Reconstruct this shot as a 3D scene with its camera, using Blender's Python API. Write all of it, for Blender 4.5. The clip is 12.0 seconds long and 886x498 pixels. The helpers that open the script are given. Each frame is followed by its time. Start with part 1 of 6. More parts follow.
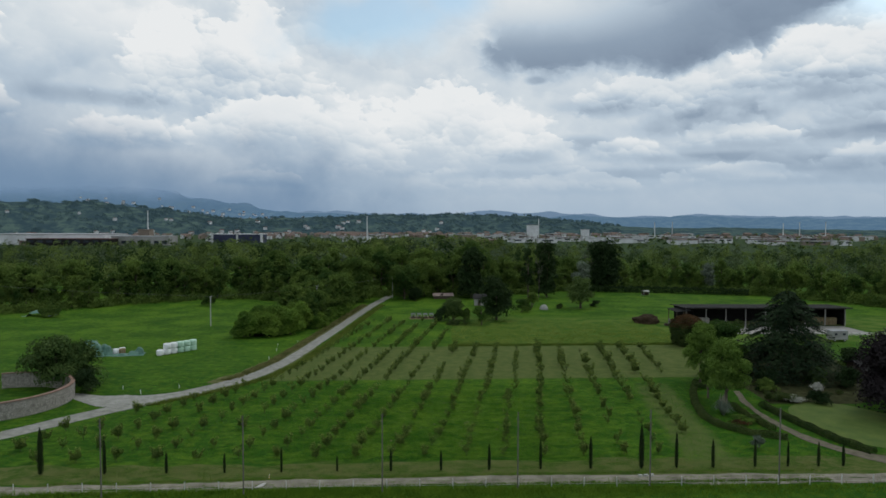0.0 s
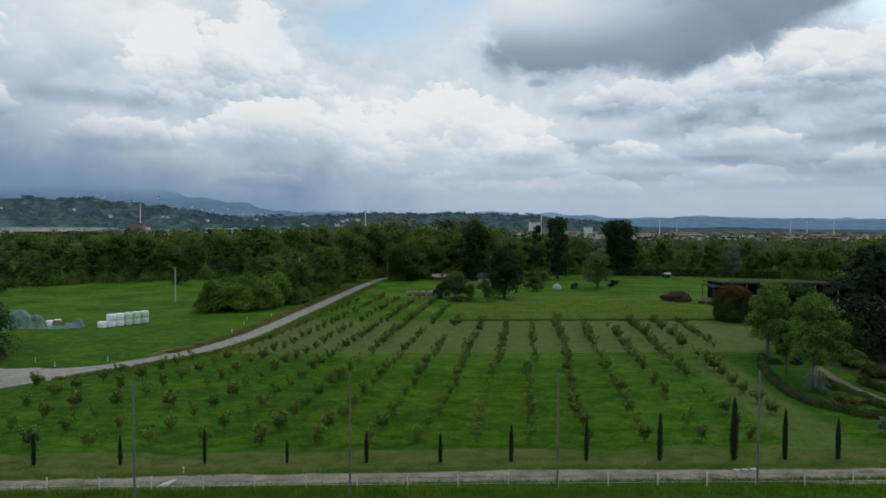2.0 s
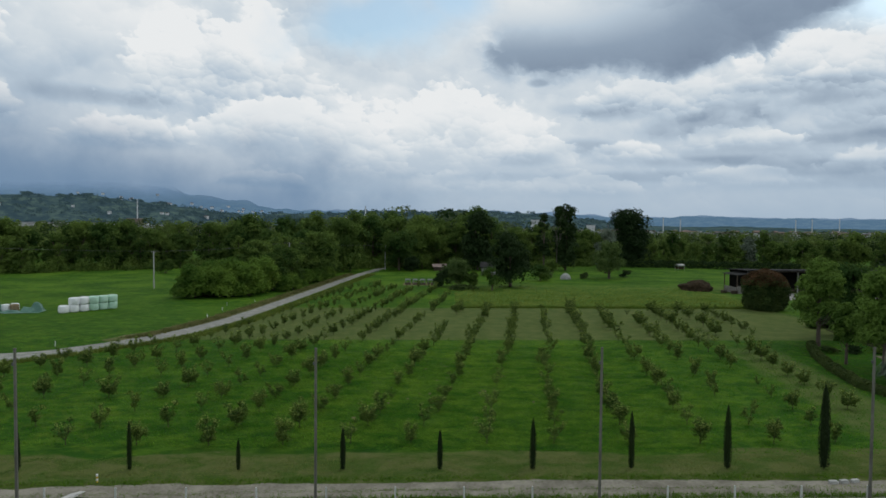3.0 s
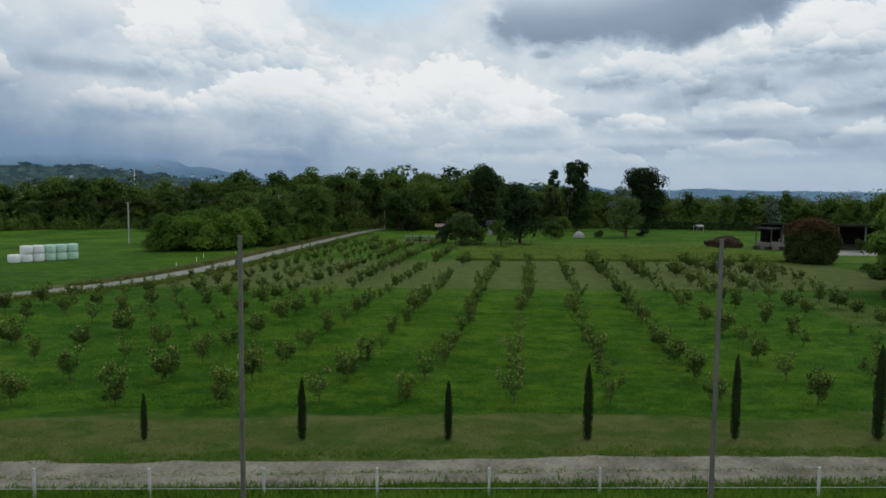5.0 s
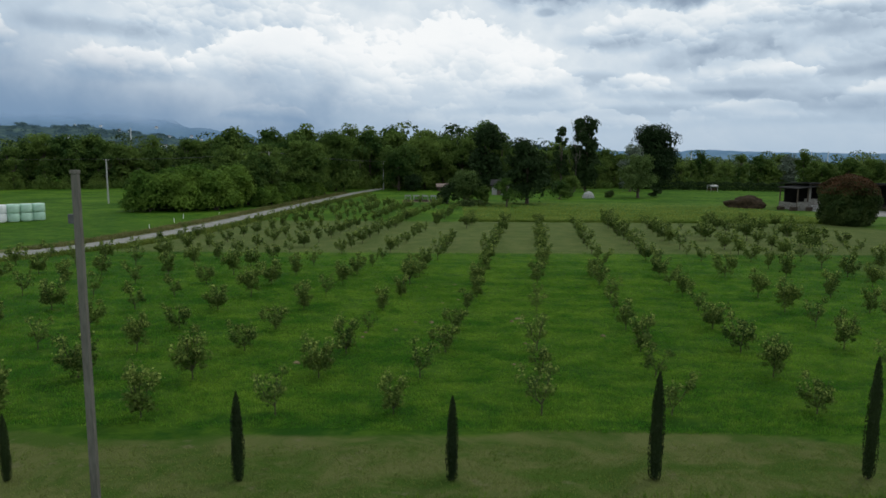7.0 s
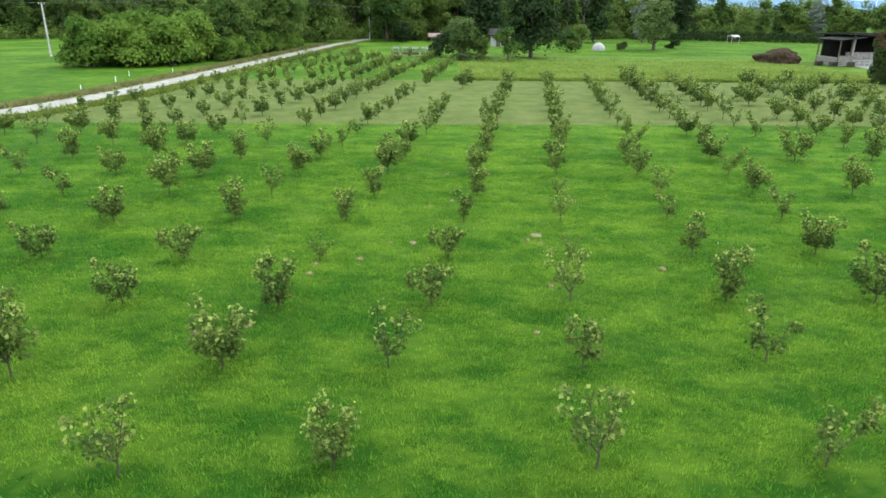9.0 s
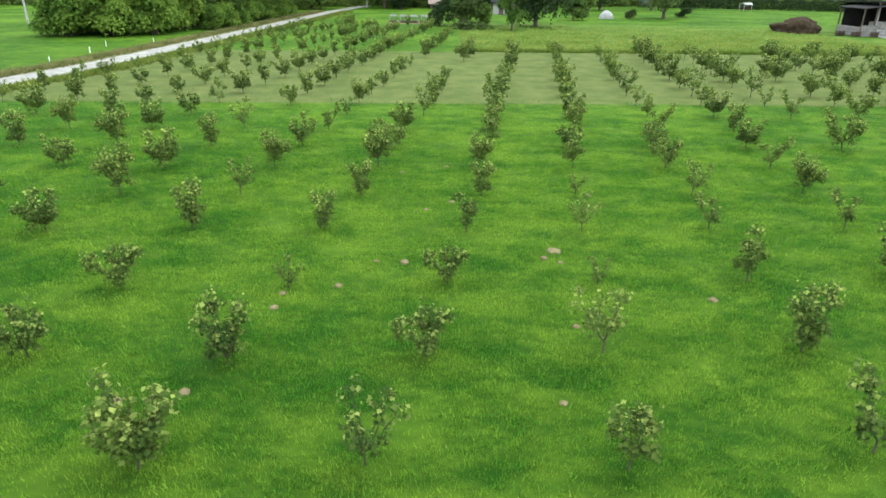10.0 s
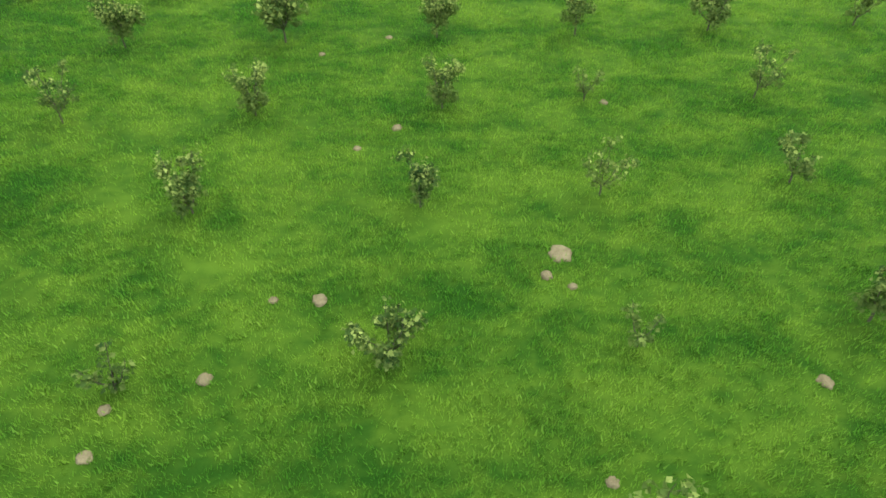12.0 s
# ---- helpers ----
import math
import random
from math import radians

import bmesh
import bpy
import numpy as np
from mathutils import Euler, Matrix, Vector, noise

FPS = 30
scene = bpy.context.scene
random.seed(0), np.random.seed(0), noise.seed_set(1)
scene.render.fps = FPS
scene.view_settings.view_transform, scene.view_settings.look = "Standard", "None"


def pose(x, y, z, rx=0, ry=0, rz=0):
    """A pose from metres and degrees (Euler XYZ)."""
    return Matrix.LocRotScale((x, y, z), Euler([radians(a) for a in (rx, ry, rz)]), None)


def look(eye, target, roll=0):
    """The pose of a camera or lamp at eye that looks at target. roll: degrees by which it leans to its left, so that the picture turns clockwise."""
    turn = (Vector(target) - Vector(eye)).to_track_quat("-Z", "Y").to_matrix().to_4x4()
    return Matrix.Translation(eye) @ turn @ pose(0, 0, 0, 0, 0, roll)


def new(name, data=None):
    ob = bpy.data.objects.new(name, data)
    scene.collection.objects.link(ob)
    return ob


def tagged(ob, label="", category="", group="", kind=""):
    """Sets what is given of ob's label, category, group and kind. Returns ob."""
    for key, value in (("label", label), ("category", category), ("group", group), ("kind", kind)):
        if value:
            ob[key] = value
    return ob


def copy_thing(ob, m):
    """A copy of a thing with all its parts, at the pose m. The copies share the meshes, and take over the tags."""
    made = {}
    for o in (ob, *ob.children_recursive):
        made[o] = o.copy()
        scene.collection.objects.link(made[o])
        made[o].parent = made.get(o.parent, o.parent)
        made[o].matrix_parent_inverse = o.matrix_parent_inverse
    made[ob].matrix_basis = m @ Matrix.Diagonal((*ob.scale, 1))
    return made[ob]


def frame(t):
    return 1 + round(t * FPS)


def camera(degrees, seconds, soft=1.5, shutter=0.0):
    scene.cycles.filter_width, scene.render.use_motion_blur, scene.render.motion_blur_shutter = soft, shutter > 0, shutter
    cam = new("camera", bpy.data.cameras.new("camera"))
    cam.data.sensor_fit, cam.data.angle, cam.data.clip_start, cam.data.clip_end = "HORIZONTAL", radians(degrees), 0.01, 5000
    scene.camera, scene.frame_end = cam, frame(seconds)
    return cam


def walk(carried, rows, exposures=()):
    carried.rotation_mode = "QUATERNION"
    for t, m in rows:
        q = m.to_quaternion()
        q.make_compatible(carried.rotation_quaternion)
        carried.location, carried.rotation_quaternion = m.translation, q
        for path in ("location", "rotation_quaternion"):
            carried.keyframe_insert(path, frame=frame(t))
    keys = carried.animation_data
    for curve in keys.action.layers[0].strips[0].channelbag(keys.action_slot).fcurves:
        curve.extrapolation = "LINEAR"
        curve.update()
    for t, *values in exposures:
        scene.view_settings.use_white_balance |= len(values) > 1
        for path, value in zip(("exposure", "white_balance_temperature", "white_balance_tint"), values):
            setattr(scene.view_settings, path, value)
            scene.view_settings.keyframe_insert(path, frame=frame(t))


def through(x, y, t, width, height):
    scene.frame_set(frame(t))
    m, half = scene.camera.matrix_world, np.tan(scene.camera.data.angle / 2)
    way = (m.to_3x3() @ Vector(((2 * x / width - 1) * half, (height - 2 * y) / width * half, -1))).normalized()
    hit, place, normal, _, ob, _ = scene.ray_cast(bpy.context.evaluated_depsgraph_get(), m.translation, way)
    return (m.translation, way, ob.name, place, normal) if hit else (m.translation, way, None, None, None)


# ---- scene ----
cam = camera(68.4, 12.0, soft=1.6)
# seconds, eye, target, roll
PATH = [
    (0, (0.007, -0.574, 29.626), (0.004, 1.424, 29.548), 0.1),
    (0.5, (-0.038, 5.466, 26.768), (-0.041, 7.465, 26.697), 0.2),
    (1, (-0.019, 11.577, 24.119), (-0.023, 13.576, 24.047), 0.1),
    (1.5, (-0.097, 17.66, 21.814), (-0.1, 19.659, 21.741), 0.3),
    (2, (-0.065, 24.04, 19.311), (-0.069, 26.038, 19.24), 0.3),
    (2.5, (-0.052, 30.335, 17.123), (-0.058, 32.334, 17.051), 0.5),
    (3.5, (-0.2, 42.75, 13.25), (-0.208, 44.749, 13.177), 0.55),
    (3.9, (-0.33, 47.4, 11.85), (-0.34, 49.399, 11.776), 0.6),
    (4.3, (-0.411, 50.216, 10.841), (-0.421, 52.214, 10.767), 0.6),
    (4.5, (-0.418, 50.174, 10.433), (-0.429, 52.17, 10.304), 0.7),
    (4.7, (-0.418, 50.07, 10.302), (-0.43, 52.063, 10.145), 0.6),
    (5, (-0.419, 50.293, 9.935), (-0.432, 52.287, 9.782), 0.6),
    (5.5, (-0.425, 51.062, 9.805), (-0.44, 53.056, 9.651), 0.7),
    (6, (-0.437, 53.493, 9.642), (-0.455, 55.487, 9.488), 0.7),
    (6.5, (-0.459, 56.4, 9.261), (-0.477, 58.394, 9.107), 0.7),
    (7, (-0.466, 59.133, 8.989), (-0.483, 61.115, 8.72), 0.6),
    (7.5, (-0.464, 61.821, 8.959), (-0.48, 63.764, 8.485), 0.5),
    (7.7, (-0.439, 62.9, 8.932), (-0.457, 64.816, 8.358), 0.4),
    (9.3, (-0.243, 72.238, 8.648), (-0.235, 74.113, 7.952), 0.8),
    (9.5, (-0.229, 73.183, 8.631), (-0.222, 75.059, 7.936), 0.8),
    (10, (-0.22, 75.556, 8.583), (-0.213, 77.398, 7.803), 0.9),
    (10.5, (-0.148, 77.893, 8.565), (-0.006, 79.683, 7.683), 0.9),
    (11, (-0.04, 80.236, 9.084), (0.097, 81.996, 8.144), 1.1),
    (11.5, (0.074, 82.49, 9.52), (0.205, 84.125, 8.375), 1.3),
    (12, (0.297, 85.983, 9.488), (0.415, 87.434, 8.116), 1.5),
]
walk(
    cam,
    [(t, look(eye, target, roll)) for t, eye, target, roll in PATH],
    exposures=[(0.0, 0.02), (6.6, 0.05), (7.1, 0.28), (7.7, 1.0), (9.3, 2.1), (10.0, 2.1), (10.5, 2.0), (12.0, 2.0)],
)

# ---- light: broken cloud with a weak, very soft sun ----
SUN_EL, SUN_AZ = 52.0, 50.0


class Nodes:
    """Short calls for node trees."""

    def __init__(self, tree):
        self.tree = tree
        tree.nodes.clear()

    def node(self, kind, **inputs):
        n = self.tree.nodes.new(kind)
        for key, value in inputs.items():
            self.put(n.inputs[key.replace("_", " ")], value)
        return n

    def put(self, socket, value):
        if isinstance(value, bpy.types.NodeSocket):
            self.tree.links.new(value, socket)
        elif isinstance(value, tuple) and len(value) == 3 and socket.type == "RGBA":
            socket.default_value = (*value, 1)
        else:
            socket.default_value = value

    def math(self, op, a, b=0.0, c=0.0, clamp=False):
        n = self.tree.nodes.new("ShaderNodeMath")
        n.operation, n.use_clamp = op, clamp
        for i, value in enumerate((a, b, c)):
            self.put(n.inputs[i], value)
        return n.outputs[0]

    def mix(self, fac, a, b):
        n = self.tree.nodes.new("ShaderNodeMix")
        n.data_type = "RGBA"
        self.put(n.inputs[0], fac)
        self.put(n.inputs[6], a)
        self.put(n.inputs[7], b)
        return n.outputs[2]

    def step(self, x, lo, hi):
        n = self.tree.nodes.new("ShaderNodeMapRange")
        n.interpolation_type = "SMOOTHSTEP"
        for i, value in enumerate((x, lo, hi, 0.0, 1.0)):
            self.put(n.inputs[i], value)
        return n.outputs[0]

    def noise(self, vector, scale, detail=4.0, rough=0.5, warp=0.0):
        n = self.node("ShaderNodeTexNoise", Scale=scale, Detail=detail, Roughness=rough, Distortion=warp)
        if vector is not None:
            self.put(n.inputs["Vector"], vector)
        return n.outputs[0]

    def xyz(self, vector):
        n = self.tree.nodes.new("ShaderNodeSeparateXYZ")
        self.put(n.inputs[0], vector)
        return n.outputs

    def vec(self, x, y, z=0.0):
        n = self.tree.nodes.new("ShaderNodeCombineXYZ")
        for i, value in enumerate((x, y, z)):
            self.put(n.inputs[i], value)
        return n.outputs[0]


def build_sky():
    world = bpy.data.worlds.new("sky")
    scene.world = world
    world.use_nodes = True
    n = Nodes(world.node_tree)
    sky = n.node("ShaderNodeTexSky")
    sky.sky_type, sky.sun_disc = "NISHITA", False
    sky.sun_elevation, sky.sun_rotation = radians(SUN_EL), radians(SUN_AZ)
    blue = n.node("ShaderNodeVectorMath")
    blue.operation = "MULTIPLY"
    n.put(blue.inputs[0], sky.outputs[0])
    blue.inputs[1].default_value = (0.165, 0.165, 0.14)
    x, y, z = n.xyz(n.node("ShaderNodeTexCoord").outputs["Generated"])
    flat = n.math("SQRT", n.math("ADD", n.math("MULTIPLY", x, x), n.math("MULTIPLY", y, y)))
    az = n.math("ARCTAN2", x, y)
    el = n.math("ARCTAN2", z, flat)
    # heaped clouds, lit from above: bright tops, grey undersides
    high = n.math("MULTIPLY", el, 0.95)

    def heap(raise_by, scale, detail):
        return n.noise(n.vec(az, n.math("ADD", high, raise_by), 2.3), scale, detail, 0.52)

    body, above = heap(0.0, 5.0, 8.0), heap(0.03, 5.0, 8.0)
    curl = heap(0.0, 13.0, 6.0)
    broad = heap(0.0, 2.0, 3.0)
    flat_p = n.vec(az, n.math("MULTIPLY", el, 1.35), 0.0)

    def puffs(scale, bend):
        """Rounded lumps, each bright at its top and dark at its foot."""
        wave = n.node("ShaderNodeTexNoise", Vector=flat_p, Scale=scale * 1.3, Detail=3.0, Roughness=0.55)
        warp = n.node("ShaderNodeVectorMath")
        warp.operation = "MULTIPLY_ADD"
        n.put(warp.inputs[0], wave.outputs["Color"])
        warp.inputs[1].default_value = (bend / scale, bend / scale, 0.0)
        n.put(warp.inputs[2], flat_p)
        cell = n.node("ShaderNodeTexVoronoi", Vector=warp.outputs[0], Scale=scale)
        cell.voronoi_dimensions, cell.feature = "2D", "SMOOTH_F1"
        cell.inputs["Smoothness"].default_value = 0.22
        off = n.node("ShaderNodeVectorMath")
        off.operation = "SUBTRACT"
        n.put(off.inputs[0], warp.outputs[0])
        n.put(off.inputs[1], cell.outputs["Position"])
        ox, oy, _ = n.xyz(off.outputs[0])
        return n.math("MULTIPLY", n.math("ADD", oy, n.math("MULTIPLY", ox, 0.35)), scale)

    edge = n.math("ADD", n.math("SUBTRACT", body, 0.5), n.math("MULTIPLY", n.math("SUBTRACT", curl, 0.5), 0.6))
    heaped = n.math("ADD", 0.45, n.math("MULTIPLY", n.step(heap(0.4, 3.0, 2.0), 0.36, 0.6), 0.6))
    heaped = n.math("MULTIPLY", heaped, n.math("ADD", 0.5, n.math("MULTIPLY", n.step(el, 0.03, 0.13), 0.5)))
    light = n.math("ADD", 0.75, n.math("MULTIPLY", n.math("SUBTRACT", body, above), 0.7))
    for scale, bend, weight in ((4.5, 1.1, 0.24), (9.0, 1.4, 0.12), (21.0, 1.2, 0.085), (46.0, 1.1, 0.045)):
        light = n.math("ADD", light, n.math("MULTIPLY", n.math("MULTIPLY", puffs(scale, bend), heaped), weight))
    light = n.math("ADD", light, n.math("MULTIPLY", n.math("SUBTRACT", curl, 0.5), 0.30))
    light = n.math("ADD", light, n.math("MULTIPLY", n.math("SUBTRACT", body, 0.5), 0.42))
    light = n.math("ADD", light, n.math("MULTIPLY", n.math("SUBTRACT", broad, 0.5), 0.25))

    def patch(a, e, wide, high_by, ragged=1.5, soft=0.7, slope=0.0):
        """0 to 1: inside one cloud (or gap) round the direction a, e."""
        da = n.math("SUBTRACT", az, a)
        dx = n.math("DIVIDE", da, wide)
        dy = n.math("DIVIDE", n.math("SUBTRACT", n.math("SUBTRACT", el, e), n.math("MULTIPLY", da, slope)), high_by)
        r = n.math("SQRT", n.math("ADD", n.math("MULTIPLY", dx, dx), n.math("MULTIPLY", dy, dy)))
        r = n.math("SUBTRACT", r, n.math("MULTIPLY", edge, ragged))
        return n.step(r, 1.0 + soft * 0.6, 1.0 - soft)

    def shade(value, amount, *where, **how):
        return n.math("ADD", value, n.math("MULTIPLY", patch(*where, **how), amount))

    # lumps that fray the outlines of the heaps: large, middle and small
    lump = n.math("MULTIPLY", n.math("SUBTRACT", curl, 0.5), 0.9)
    for scale, bend, weight in ((13.0, 1.2, 0.30), (30.0, 1.1, 0.22), (64.0, 1.0, 0.12)):
        lump = n.math("ADD", lump, n.math("MULTIPLY", puffs(scale, bend), weight))

    def cumulus(value, a, base, wide, high_by, top=0.93, foot=0.62, cover=0.9, rough=0.55):
        """One heaped cloud: a crisp lumpy top, brightest there, and a grey foot that fades away."""
        u = n.math("DIVIDE", n.math("SUBTRACT", az, a), wide)
        v = n.math("DIVIDE", n.math("SUBTRACT", el, base), high_by)
        up = n.math("MAXIMUM", v, 0.0)
        m = n.math("SUBTRACT", 1.0, n.math("SQRT", n.math("ADD", n.math("MULTIPLY", u, u), n.math("MULTIPLY", up, up))))
        m = n.math("ADD", m, n.math("MULTIPLY", n.math("ADD", lump, edge), rough))
        alpha = n.math("MULTIPLY", n.step(m, 0.0, 0.16), n.step(n.math("ADD", v, n.math("MULTIPLY", edge, 0.9)), -0.42, 0.12))
        lit = n.step(n.math("ADD", v, n.math("MULTIPLY", lump, 0.85)), -0.25, 0.75)
        lit = n.math("ADD", foot, n.math("MULTIPLY", lit, top - foot))
        lit = n.math("ADD", lit, n.math("MULTIPLY", n.step(m, 0.42, 0.02), 0.07))
        n_mix = n.math("MULTIPLY", alpha, cover)
        return n.math("ADD", n.math("MULTIPLY", value, n.math("SUBTRACT", 1.0, n_mix)), n.math("MULTIPLY", lit, n_mix))

    # a high pale veil behind, then the heaps from the farthest to the nearest
    light = n.math("ADD", n.math("MULTIPLY", light, 0.55), 0.345)
    light = shade(light, -0.16, -0.60, 0.20, 0.16, 0.07, ragged=2.0)
    light = shade(light, -0.14, 0.55, 0.10, 0.30, 0.05, ragged=1.6)
    light = shade(light, -0.08, 0.05, 0.06, 0.30, 0.03)
    for a, base, wide, high_by, top, foot in (
            (0.62, 0.075, 0.10, 0.035, 0.82, 0.56), (0.42, 0.060, 0.09, 0.030, 0.80, 0.58), (0.20, 0.050, 0.09, 0.030, 0.82, 0.58), (0.03, 0.055, 0.10, 0.035, 0.86, 0.62),
            (0.60, 0.130, 0.12, 0.045, 0.86, 0.50), (0.42, 0.110, 0.09, 0.035, 0.88, 0.52), (0.27, 0.100, 0.06, 0.030, 0.90, 0.55), (0.10, 0.085, 0.10, 0.070, 0.92, 0.60),
            (0.33, 0.165, 0.13, 0.055, 0.86, 0.42), (0.56, 0.185, 0.17, 0.085, 0.95, 0.50), (0.03, 0.100, 0.15, 0.105, 0.95, 0.66), (-0.18, 0.085, 0.13, 0.100, 0.93, 0.62),
            (-0.68, 0.230, 0.09, 0.060, 0.86, 0.52), (-0.33, 0.160, 0.15, 0.150, 0.95, 0.54), (-0.27, 0.120, 0.13, 0.060, 0.92, 0.62), (-0.64, 0.135, 0.07, 0.045, 0.88, 0.48),
            (-0.45, 0.110, 0.10, 0.042, 0.92, 0.52), (-0.28, 0.060, 0.07, 0.018, 0.80, 0.50)):
        light = cumulus(light, a, base, wide, high_by, top, foot)
    # grey undersides
    light = shade(light, -0.20, -0.46, 0.168, 0.09, 0.012, ragged=2.2)
    light = shade(light, -0.26, 0.365, 0.142, 0.10, 0.016, ragged=1.8, slope=0.05)
    light = shade(light, -0.20, 0.215, 0.118, 0.045, 0.013, ragged=1.8)
    light = shade(light, -0.20, 0.52, 0.080, 0.08, 0.010, ragged=1.8)
    light = shade(light, -0.16, 0.56, 0.160, 0.15, 0.016, ragged=1.8)
    light = shade(light, -0.26, 0.142, 0.212, 0.016, 0.006, ragged=4.5, soft=0.6)
    for a, e, wide, high_by, amount in ((0.60, 0.118, 0.11, 0.010, -0.18), (0.40, 0.094, 0.10, 0.008, -0.16), (0.28, 0.073, 0.12, 0.008, -0.14), (0.12, 0.100, 0.05, 0.010, -0.14),
                                        (0.04, 0.074, 0.10, 0.008, -0.13), (0.62, 0.060, 0.14, 0.007, -0.12), (0.47, 0.190, 0.10, 0.010, -0.14), (0.22, 0.172, 0.07, 0.010, -0.12)):
        light = shade(light, amount, a, e, wide, high_by, ragged=1.9)
    light = shade(light, 0.13, -0.55, 0.275, 0.20, 0.055, ragged=1.8)
    # the nearest cloud, heavy and dark above its sagging lower edge
    sag = n.math("ADD", 0.208, n.math("MULTIPLY", n.math("POWER", n.math("MAXIMUM", n.math("SUBTRACT", az, 0.30), 0.0), 1.6), 0.60))
    above_edge = n.math("SUBTRACT", n.math("SUBTRACT", el, sag), n.math("MULTIPLY", n.math("ADD", edge, n.math("MULTIPLY", lump, 0.3)), 0.055))
    side = n.math("ADD", n.math("SUBTRACT", az, 0.060), n.math("MULTIPLY", n.math("ADD", edge, n.math("MULTIPLY", lump, 0.5)), 0.10))
    heavy = n.math("MULTIPLY", n.step(above_edge, -0.004, 0.030), n.step(side, -0.012, 0.045))
    heavy = n.math("MULTIPLY", heavy, n.step(az, 0.72, 0.56))
    pale_top = n.math("MULTIPLY", n.step(above_edge, 0.02, 0.11), n.step(az, 0.42, 0.14))
    gloom = n.math("ADD", 0.27, n.math("MULTIPLY", pale_top, 0.42))
    gloom = n.math("ADD", gloom, n.math("MULTIPLY", n.step(above_edge, 0.03, 0.12), 0.13))
    gloom = n.math("ADD", gloom, n.math("MULTIPLY", n.math("ADD", edge, n.math("MULTIPLY", lump, 0.35)), 0.30))
    light = n.math("ADD", n.math("MULTIPLY", light, n.math("SUBTRACT", 1.0, heavy)), n.math("MULTIPLY", gloom, heavy))
    light = n.math("MINIMUM", n.math("MAXIMUM", light, 0.12), 0.95)
    ramp = n.node("ShaderNodeValToRGB", Fac=light)
    stops = ramp.color_ramp.elements
    stops[0].position, stops[0].color = 0.1, (0.17, 0.225, 0.31, 1)
    stops[1].position, stops[1].color = 0.95, (0.80, 0.82, 0.83, 1)
    for at, colour in ((0.38, (0.27, 0.345, 0.44, 1)), (0.62, (0.46, 0.55, 0.64, 1)), (0.8, (0.635, 0.695, 0.74, 1))):
        stops.new(at).color = colour
    # blue gaps
    gap = n.math("MAXIMUM", patch(-0.10, 0.300, 0.12, 0.040, ragged=2.4, soft=0.8, slope=0.14), patch(0.01, 0.33, 0.06, 0.03, ragged=2.0, soft=0.9))
    gap = n.math("MAXIMUM", gap, patch(0.60, 0.285, 0.08, 0.03, soft=0.9))
    gap = n.math("MULTIPLY", n.math("MULTIPLY", gap, n.math("SUBTRACT", 1.0, heavy)), 0.88)
    cloud = n.mix(gap, ramp.outputs[0], blue.outputs[0])
    # rain over the mountains, and the pale band along the skyline
    cloud = n.mix(n.math("MULTIPLY", n.step(el, 0.13, 0.0), 0.75), cloud, (0.31, 0.415, 0.535))
    rain = n.math("MULTIPLY", patch(-0.75, 0.04, 0.72, 0.115, ragged=1.0, soft=0.6, slope=-0.07), 0.88)
    cloud = n.mix(rain, cloud, (0.135, 0.230, 0.365))
    cloud = n.mix(n.step(el, -0.01, -0.05), cloud, (0.05, 0.07, 0.05))
    back = n.node("ShaderNodeBackground", Color=cloud, Strength=1.0)
    n.node("ShaderNodeOutputWorld", Surface=back.outputs[0])


build_sky()
sun = new("sun", bpy.data.lights.new("sun", "SUN"))
sun.data.energy, sun.data.angle, sun.data.color = 0.65, radians(16), (1.0, 0.96, 0.88)
sun.matrix_world = look((0, 0, 300), (-math.sin(radians(SUN_AZ)) * 100, -math.cos(radians(SUN_AZ)) * 100, 300 - 100 * math.tan(radians(SUN_EL))))


# ---- materials ----
def material(name):
    mat = bpy.data.materials.new(name)
    mat.use_nodes = True
    return mat, Nodes(mat.node_tree)


def finish(n, colour, rough=0.8, bump=None, strength=0.4, distance=0.02, metal=0.0, spec=0.3):
    b = n.node("ShaderNodeBsdfPrincipled", Base_Color=colour, Roughness=rough, Metallic=metal)
    b.inputs["Specular IOR Level"].default_value = spec
    if bump is not None:
        k = n.node("ShaderNodeBump", Height=bump, Strength=strength, Distance=distance)
        n.put(b.inputs["Normal"], k.outputs[0])
    n.node("ShaderNodeOutputMaterial", Surface=b.outputs[0])
    return b


def plain(name, a, b, scale=2.0, rough=0.8, metal=0.0, bump=0.3, stretch=(1, 1, 1), spec=0.3, fine=9.0):
    """A surface that varies between two colours at two scales."""
    mat, n = material(name)
    m = n.node("ShaderNodeMapping", Vector=n.node("ShaderNodeTexCoord").outputs["Object"])
    m.inputs["Scale"].default_value = stretch
    coarse = n.noise(m.outputs[0], scale, 5.0, 0.6)
    grain = n.noise(m.outputs[0], scale * fine, 4.0, 0.6)
    fac = n.math("ADD", n.math("MULTIPLY", coarse, 0.65), n.math("MULTIPLY", grain, 0.35))
    fac = n.step(fac, 0.33, 0.67)
    own = n.node("ShaderNodeObjectInfo").outputs["Random"]
    fac = n.math("ADD", fac, n.math("MULTIPLY", n.math("SUBTRACT", own, 0.5), 0.35), clamp=True)
    finish(n, n.mix(fac, a, b), rough, grain, bump, 0.02, metal, spec)
    return mat


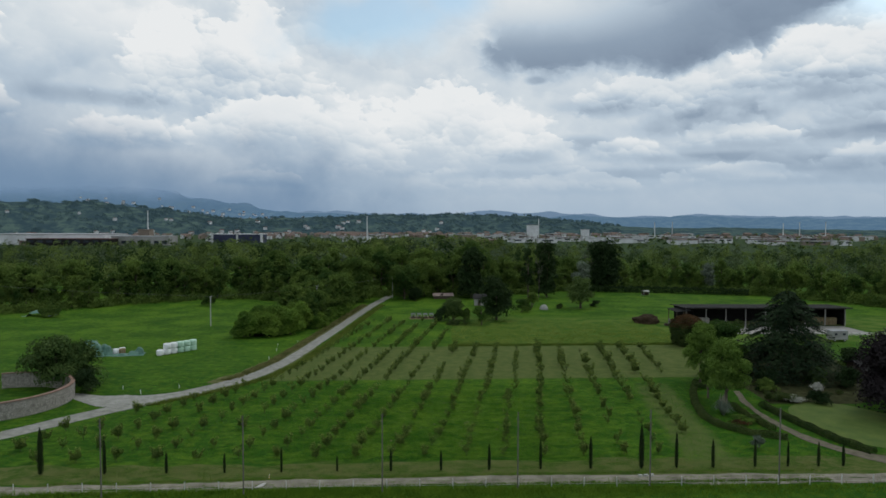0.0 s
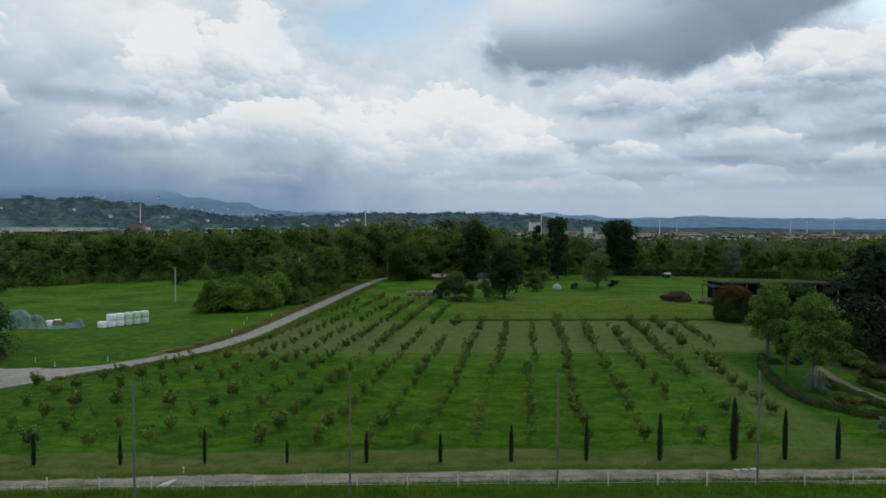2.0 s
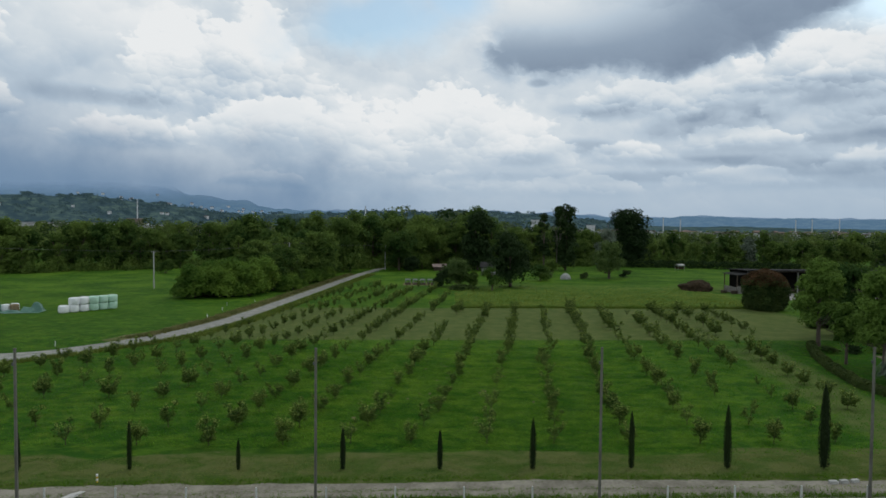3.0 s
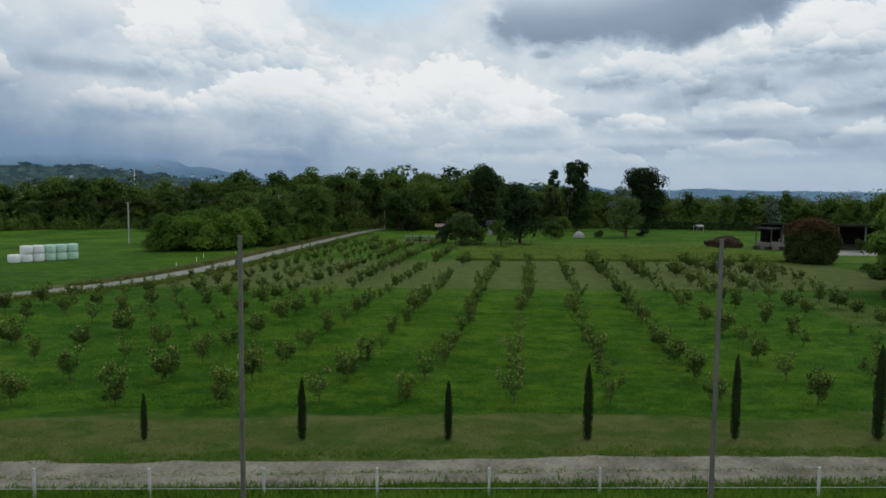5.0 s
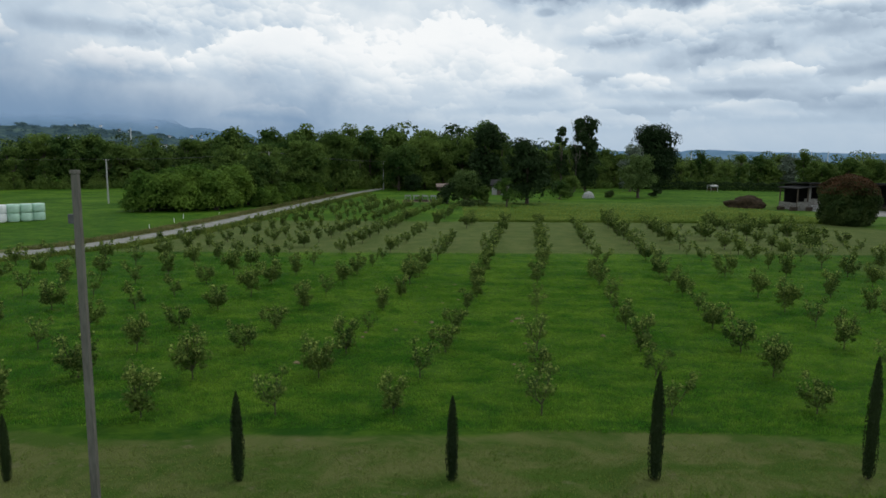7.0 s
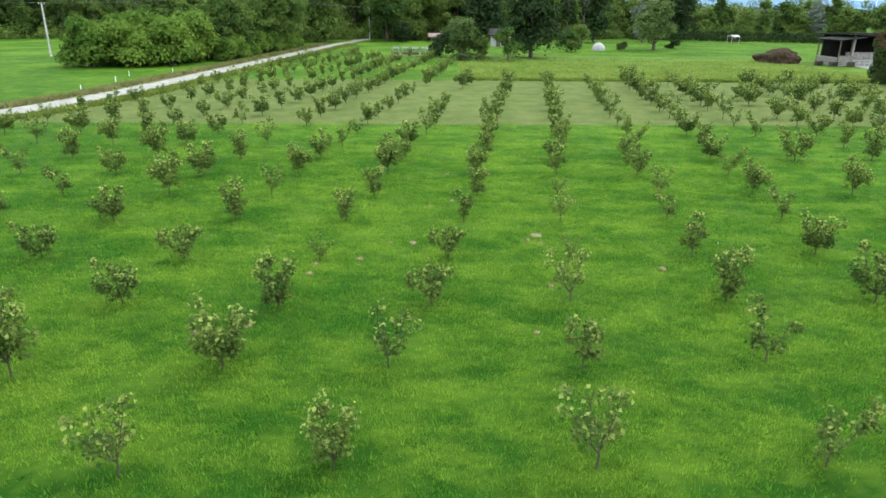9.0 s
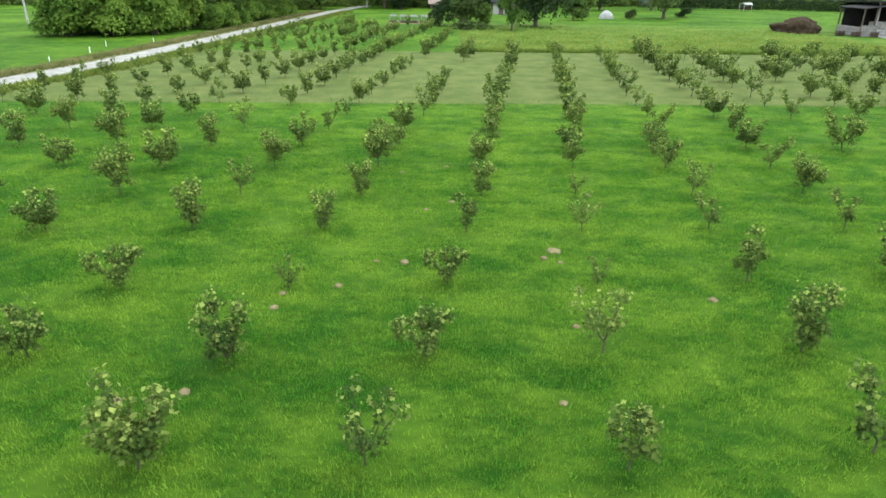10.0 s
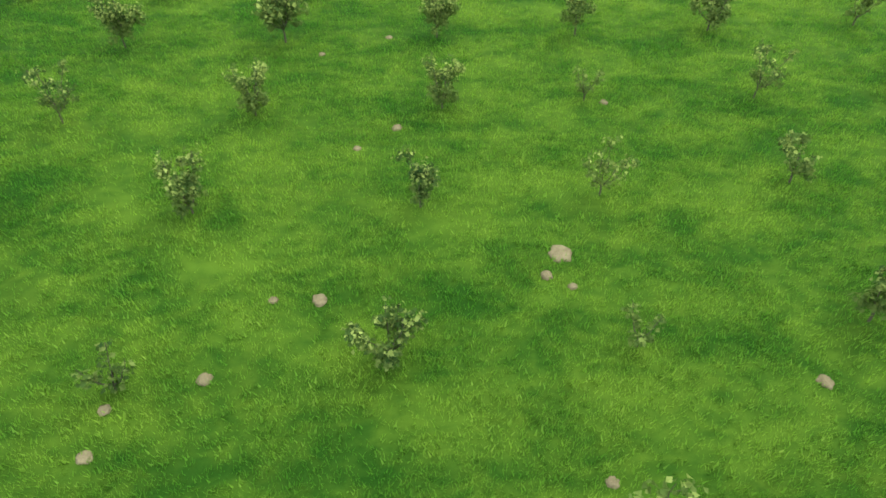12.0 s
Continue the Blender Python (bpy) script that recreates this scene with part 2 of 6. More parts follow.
def foliage(name, dark, light, tips=None, through=0.25, patchy=0.25, rough=0.55, young=None):
    """Leaves: each a shade of its own, drifting from branch to branch and from tree to tree."""
    mat, n = material(name)
    one = n.node("ShaderNodeNewGeometry").outputs["Random Per Island"]
    own = n.node("ShaderNodeObjectInfo").outputs["Random"]
    drift = n.noise(n.node("ShaderNodeTexCoord").outputs["Object"], patchy, 3.0, 0.6)
    fac = n.math("ADD", n.math("MULTIPLY", one, 0.3), n.math("MULTIPLY", n.step(drift, 0.3, 0.7), 0.6))
    fac = n.math("ADD", fac, n.math("MULTIPLY", n.math("SUBTRACT", own, 0.4), 0.5), clamp=True)
    colour = n.mix(fac, dark, light)
    if tips:
        fresh = n.step(one, 0.42, 0.95)
        if young:
            # young leaves towards the tips of the shoots
            z = n.xyz(n.node("ShaderNodeTexCoord").outputs["Object"])[2]
            fresh = n.math("MULTIPLY", fresh, n.math("ADD", 0.25, n.math("MULTIPLY", n.step(z, young[0], young[1]), 0.75)))
        colour = n.mix(fresh, colour, tips)
    b = n.node("ShaderNodeBsdfPrincipled", Base_Color=colour, Roughness=rough)
    b.inputs["Specular IOR Level"].default_value = 0.08
    t = n.node("ShaderNodeBsdfTranslucent", Color=colour)
    m = n.node("ShaderNodeMixShader", Fac=through)
    n.put(m.inputs[1], b.outputs[0])
    n.put(m.inputs[2], t.outputs[0])
    n.node("ShaderNodeOutputMaterial", Surface=m.outputs[0])
    return mat


def canopy_material():
    """Woodland from far off: each crown a green of its own."""
    mat, n = material("canopy_leaves")
    one = n.node("ShaderNodeNewGeometry").outputs["Random Per Island"]
    x, y, z = n.xyz(n.node("ShaderNodeTexCoord").outputs["Object"])
    cell = n.node("ShaderNodeTexVoronoi", Vector=n.vec(x, n.math("MULTIPLY", y, 0.8)), Scale=0.11)
    cell.voronoi_dimensions = "2D"
    tone, hue, _ = n.xyz(cell.outputs["Color"])
    fac = n.math("ADD", n.math("MULTIPLY", n.step(tone, 0.1, 0.9), 0.82), n.math("MULTIPLY", one, 0.18))
    # greens slightly desaturated, putting some distance haze into the colour
    colour = n.mix(fac, (0.012, 0.034, 0.011), (0.165, 0.220, 0.058))
    colour = n.mix(n.step(hue, 0.80, 0.95), colour, (0.105, 0.140, 0.085))
    b = n.node("ShaderNodeBsdfPrincipled", Base_Color=colour, Roughness=0.8)
    b.inputs["Specular IOR Level"].default_value = 0.05
    t = n.node("ShaderNodeBsdfTranslucent", Color=colour)
    m = n.node("ShaderNodeMixShader", Fac=0.3)
    n.put(m.inputs[1], b.outputs[0])
    n.put(m.inputs[2], t.outputs[0])
    n.node("ShaderNodeOutputMaterial", Surface=m.outputs[0])
    return mat


def sward(n, at):
    """Patches of the orchard grass, 0 dark to 1 pale and thin: drifts, mats and strokes."""
    x, y, z = n.xyz(at)
    swath = n.vec(n.math("MULTIPLY", x, 0.62), y, 0.0)
    drifts = n.noise(swath, 0.22, 4.0, 0.55)
    mats = n.noise(swath, 0.85, 5.0, 0.6, 0.5)
    strokes = n.noise(swath, 3.2, 4.0, 0.6, 0.6)
    mix = n.math("ADD", n.math("MULTIPLY", drifts, 0.30), n.math("ADD", n.math("MULTIPLY", mats, 0.44), n.math("MULTIPLY", strokes, 0.26)))
    # darker towards the west and east sides, most beyond x = 30
    side_dark = n.math("MULTIPLY", n.math("ADD", n.math("MAXIMUM", n.step(x, -5, -26), n.step(x, 12, 30)), n.step(x, 30, 44)), 0.24)
    return n.math("SUBTRACT", n.step(mix, 0.385, 0.64), side_dark, clamp=True), mats


def grass_blade_material():
    """Blades that take the colour of the patch they stand in, each a shade of its own."""
    mat, n = material("grass_blades")
    one = n.node("ShaderNodeNewGeometry").outputs["Random Per Island"]
    pale, _ = sward(n, n.node("ShaderNodeTexCoord").outputs["Object"])
    colour = n.mix(pale, (0.060, 0.190, 0.015), (0.185, 0.325, 0.030))
    colour = n.mix(n.math("MULTIPLY", n.math("POWER", one, 2.0), 0.6), colour, n.mix(pale, (0.110, 0.260, 0.030), (0.290, 0.400, 0.070)))
    b = n.node("ShaderNodeBsdfPrincipled", Base_Color=colour, Roughness=0.75)
    b.inputs["Specular IOR Level"].default_value = 0.08
    t = n.node("ShaderNodeBsdfTranslucent", Color=colour)
    m = n.node("ShaderNodeMixShader", Fac=0.45)
    n.put(m.inputs[1], b.outputs[0])
    n.put(m.inputs[2], t.outputs[0])
    n.node("ShaderNodeOutputMaterial", Surface=m.outputs[0])
    return mat


def ground_material():
    """Grass in its zones: orchard, mown strip, verge, meadow and fields."""
    mat, n = material("ground_grass")
    at = n.node("ShaderNodeTexCoord").outputs["Object"]
    x, y, z = n.xyz(at)
    wobble = n.math("MULTIPLY", n.math("SUBTRACT", n.noise(at, 0.35, 3.0, 0.6), 0.5), 2.6)
    row_y = n.math("SUBTRACT", y, n.math("MULTIPLY", x, 0.048))
    yy = n.math("ADD", y, wobble)
    xx = n.math("ADD", x, wobble)
    swath = n.vec(n.math("MULTIPLY", x, 0.68), y, z)
    pale, mats = sward(n, at)
    blades = n.noise(at, 16.0, 6.0, 0.75)
    wide_look = n.math("ADD", n.math("MULTIPLY", n.noise(at, 0.09, 5.0, 0.6), 0.6), n.math("MULTIPLY", n.noise(at, 0.9, 4.0, 0.6), 0.4))
    far_off = n.math("MULTIPLY", n.step(y, 115, 185), 0.8)
    lush = n.math("ADD", n.math("MULTIPLY", pale, n.math("SUBTRACT", 1.0, far_off)), n.math("MULTIPLY", n.step(wide_look, 0.41, 0.61), far_off))
    grass = n.mix(lush, (0.016, 0.064, 0.005), (0.082, 0.160, 0.013))
    grass = n.mix(n.math("MULTIPLY", n.step(blades, 0.42, 0.66), 0.35), grass, (0.066, 0.142, 0.015))
    olive = n.step(n.noise(at, 0.75, 5.0, 0.65, 0.5), 0.47, 0.66)
    grass = n.mix(n.math("MULTIPLY", olive, 0.26), grass, (0.130, 0.165, 0.014))
    bare = n.step(n.noise(at, 1.7, 3.0, 0.5), 0.70, 0.78)
    grass = n.mix(n.math("MULTIPLY", bare, 0.35), grass, (0.12, 0.145, 0.02))

    # the ground is darker under the longer sward, fading out towards its rim
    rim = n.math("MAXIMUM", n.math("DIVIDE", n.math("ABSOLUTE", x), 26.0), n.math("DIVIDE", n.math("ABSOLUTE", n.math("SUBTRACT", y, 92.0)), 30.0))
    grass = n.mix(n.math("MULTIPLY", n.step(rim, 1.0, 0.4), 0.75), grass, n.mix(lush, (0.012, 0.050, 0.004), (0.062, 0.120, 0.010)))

    def band(v, lo, hi, soft):
        return n.math("MULTIPLY", n.step(v, lo - soft, lo + soft), n.step(v, hi + soft, hi - soft))

    mown_look = n.mix(n.step(n.noise(at, 0.5, 5.0, 0.65), 0.35, 0.68), (0.070, 0.102, 0.026), (0.108, 0.130, 0.040))
    mown = n.math("MULTIPLY", band(n.math("ADD", row_y, n.math("MULTIPLY", wobble, 0.35)), 122.5, 155.6, 0.5), band(xx, -34, 60, 1.5))
    colour = n.mix(mown, grass, mown_look)
    meadow_look = n.mix(n.step(n.noise(at, 0.22, 5.0, 0.6), 0.35, 0.65), (0.040, 0.102, 0.010), (0.095, 0.144, 0.024))
    meadow = n.math("MULTIPLY", n.step(row_y, 155.4, 156.1), n.step(xx, 1.0, 3.5))
    meadow = n.math("MULTIPLY", meadow, n.step(yy, 212, 200))
    colour = n.mix(meadow, colour, meadow_look)
    verge_look = n.mix(n.step(n.noise(swath, 0.6, 6.0, 0.7, 0.6), 0.38, 0.62), (0.046, 0.084, 0.013), (0.105, 0.116, 0.038))
    verge_look = n.mix(n.math("MULTIPLY", n.step(n.noise(swath, 1.6, 4.0, 0.6), 0.60, 0.72), 0.6), verge_look, (0.15, 0.135, 0.075))
    scallop = n.math("MULTIPLY", n.math("SUBTRACT", n.noise(n.vec(x, 0.0), 0.11, 1.0, 0.4), 0.5), 5.0)
    verge = band(n.math("ADD", n.math("ADD", row_y, scallop), n.math("MULTIPLY", wobble, 0.3)), 73.4, 79.6, 0.2)
    colour = n.mix(n.math("MULTIPLY", verge, 0.9), colour, verge_look)
    track = n.math("MULTIPLY", band(n.math("SUBTRACT", xx, n.math("MULTIPLY", n.math("SUBTRACT", y, 80), 0.12)), 30.5, 36.5, 1.0), band(y, 80, 118, 4.0))
    colour = n.mix(n.math("MULTIPLY", track, 0.8), colour, mown_look)
    # open ground of the plain
    colour = n.mix(n.math("MULTIPLY", n.step(y, 420, 560), 1.0), colour, (0.035, 0.06, 0.022))
    height = n.math("ADD", n.math("MULTIPLY", mats, 0.6), n.math("MULTIPLY", blades, 0.4))
    finish(n, colour, 0.9, height, 0.8, 0.12, spec=0.04)
    return mat


GROUND = ground_material()
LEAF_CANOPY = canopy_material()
GRAVEL = plain("pale_gravel", (0.18, 0.178, 0.155), (0.32, 0.318, 0.285), 0.8, 0.9, bump=0.5, fine=14)
DIRT = plain("dirt_track", (0.125, 0.115, 0.088), (0.275, 0.255, 0.205), 0.45, 0.95, bump=0.6, fine=12, spec=0.05)
ROOF_HUT = plain("faded_tiles", (0.16, 0.11, 0.095), (0.30, 0.235, 0.21), 0.8, 0.9, bump=0.5)
SOIL = plain("bare_soil", (0.12, 0.100, 0.052), (0.215, 0.18, 0.098), 3.0, 0.95, bump=0.8, spec=0.05)
MUCK = plain("dark_muck", (0.020, 0.015, 0.009), (0.065, 0.046, 0.027), 1.4, 0.95, bump=1.0, spec=0.05)
CONCRETE = plain("concrete", (0.17, 0.165, 0.15), (0.30, 0.29, 0.27), 0.4, 0.85, bump=0.3, fine=20)
POLE = plain("weathered_concrete_pole", (0.10, 0.094, 0.08), (0.19, 0.178, 0.155), 1.2, 0.9, stretch=(3, 3, 0.4), spec=0.05)
WHITE = plain("white_paint", (0.62, 0.62, 0.60), (0.80, 0.80, 0.78), 2.0, 0.6, bump=0.1)
BARK = plain("bark", (0.055, 0.042, 0.032), (0.15, 0.12, 0.095), 5.0, 0.95, bump=1.0, stretch=(4, 4, 0.7))
TWIG = plain("hazel_bark", (0.040, 0.040, 0.022), (0.10, 0.09, 0.052), 9.0, 0.9, bump=0.6, stretch=(3, 3, 0.7))
DEADWOOD = plain("dead_wood", (0.085, 0.075, 0.065), (0.19, 0.17, 0.15), 3.0, 0.9, bump=0.6)
WRAP_WHITE = plain("white_bale_wrap", (0.70, 0.72, 0.72), (0.86, 0.87, 0.87), 1.2, 0.35, bump=0.5, stretch=(1, 1, 6), spec=0.5)
WRAP_GREEN = plain("mint_bale_wrap", (0.36, 0.56, 0.43), (0.52, 0.72, 0.58), 1.2, 0.35, bump=0.5, stretch=(1, 1, 6), spec=0.5)
TARP = plain("green_tarpaulin", (0.03, 0.095, 0.07), (0.12, 0.235, 0.18), 0.9, 0.5, bump=0.8)
STRAW = plain("straw", (0.13, 0.10, 0.055), (0.28, 0.22, 0.13), 2.5, 0.95, bump=0.9, spec=0.05)
OLD_STRAW = plain("weathered_straw", (0.15, 0.14, 0.125), (0.33, 0.31, 0.28), 1.6, 0.95, bump=0.9, spec=0.05)
STONE = plain("field_stone", (0.12, 0.110, 0.098), (0.40, 0.375, 0.335), 2.6, 0.9, bump=1.0, fine=5)
MORTAR = plain("lime_mortar", (0.15, 0.138, 0.12), (0.26, 0.24, 0.21), 1.5, 0.95, bump=0.6)
COPING = plain("brick_coping", (0.16, 0.10, 0.075), (0.27, 0.17, 0.13), 2.0, 0.9, bump=0.6)
TIMBER = plain("old_timber", (0.05, 0.04, 0.032), (0.14, 0.11, 0.085), 3.0, 0.95, bump=0.7, stretch=(4, 4, 0.6), spec=0.05)
GREY_BOARD = plain("silvered_boards", (0.12, 0.11, 0.10), (0.27, 0.255, 0.235), 2.0, 0.9, bump=0.6, stretch=(0.6, 4, 4), spec=0.05)
SHEET = plain("dark_roof_sheet", (0.018, 0.018, 0.018), (0.05, 0.049, 0.047), 0.5, 0.9, bump=0.4, spec=0.03)
STEEL = plain("galvanised_steel", (0.35, 0.36, 0.37), (0.55, 0.56, 0.57), 3.0, 0.45, metal=0.7, bump=0.1)
# near-black: barn's inner shade put into colour; also tyres and one hall wall
DARK = plain("dark_interior", (0.008, 0.007, 0.007), (0.02, 0.018, 0.016), 1.0, 0.95)
# town walls and tiles: base colours darkened and desaturated to imitate haze
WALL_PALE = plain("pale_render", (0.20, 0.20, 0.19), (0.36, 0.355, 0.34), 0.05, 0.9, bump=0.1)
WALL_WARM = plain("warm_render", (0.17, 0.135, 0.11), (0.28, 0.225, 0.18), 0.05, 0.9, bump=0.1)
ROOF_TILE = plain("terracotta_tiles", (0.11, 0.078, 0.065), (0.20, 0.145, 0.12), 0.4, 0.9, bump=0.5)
ROOF_PALE = plain("pale_roof", (0.22, 0.23, 0.24), (0.38, 0.39, 0.40), 0.05, 0.8, bump=0.1)
ROOF_RUST = plain("rust_roof", (0.075, 0.045, 0.038), (0.15, 0.09, 0.075), 0.05, 0.8, bump=0.1)
GLASS_DARK = plain("dark_glazing", (0.02, 0.025, 0.035), (0.05, 0.06, 0.075), 0.3, 0.15, bump=0.0, spec=0.6)
NAVY = plain("navy_cladding", (0.02, 0.025, 0.06), (0.04, 0.05, 0.10), 0.1, 0.5, bump=0.0)
WIRE = plain("wire", (0.06, 0.06, 0.06), (0.12, 0.12, 0.12), 3.0, 0.6)
LEAF_HAZEL = foliage("hazel_leaves", (0.030, 0.070, 0.015), (0.125, 0.190, 0.036), (0.330, 0.400, 0.100), 0.4, 1.2, 0.7, (0.6, 1.5))
# woodland green carries a little haze: red and blue raised in its colour
LEAF_WOOD = foliage("woodland_leaves", (0.032, 0.074, 0.017), (0.165, 0.238, 0.050), None, 0.38, 0.16, 0.75)
LEAF_DARK = foliage("dark_leaves", (0.010, 0.025, 0.008), (0.036, 0.064, 0.019), None, 0.15, 0.3, 0.7)
LEAF_LIGHT = foliage("light_green_leaves", (0.022, 0.062, 0.010), (0.155, 0.250, 0.046), None, 0.35, 0.5, 0.7)
LEAF_BUSH = foliage("meadow_bush_leaves", (0.030, 0.066, 0.016), (0.120, 0.175, 0.050), None, 0.25, 0.5, 0.7)
LEAF_GREY = foliage("grey_green_leaves", (0.09, 0.12, 0.085), (0.18, 0.22, 0.16), None, 0.2, 0.4)
LEAF_RED = foliage("red_brown_leaves", (0.048, 0.034, 0.014), (0.135, 0.066, 0.030), None, 0.2, 0.5, 0.7)
LEAF_PURPLE = foliage("purple_black_leaves", (0.010, 0.009, 0.010), (0.028, 0.022, 0.024), None, 0.1, 0.4)
LEAF_CEDAR = foliage("cedar_needles", (0.009, 0.022, 0.010), (0.046, 0.074, 0.030), None, 0.1, 0.3, 0.75)
LEAF_CYPRESS = foliage("cypress_needles", (0.009, 0.018, 0.006), (0.028, 0.046, 0.012), None, 0.1, 1.0)
LEAF_BOX = foliage("box_hedge_leaves", (0.028, 0.055, 0.014), (0.085, 0.115, 0.03), None, 0.15, 0.7)
PLUME = foliage("pampas_plumes", (0.16, 0.17, 0.11), (0.34, 0.32, 0.24), None, 0.2, 1.0)
BLOSSOM = foliage("white_blossom", (0.25, 0.27, 0.22), (0.65, 0.64, 0.58), None, 0.2, 1.0)
GRASS = grass_blade_material()
GRASS_VERGE = foliage("verge_blades", (0.052, 0.132, 0.010), (0.145, 0.240, 0.024), None, 0.45, 0.45, 0.8)
GRASS_OLIVE = foliage("olive_grass_blades", (0.105, 0.170, 0.028), (0.230, 0.250, 0.080), None, 0.45, 0.3, 0.8)
GRASS_DRY = foliage("long_grass_blades", (0.065, 0.125, 0.014), (0.175, 0.215, 0.046), None, 0.45, 0.3, 0.8)
GRASS_STRAW = foliage("straw_grass_blades", (0.110, 0.130, 0.040), (0.270, 0.245, 0.105), None, 0.4, 0.3, 0.8)
GRASS_MEADOW = foliage("meadow_blades", (0.120, 0.180, 0.025), (0.260, 0.300, 0.070), None, 0.5, 0.12, 0.8)
# white cladding kept below full white, standing in for distance haze
WALL_FAR = plain("muted_white_cladding", (0.50, 0.51, 0.52), (0.72, 0.73, 0.74), 0.03, 0.8, bump=0.1)
LEAF_BRIGHT = foliage("thicket_leaves", (0.054, 0.118, 0.018), (0.185, 0.285, 0.045), None, 0.35, 0.2, 0.75)
FENCE_WHITE = plain("chalky_fence_paint", (0.40, 0.40, 0.38), (0.60, 0.60, 0.57), 3.0, 0.8, bump=0.3)
POST = plain("weathered_white_post", (0.26, 0.26, 0.24), (0.46, 0.46, 0.43), 3.0, 0.8, bump=0.3)
YELLOW = plain("yellow_paint", (0.42, 0.28, 0.03), (0.55, 0.38, 0.05), 3.0, 0.6, bump=0.1)
LIME = plain("pale_rubble", (0.30, 0.30, 0.28), (0.50, 0.49, 0.46), 3.0, 0.95, bump=0.8)
SAND = plain("sandy_path", (0.095, 0.085, 0.060), (0.175, 0.155, 0.115), 0.9, 0.95, bump=0.5, spec=0.05)


# ---- mesh helpers ----
def mesh_from(name, verts, faces, mats, smooth=False, which=None):
    """A mesh from arrays; faces all have the same number of corners."""
    verts, faces = np.asarray(verts, dtype=np.float32), np.asarray(faces, dtype=np.int32)
    me = bpy.data.meshes.new(name)
    k = faces.shape[1]
    me.vertices.add(len(verts))
    me.vertices.foreach_set("co", verts.ravel())
    me.loops.add(faces.size)
    me.loops.foreach_set("vertex_index", faces.ravel())
    me.polygons.add(len(faces))
    me.polygons.foreach_set("loop_start", np.arange(0, faces.size, k, dtype=np.int32))
    me.polygons.foreach_set("use_smooth", np.full(len(faces), smooth, dtype=bool))
    for mat in mats if isinstance(mats, (list, tuple)) else [mats]:
        me.materials.append(mat)
    if which is not None:
        me.polygons.foreach_set("material_index", np.asarray(which, dtype=np.int32))
    me.update(calc_edges=True)
    return me


def thing(name, label, category, group="", kind="", at=(0, 0, 0), turn=0.0, data=None):
    ob = new(name, data)
    ob.location, ob.rotation_euler = at, (0, 0, radians(turn))
    return tagged(ob, label, category, group, kind)


def child(name, data, parent, label="", at=(0, 0, 0)):
    ob = new(name, data)
    ob.parent, ob.location = parent, at
    return tagged(ob, label)


def part(name, bm, mat, parent, label="", smooth=False, kind=""):
    me = bpy.data.meshes.new(name)
    bm.normal_update()
    bm.to_mesh(me)
    bm.free()
    me.materials.append(mat)
    if smooth:
        for p in me.polygons:
            p.use_smooth = True
    ob = child(name, me, parent, label)
    return tagged(ob, kind=kind)


def box(bm, size, at=(0, 0, 0), turn=0.0, bevel=0.0, tilt=0.0):
    m = Matrix.Translation(at) @ Euler((radians(tilt), 0, radians(turn))).to_matrix().to_4x4() @ Matrix.Diagonal((*size, 1))
    made = bmesh.ops.create_cube(bm, size=1.0, matrix=m)
    if bevel:
        edges = {e for v in made["verts"] for e in v.link_edges}
        bmesh.ops.bevel(bm, geom=list(edges), offset=bevel, segments=2, affect="EDGES", profile=0.6)
    return bm


def rod(bm, a, b, r0, r1=None, sides=8):
    a, b = Vector(a), Vector(b)
    way = b - a
    m = Matrix.Translation((a + b) / 2) @ way.to_track_quat("Z", "Y").to_matrix().to_4x4()
    bmesh.ops.create_cone(bm, cap_ends=True, segments=sides, radius1=r0, radius2=r1 if r1 is not None else r0, depth=way.length, matrix=m)
    return bm


def tube_arrays(points, radii, sides=6):
    """Verts and quads of a bent, tapered limb."""
    points = np.asarray(points, dtype=float)
    way = np.gradient(points, axis=0)
    way /= np.linalg.norm(way, axis=1)[:, None] + 1e-9
    side = np.cross(way, (0.31, 0.87, 0.12))
    side /= np.linalg.norm(side, axis=1)[:, None] + 1e-9
    other = np.cross(way, side)
    turn = np.arange(sides) * 2 * math.pi / sides
    ring = np.cos(turn)[None, :, None] * side[:, None, :] + np.sin(turn)[None, :, None] * other[:, None, :]
    verts = (points[:, None, :] + ring * np.asarray(radii)[:, None, None]).reshape(-1, 3)
    faces = []
    for i in range(len(points) - 1):
        for k in range(sides):
            faces.append((i * sides + k, i * sides + (k + 1) % sides, (i + 1) * sides + (k + 1) % sides, (i + 1) * sides + k))
    return verts, np.array(faces)


def merge(pieces):
    verts, faces, n = [], [], 0
    for v, f in pieces:
        verts.append(v)
        faces.append(f + n)
        n += len(v)
    return np.concatenate(verts), np.concatenate(faces)


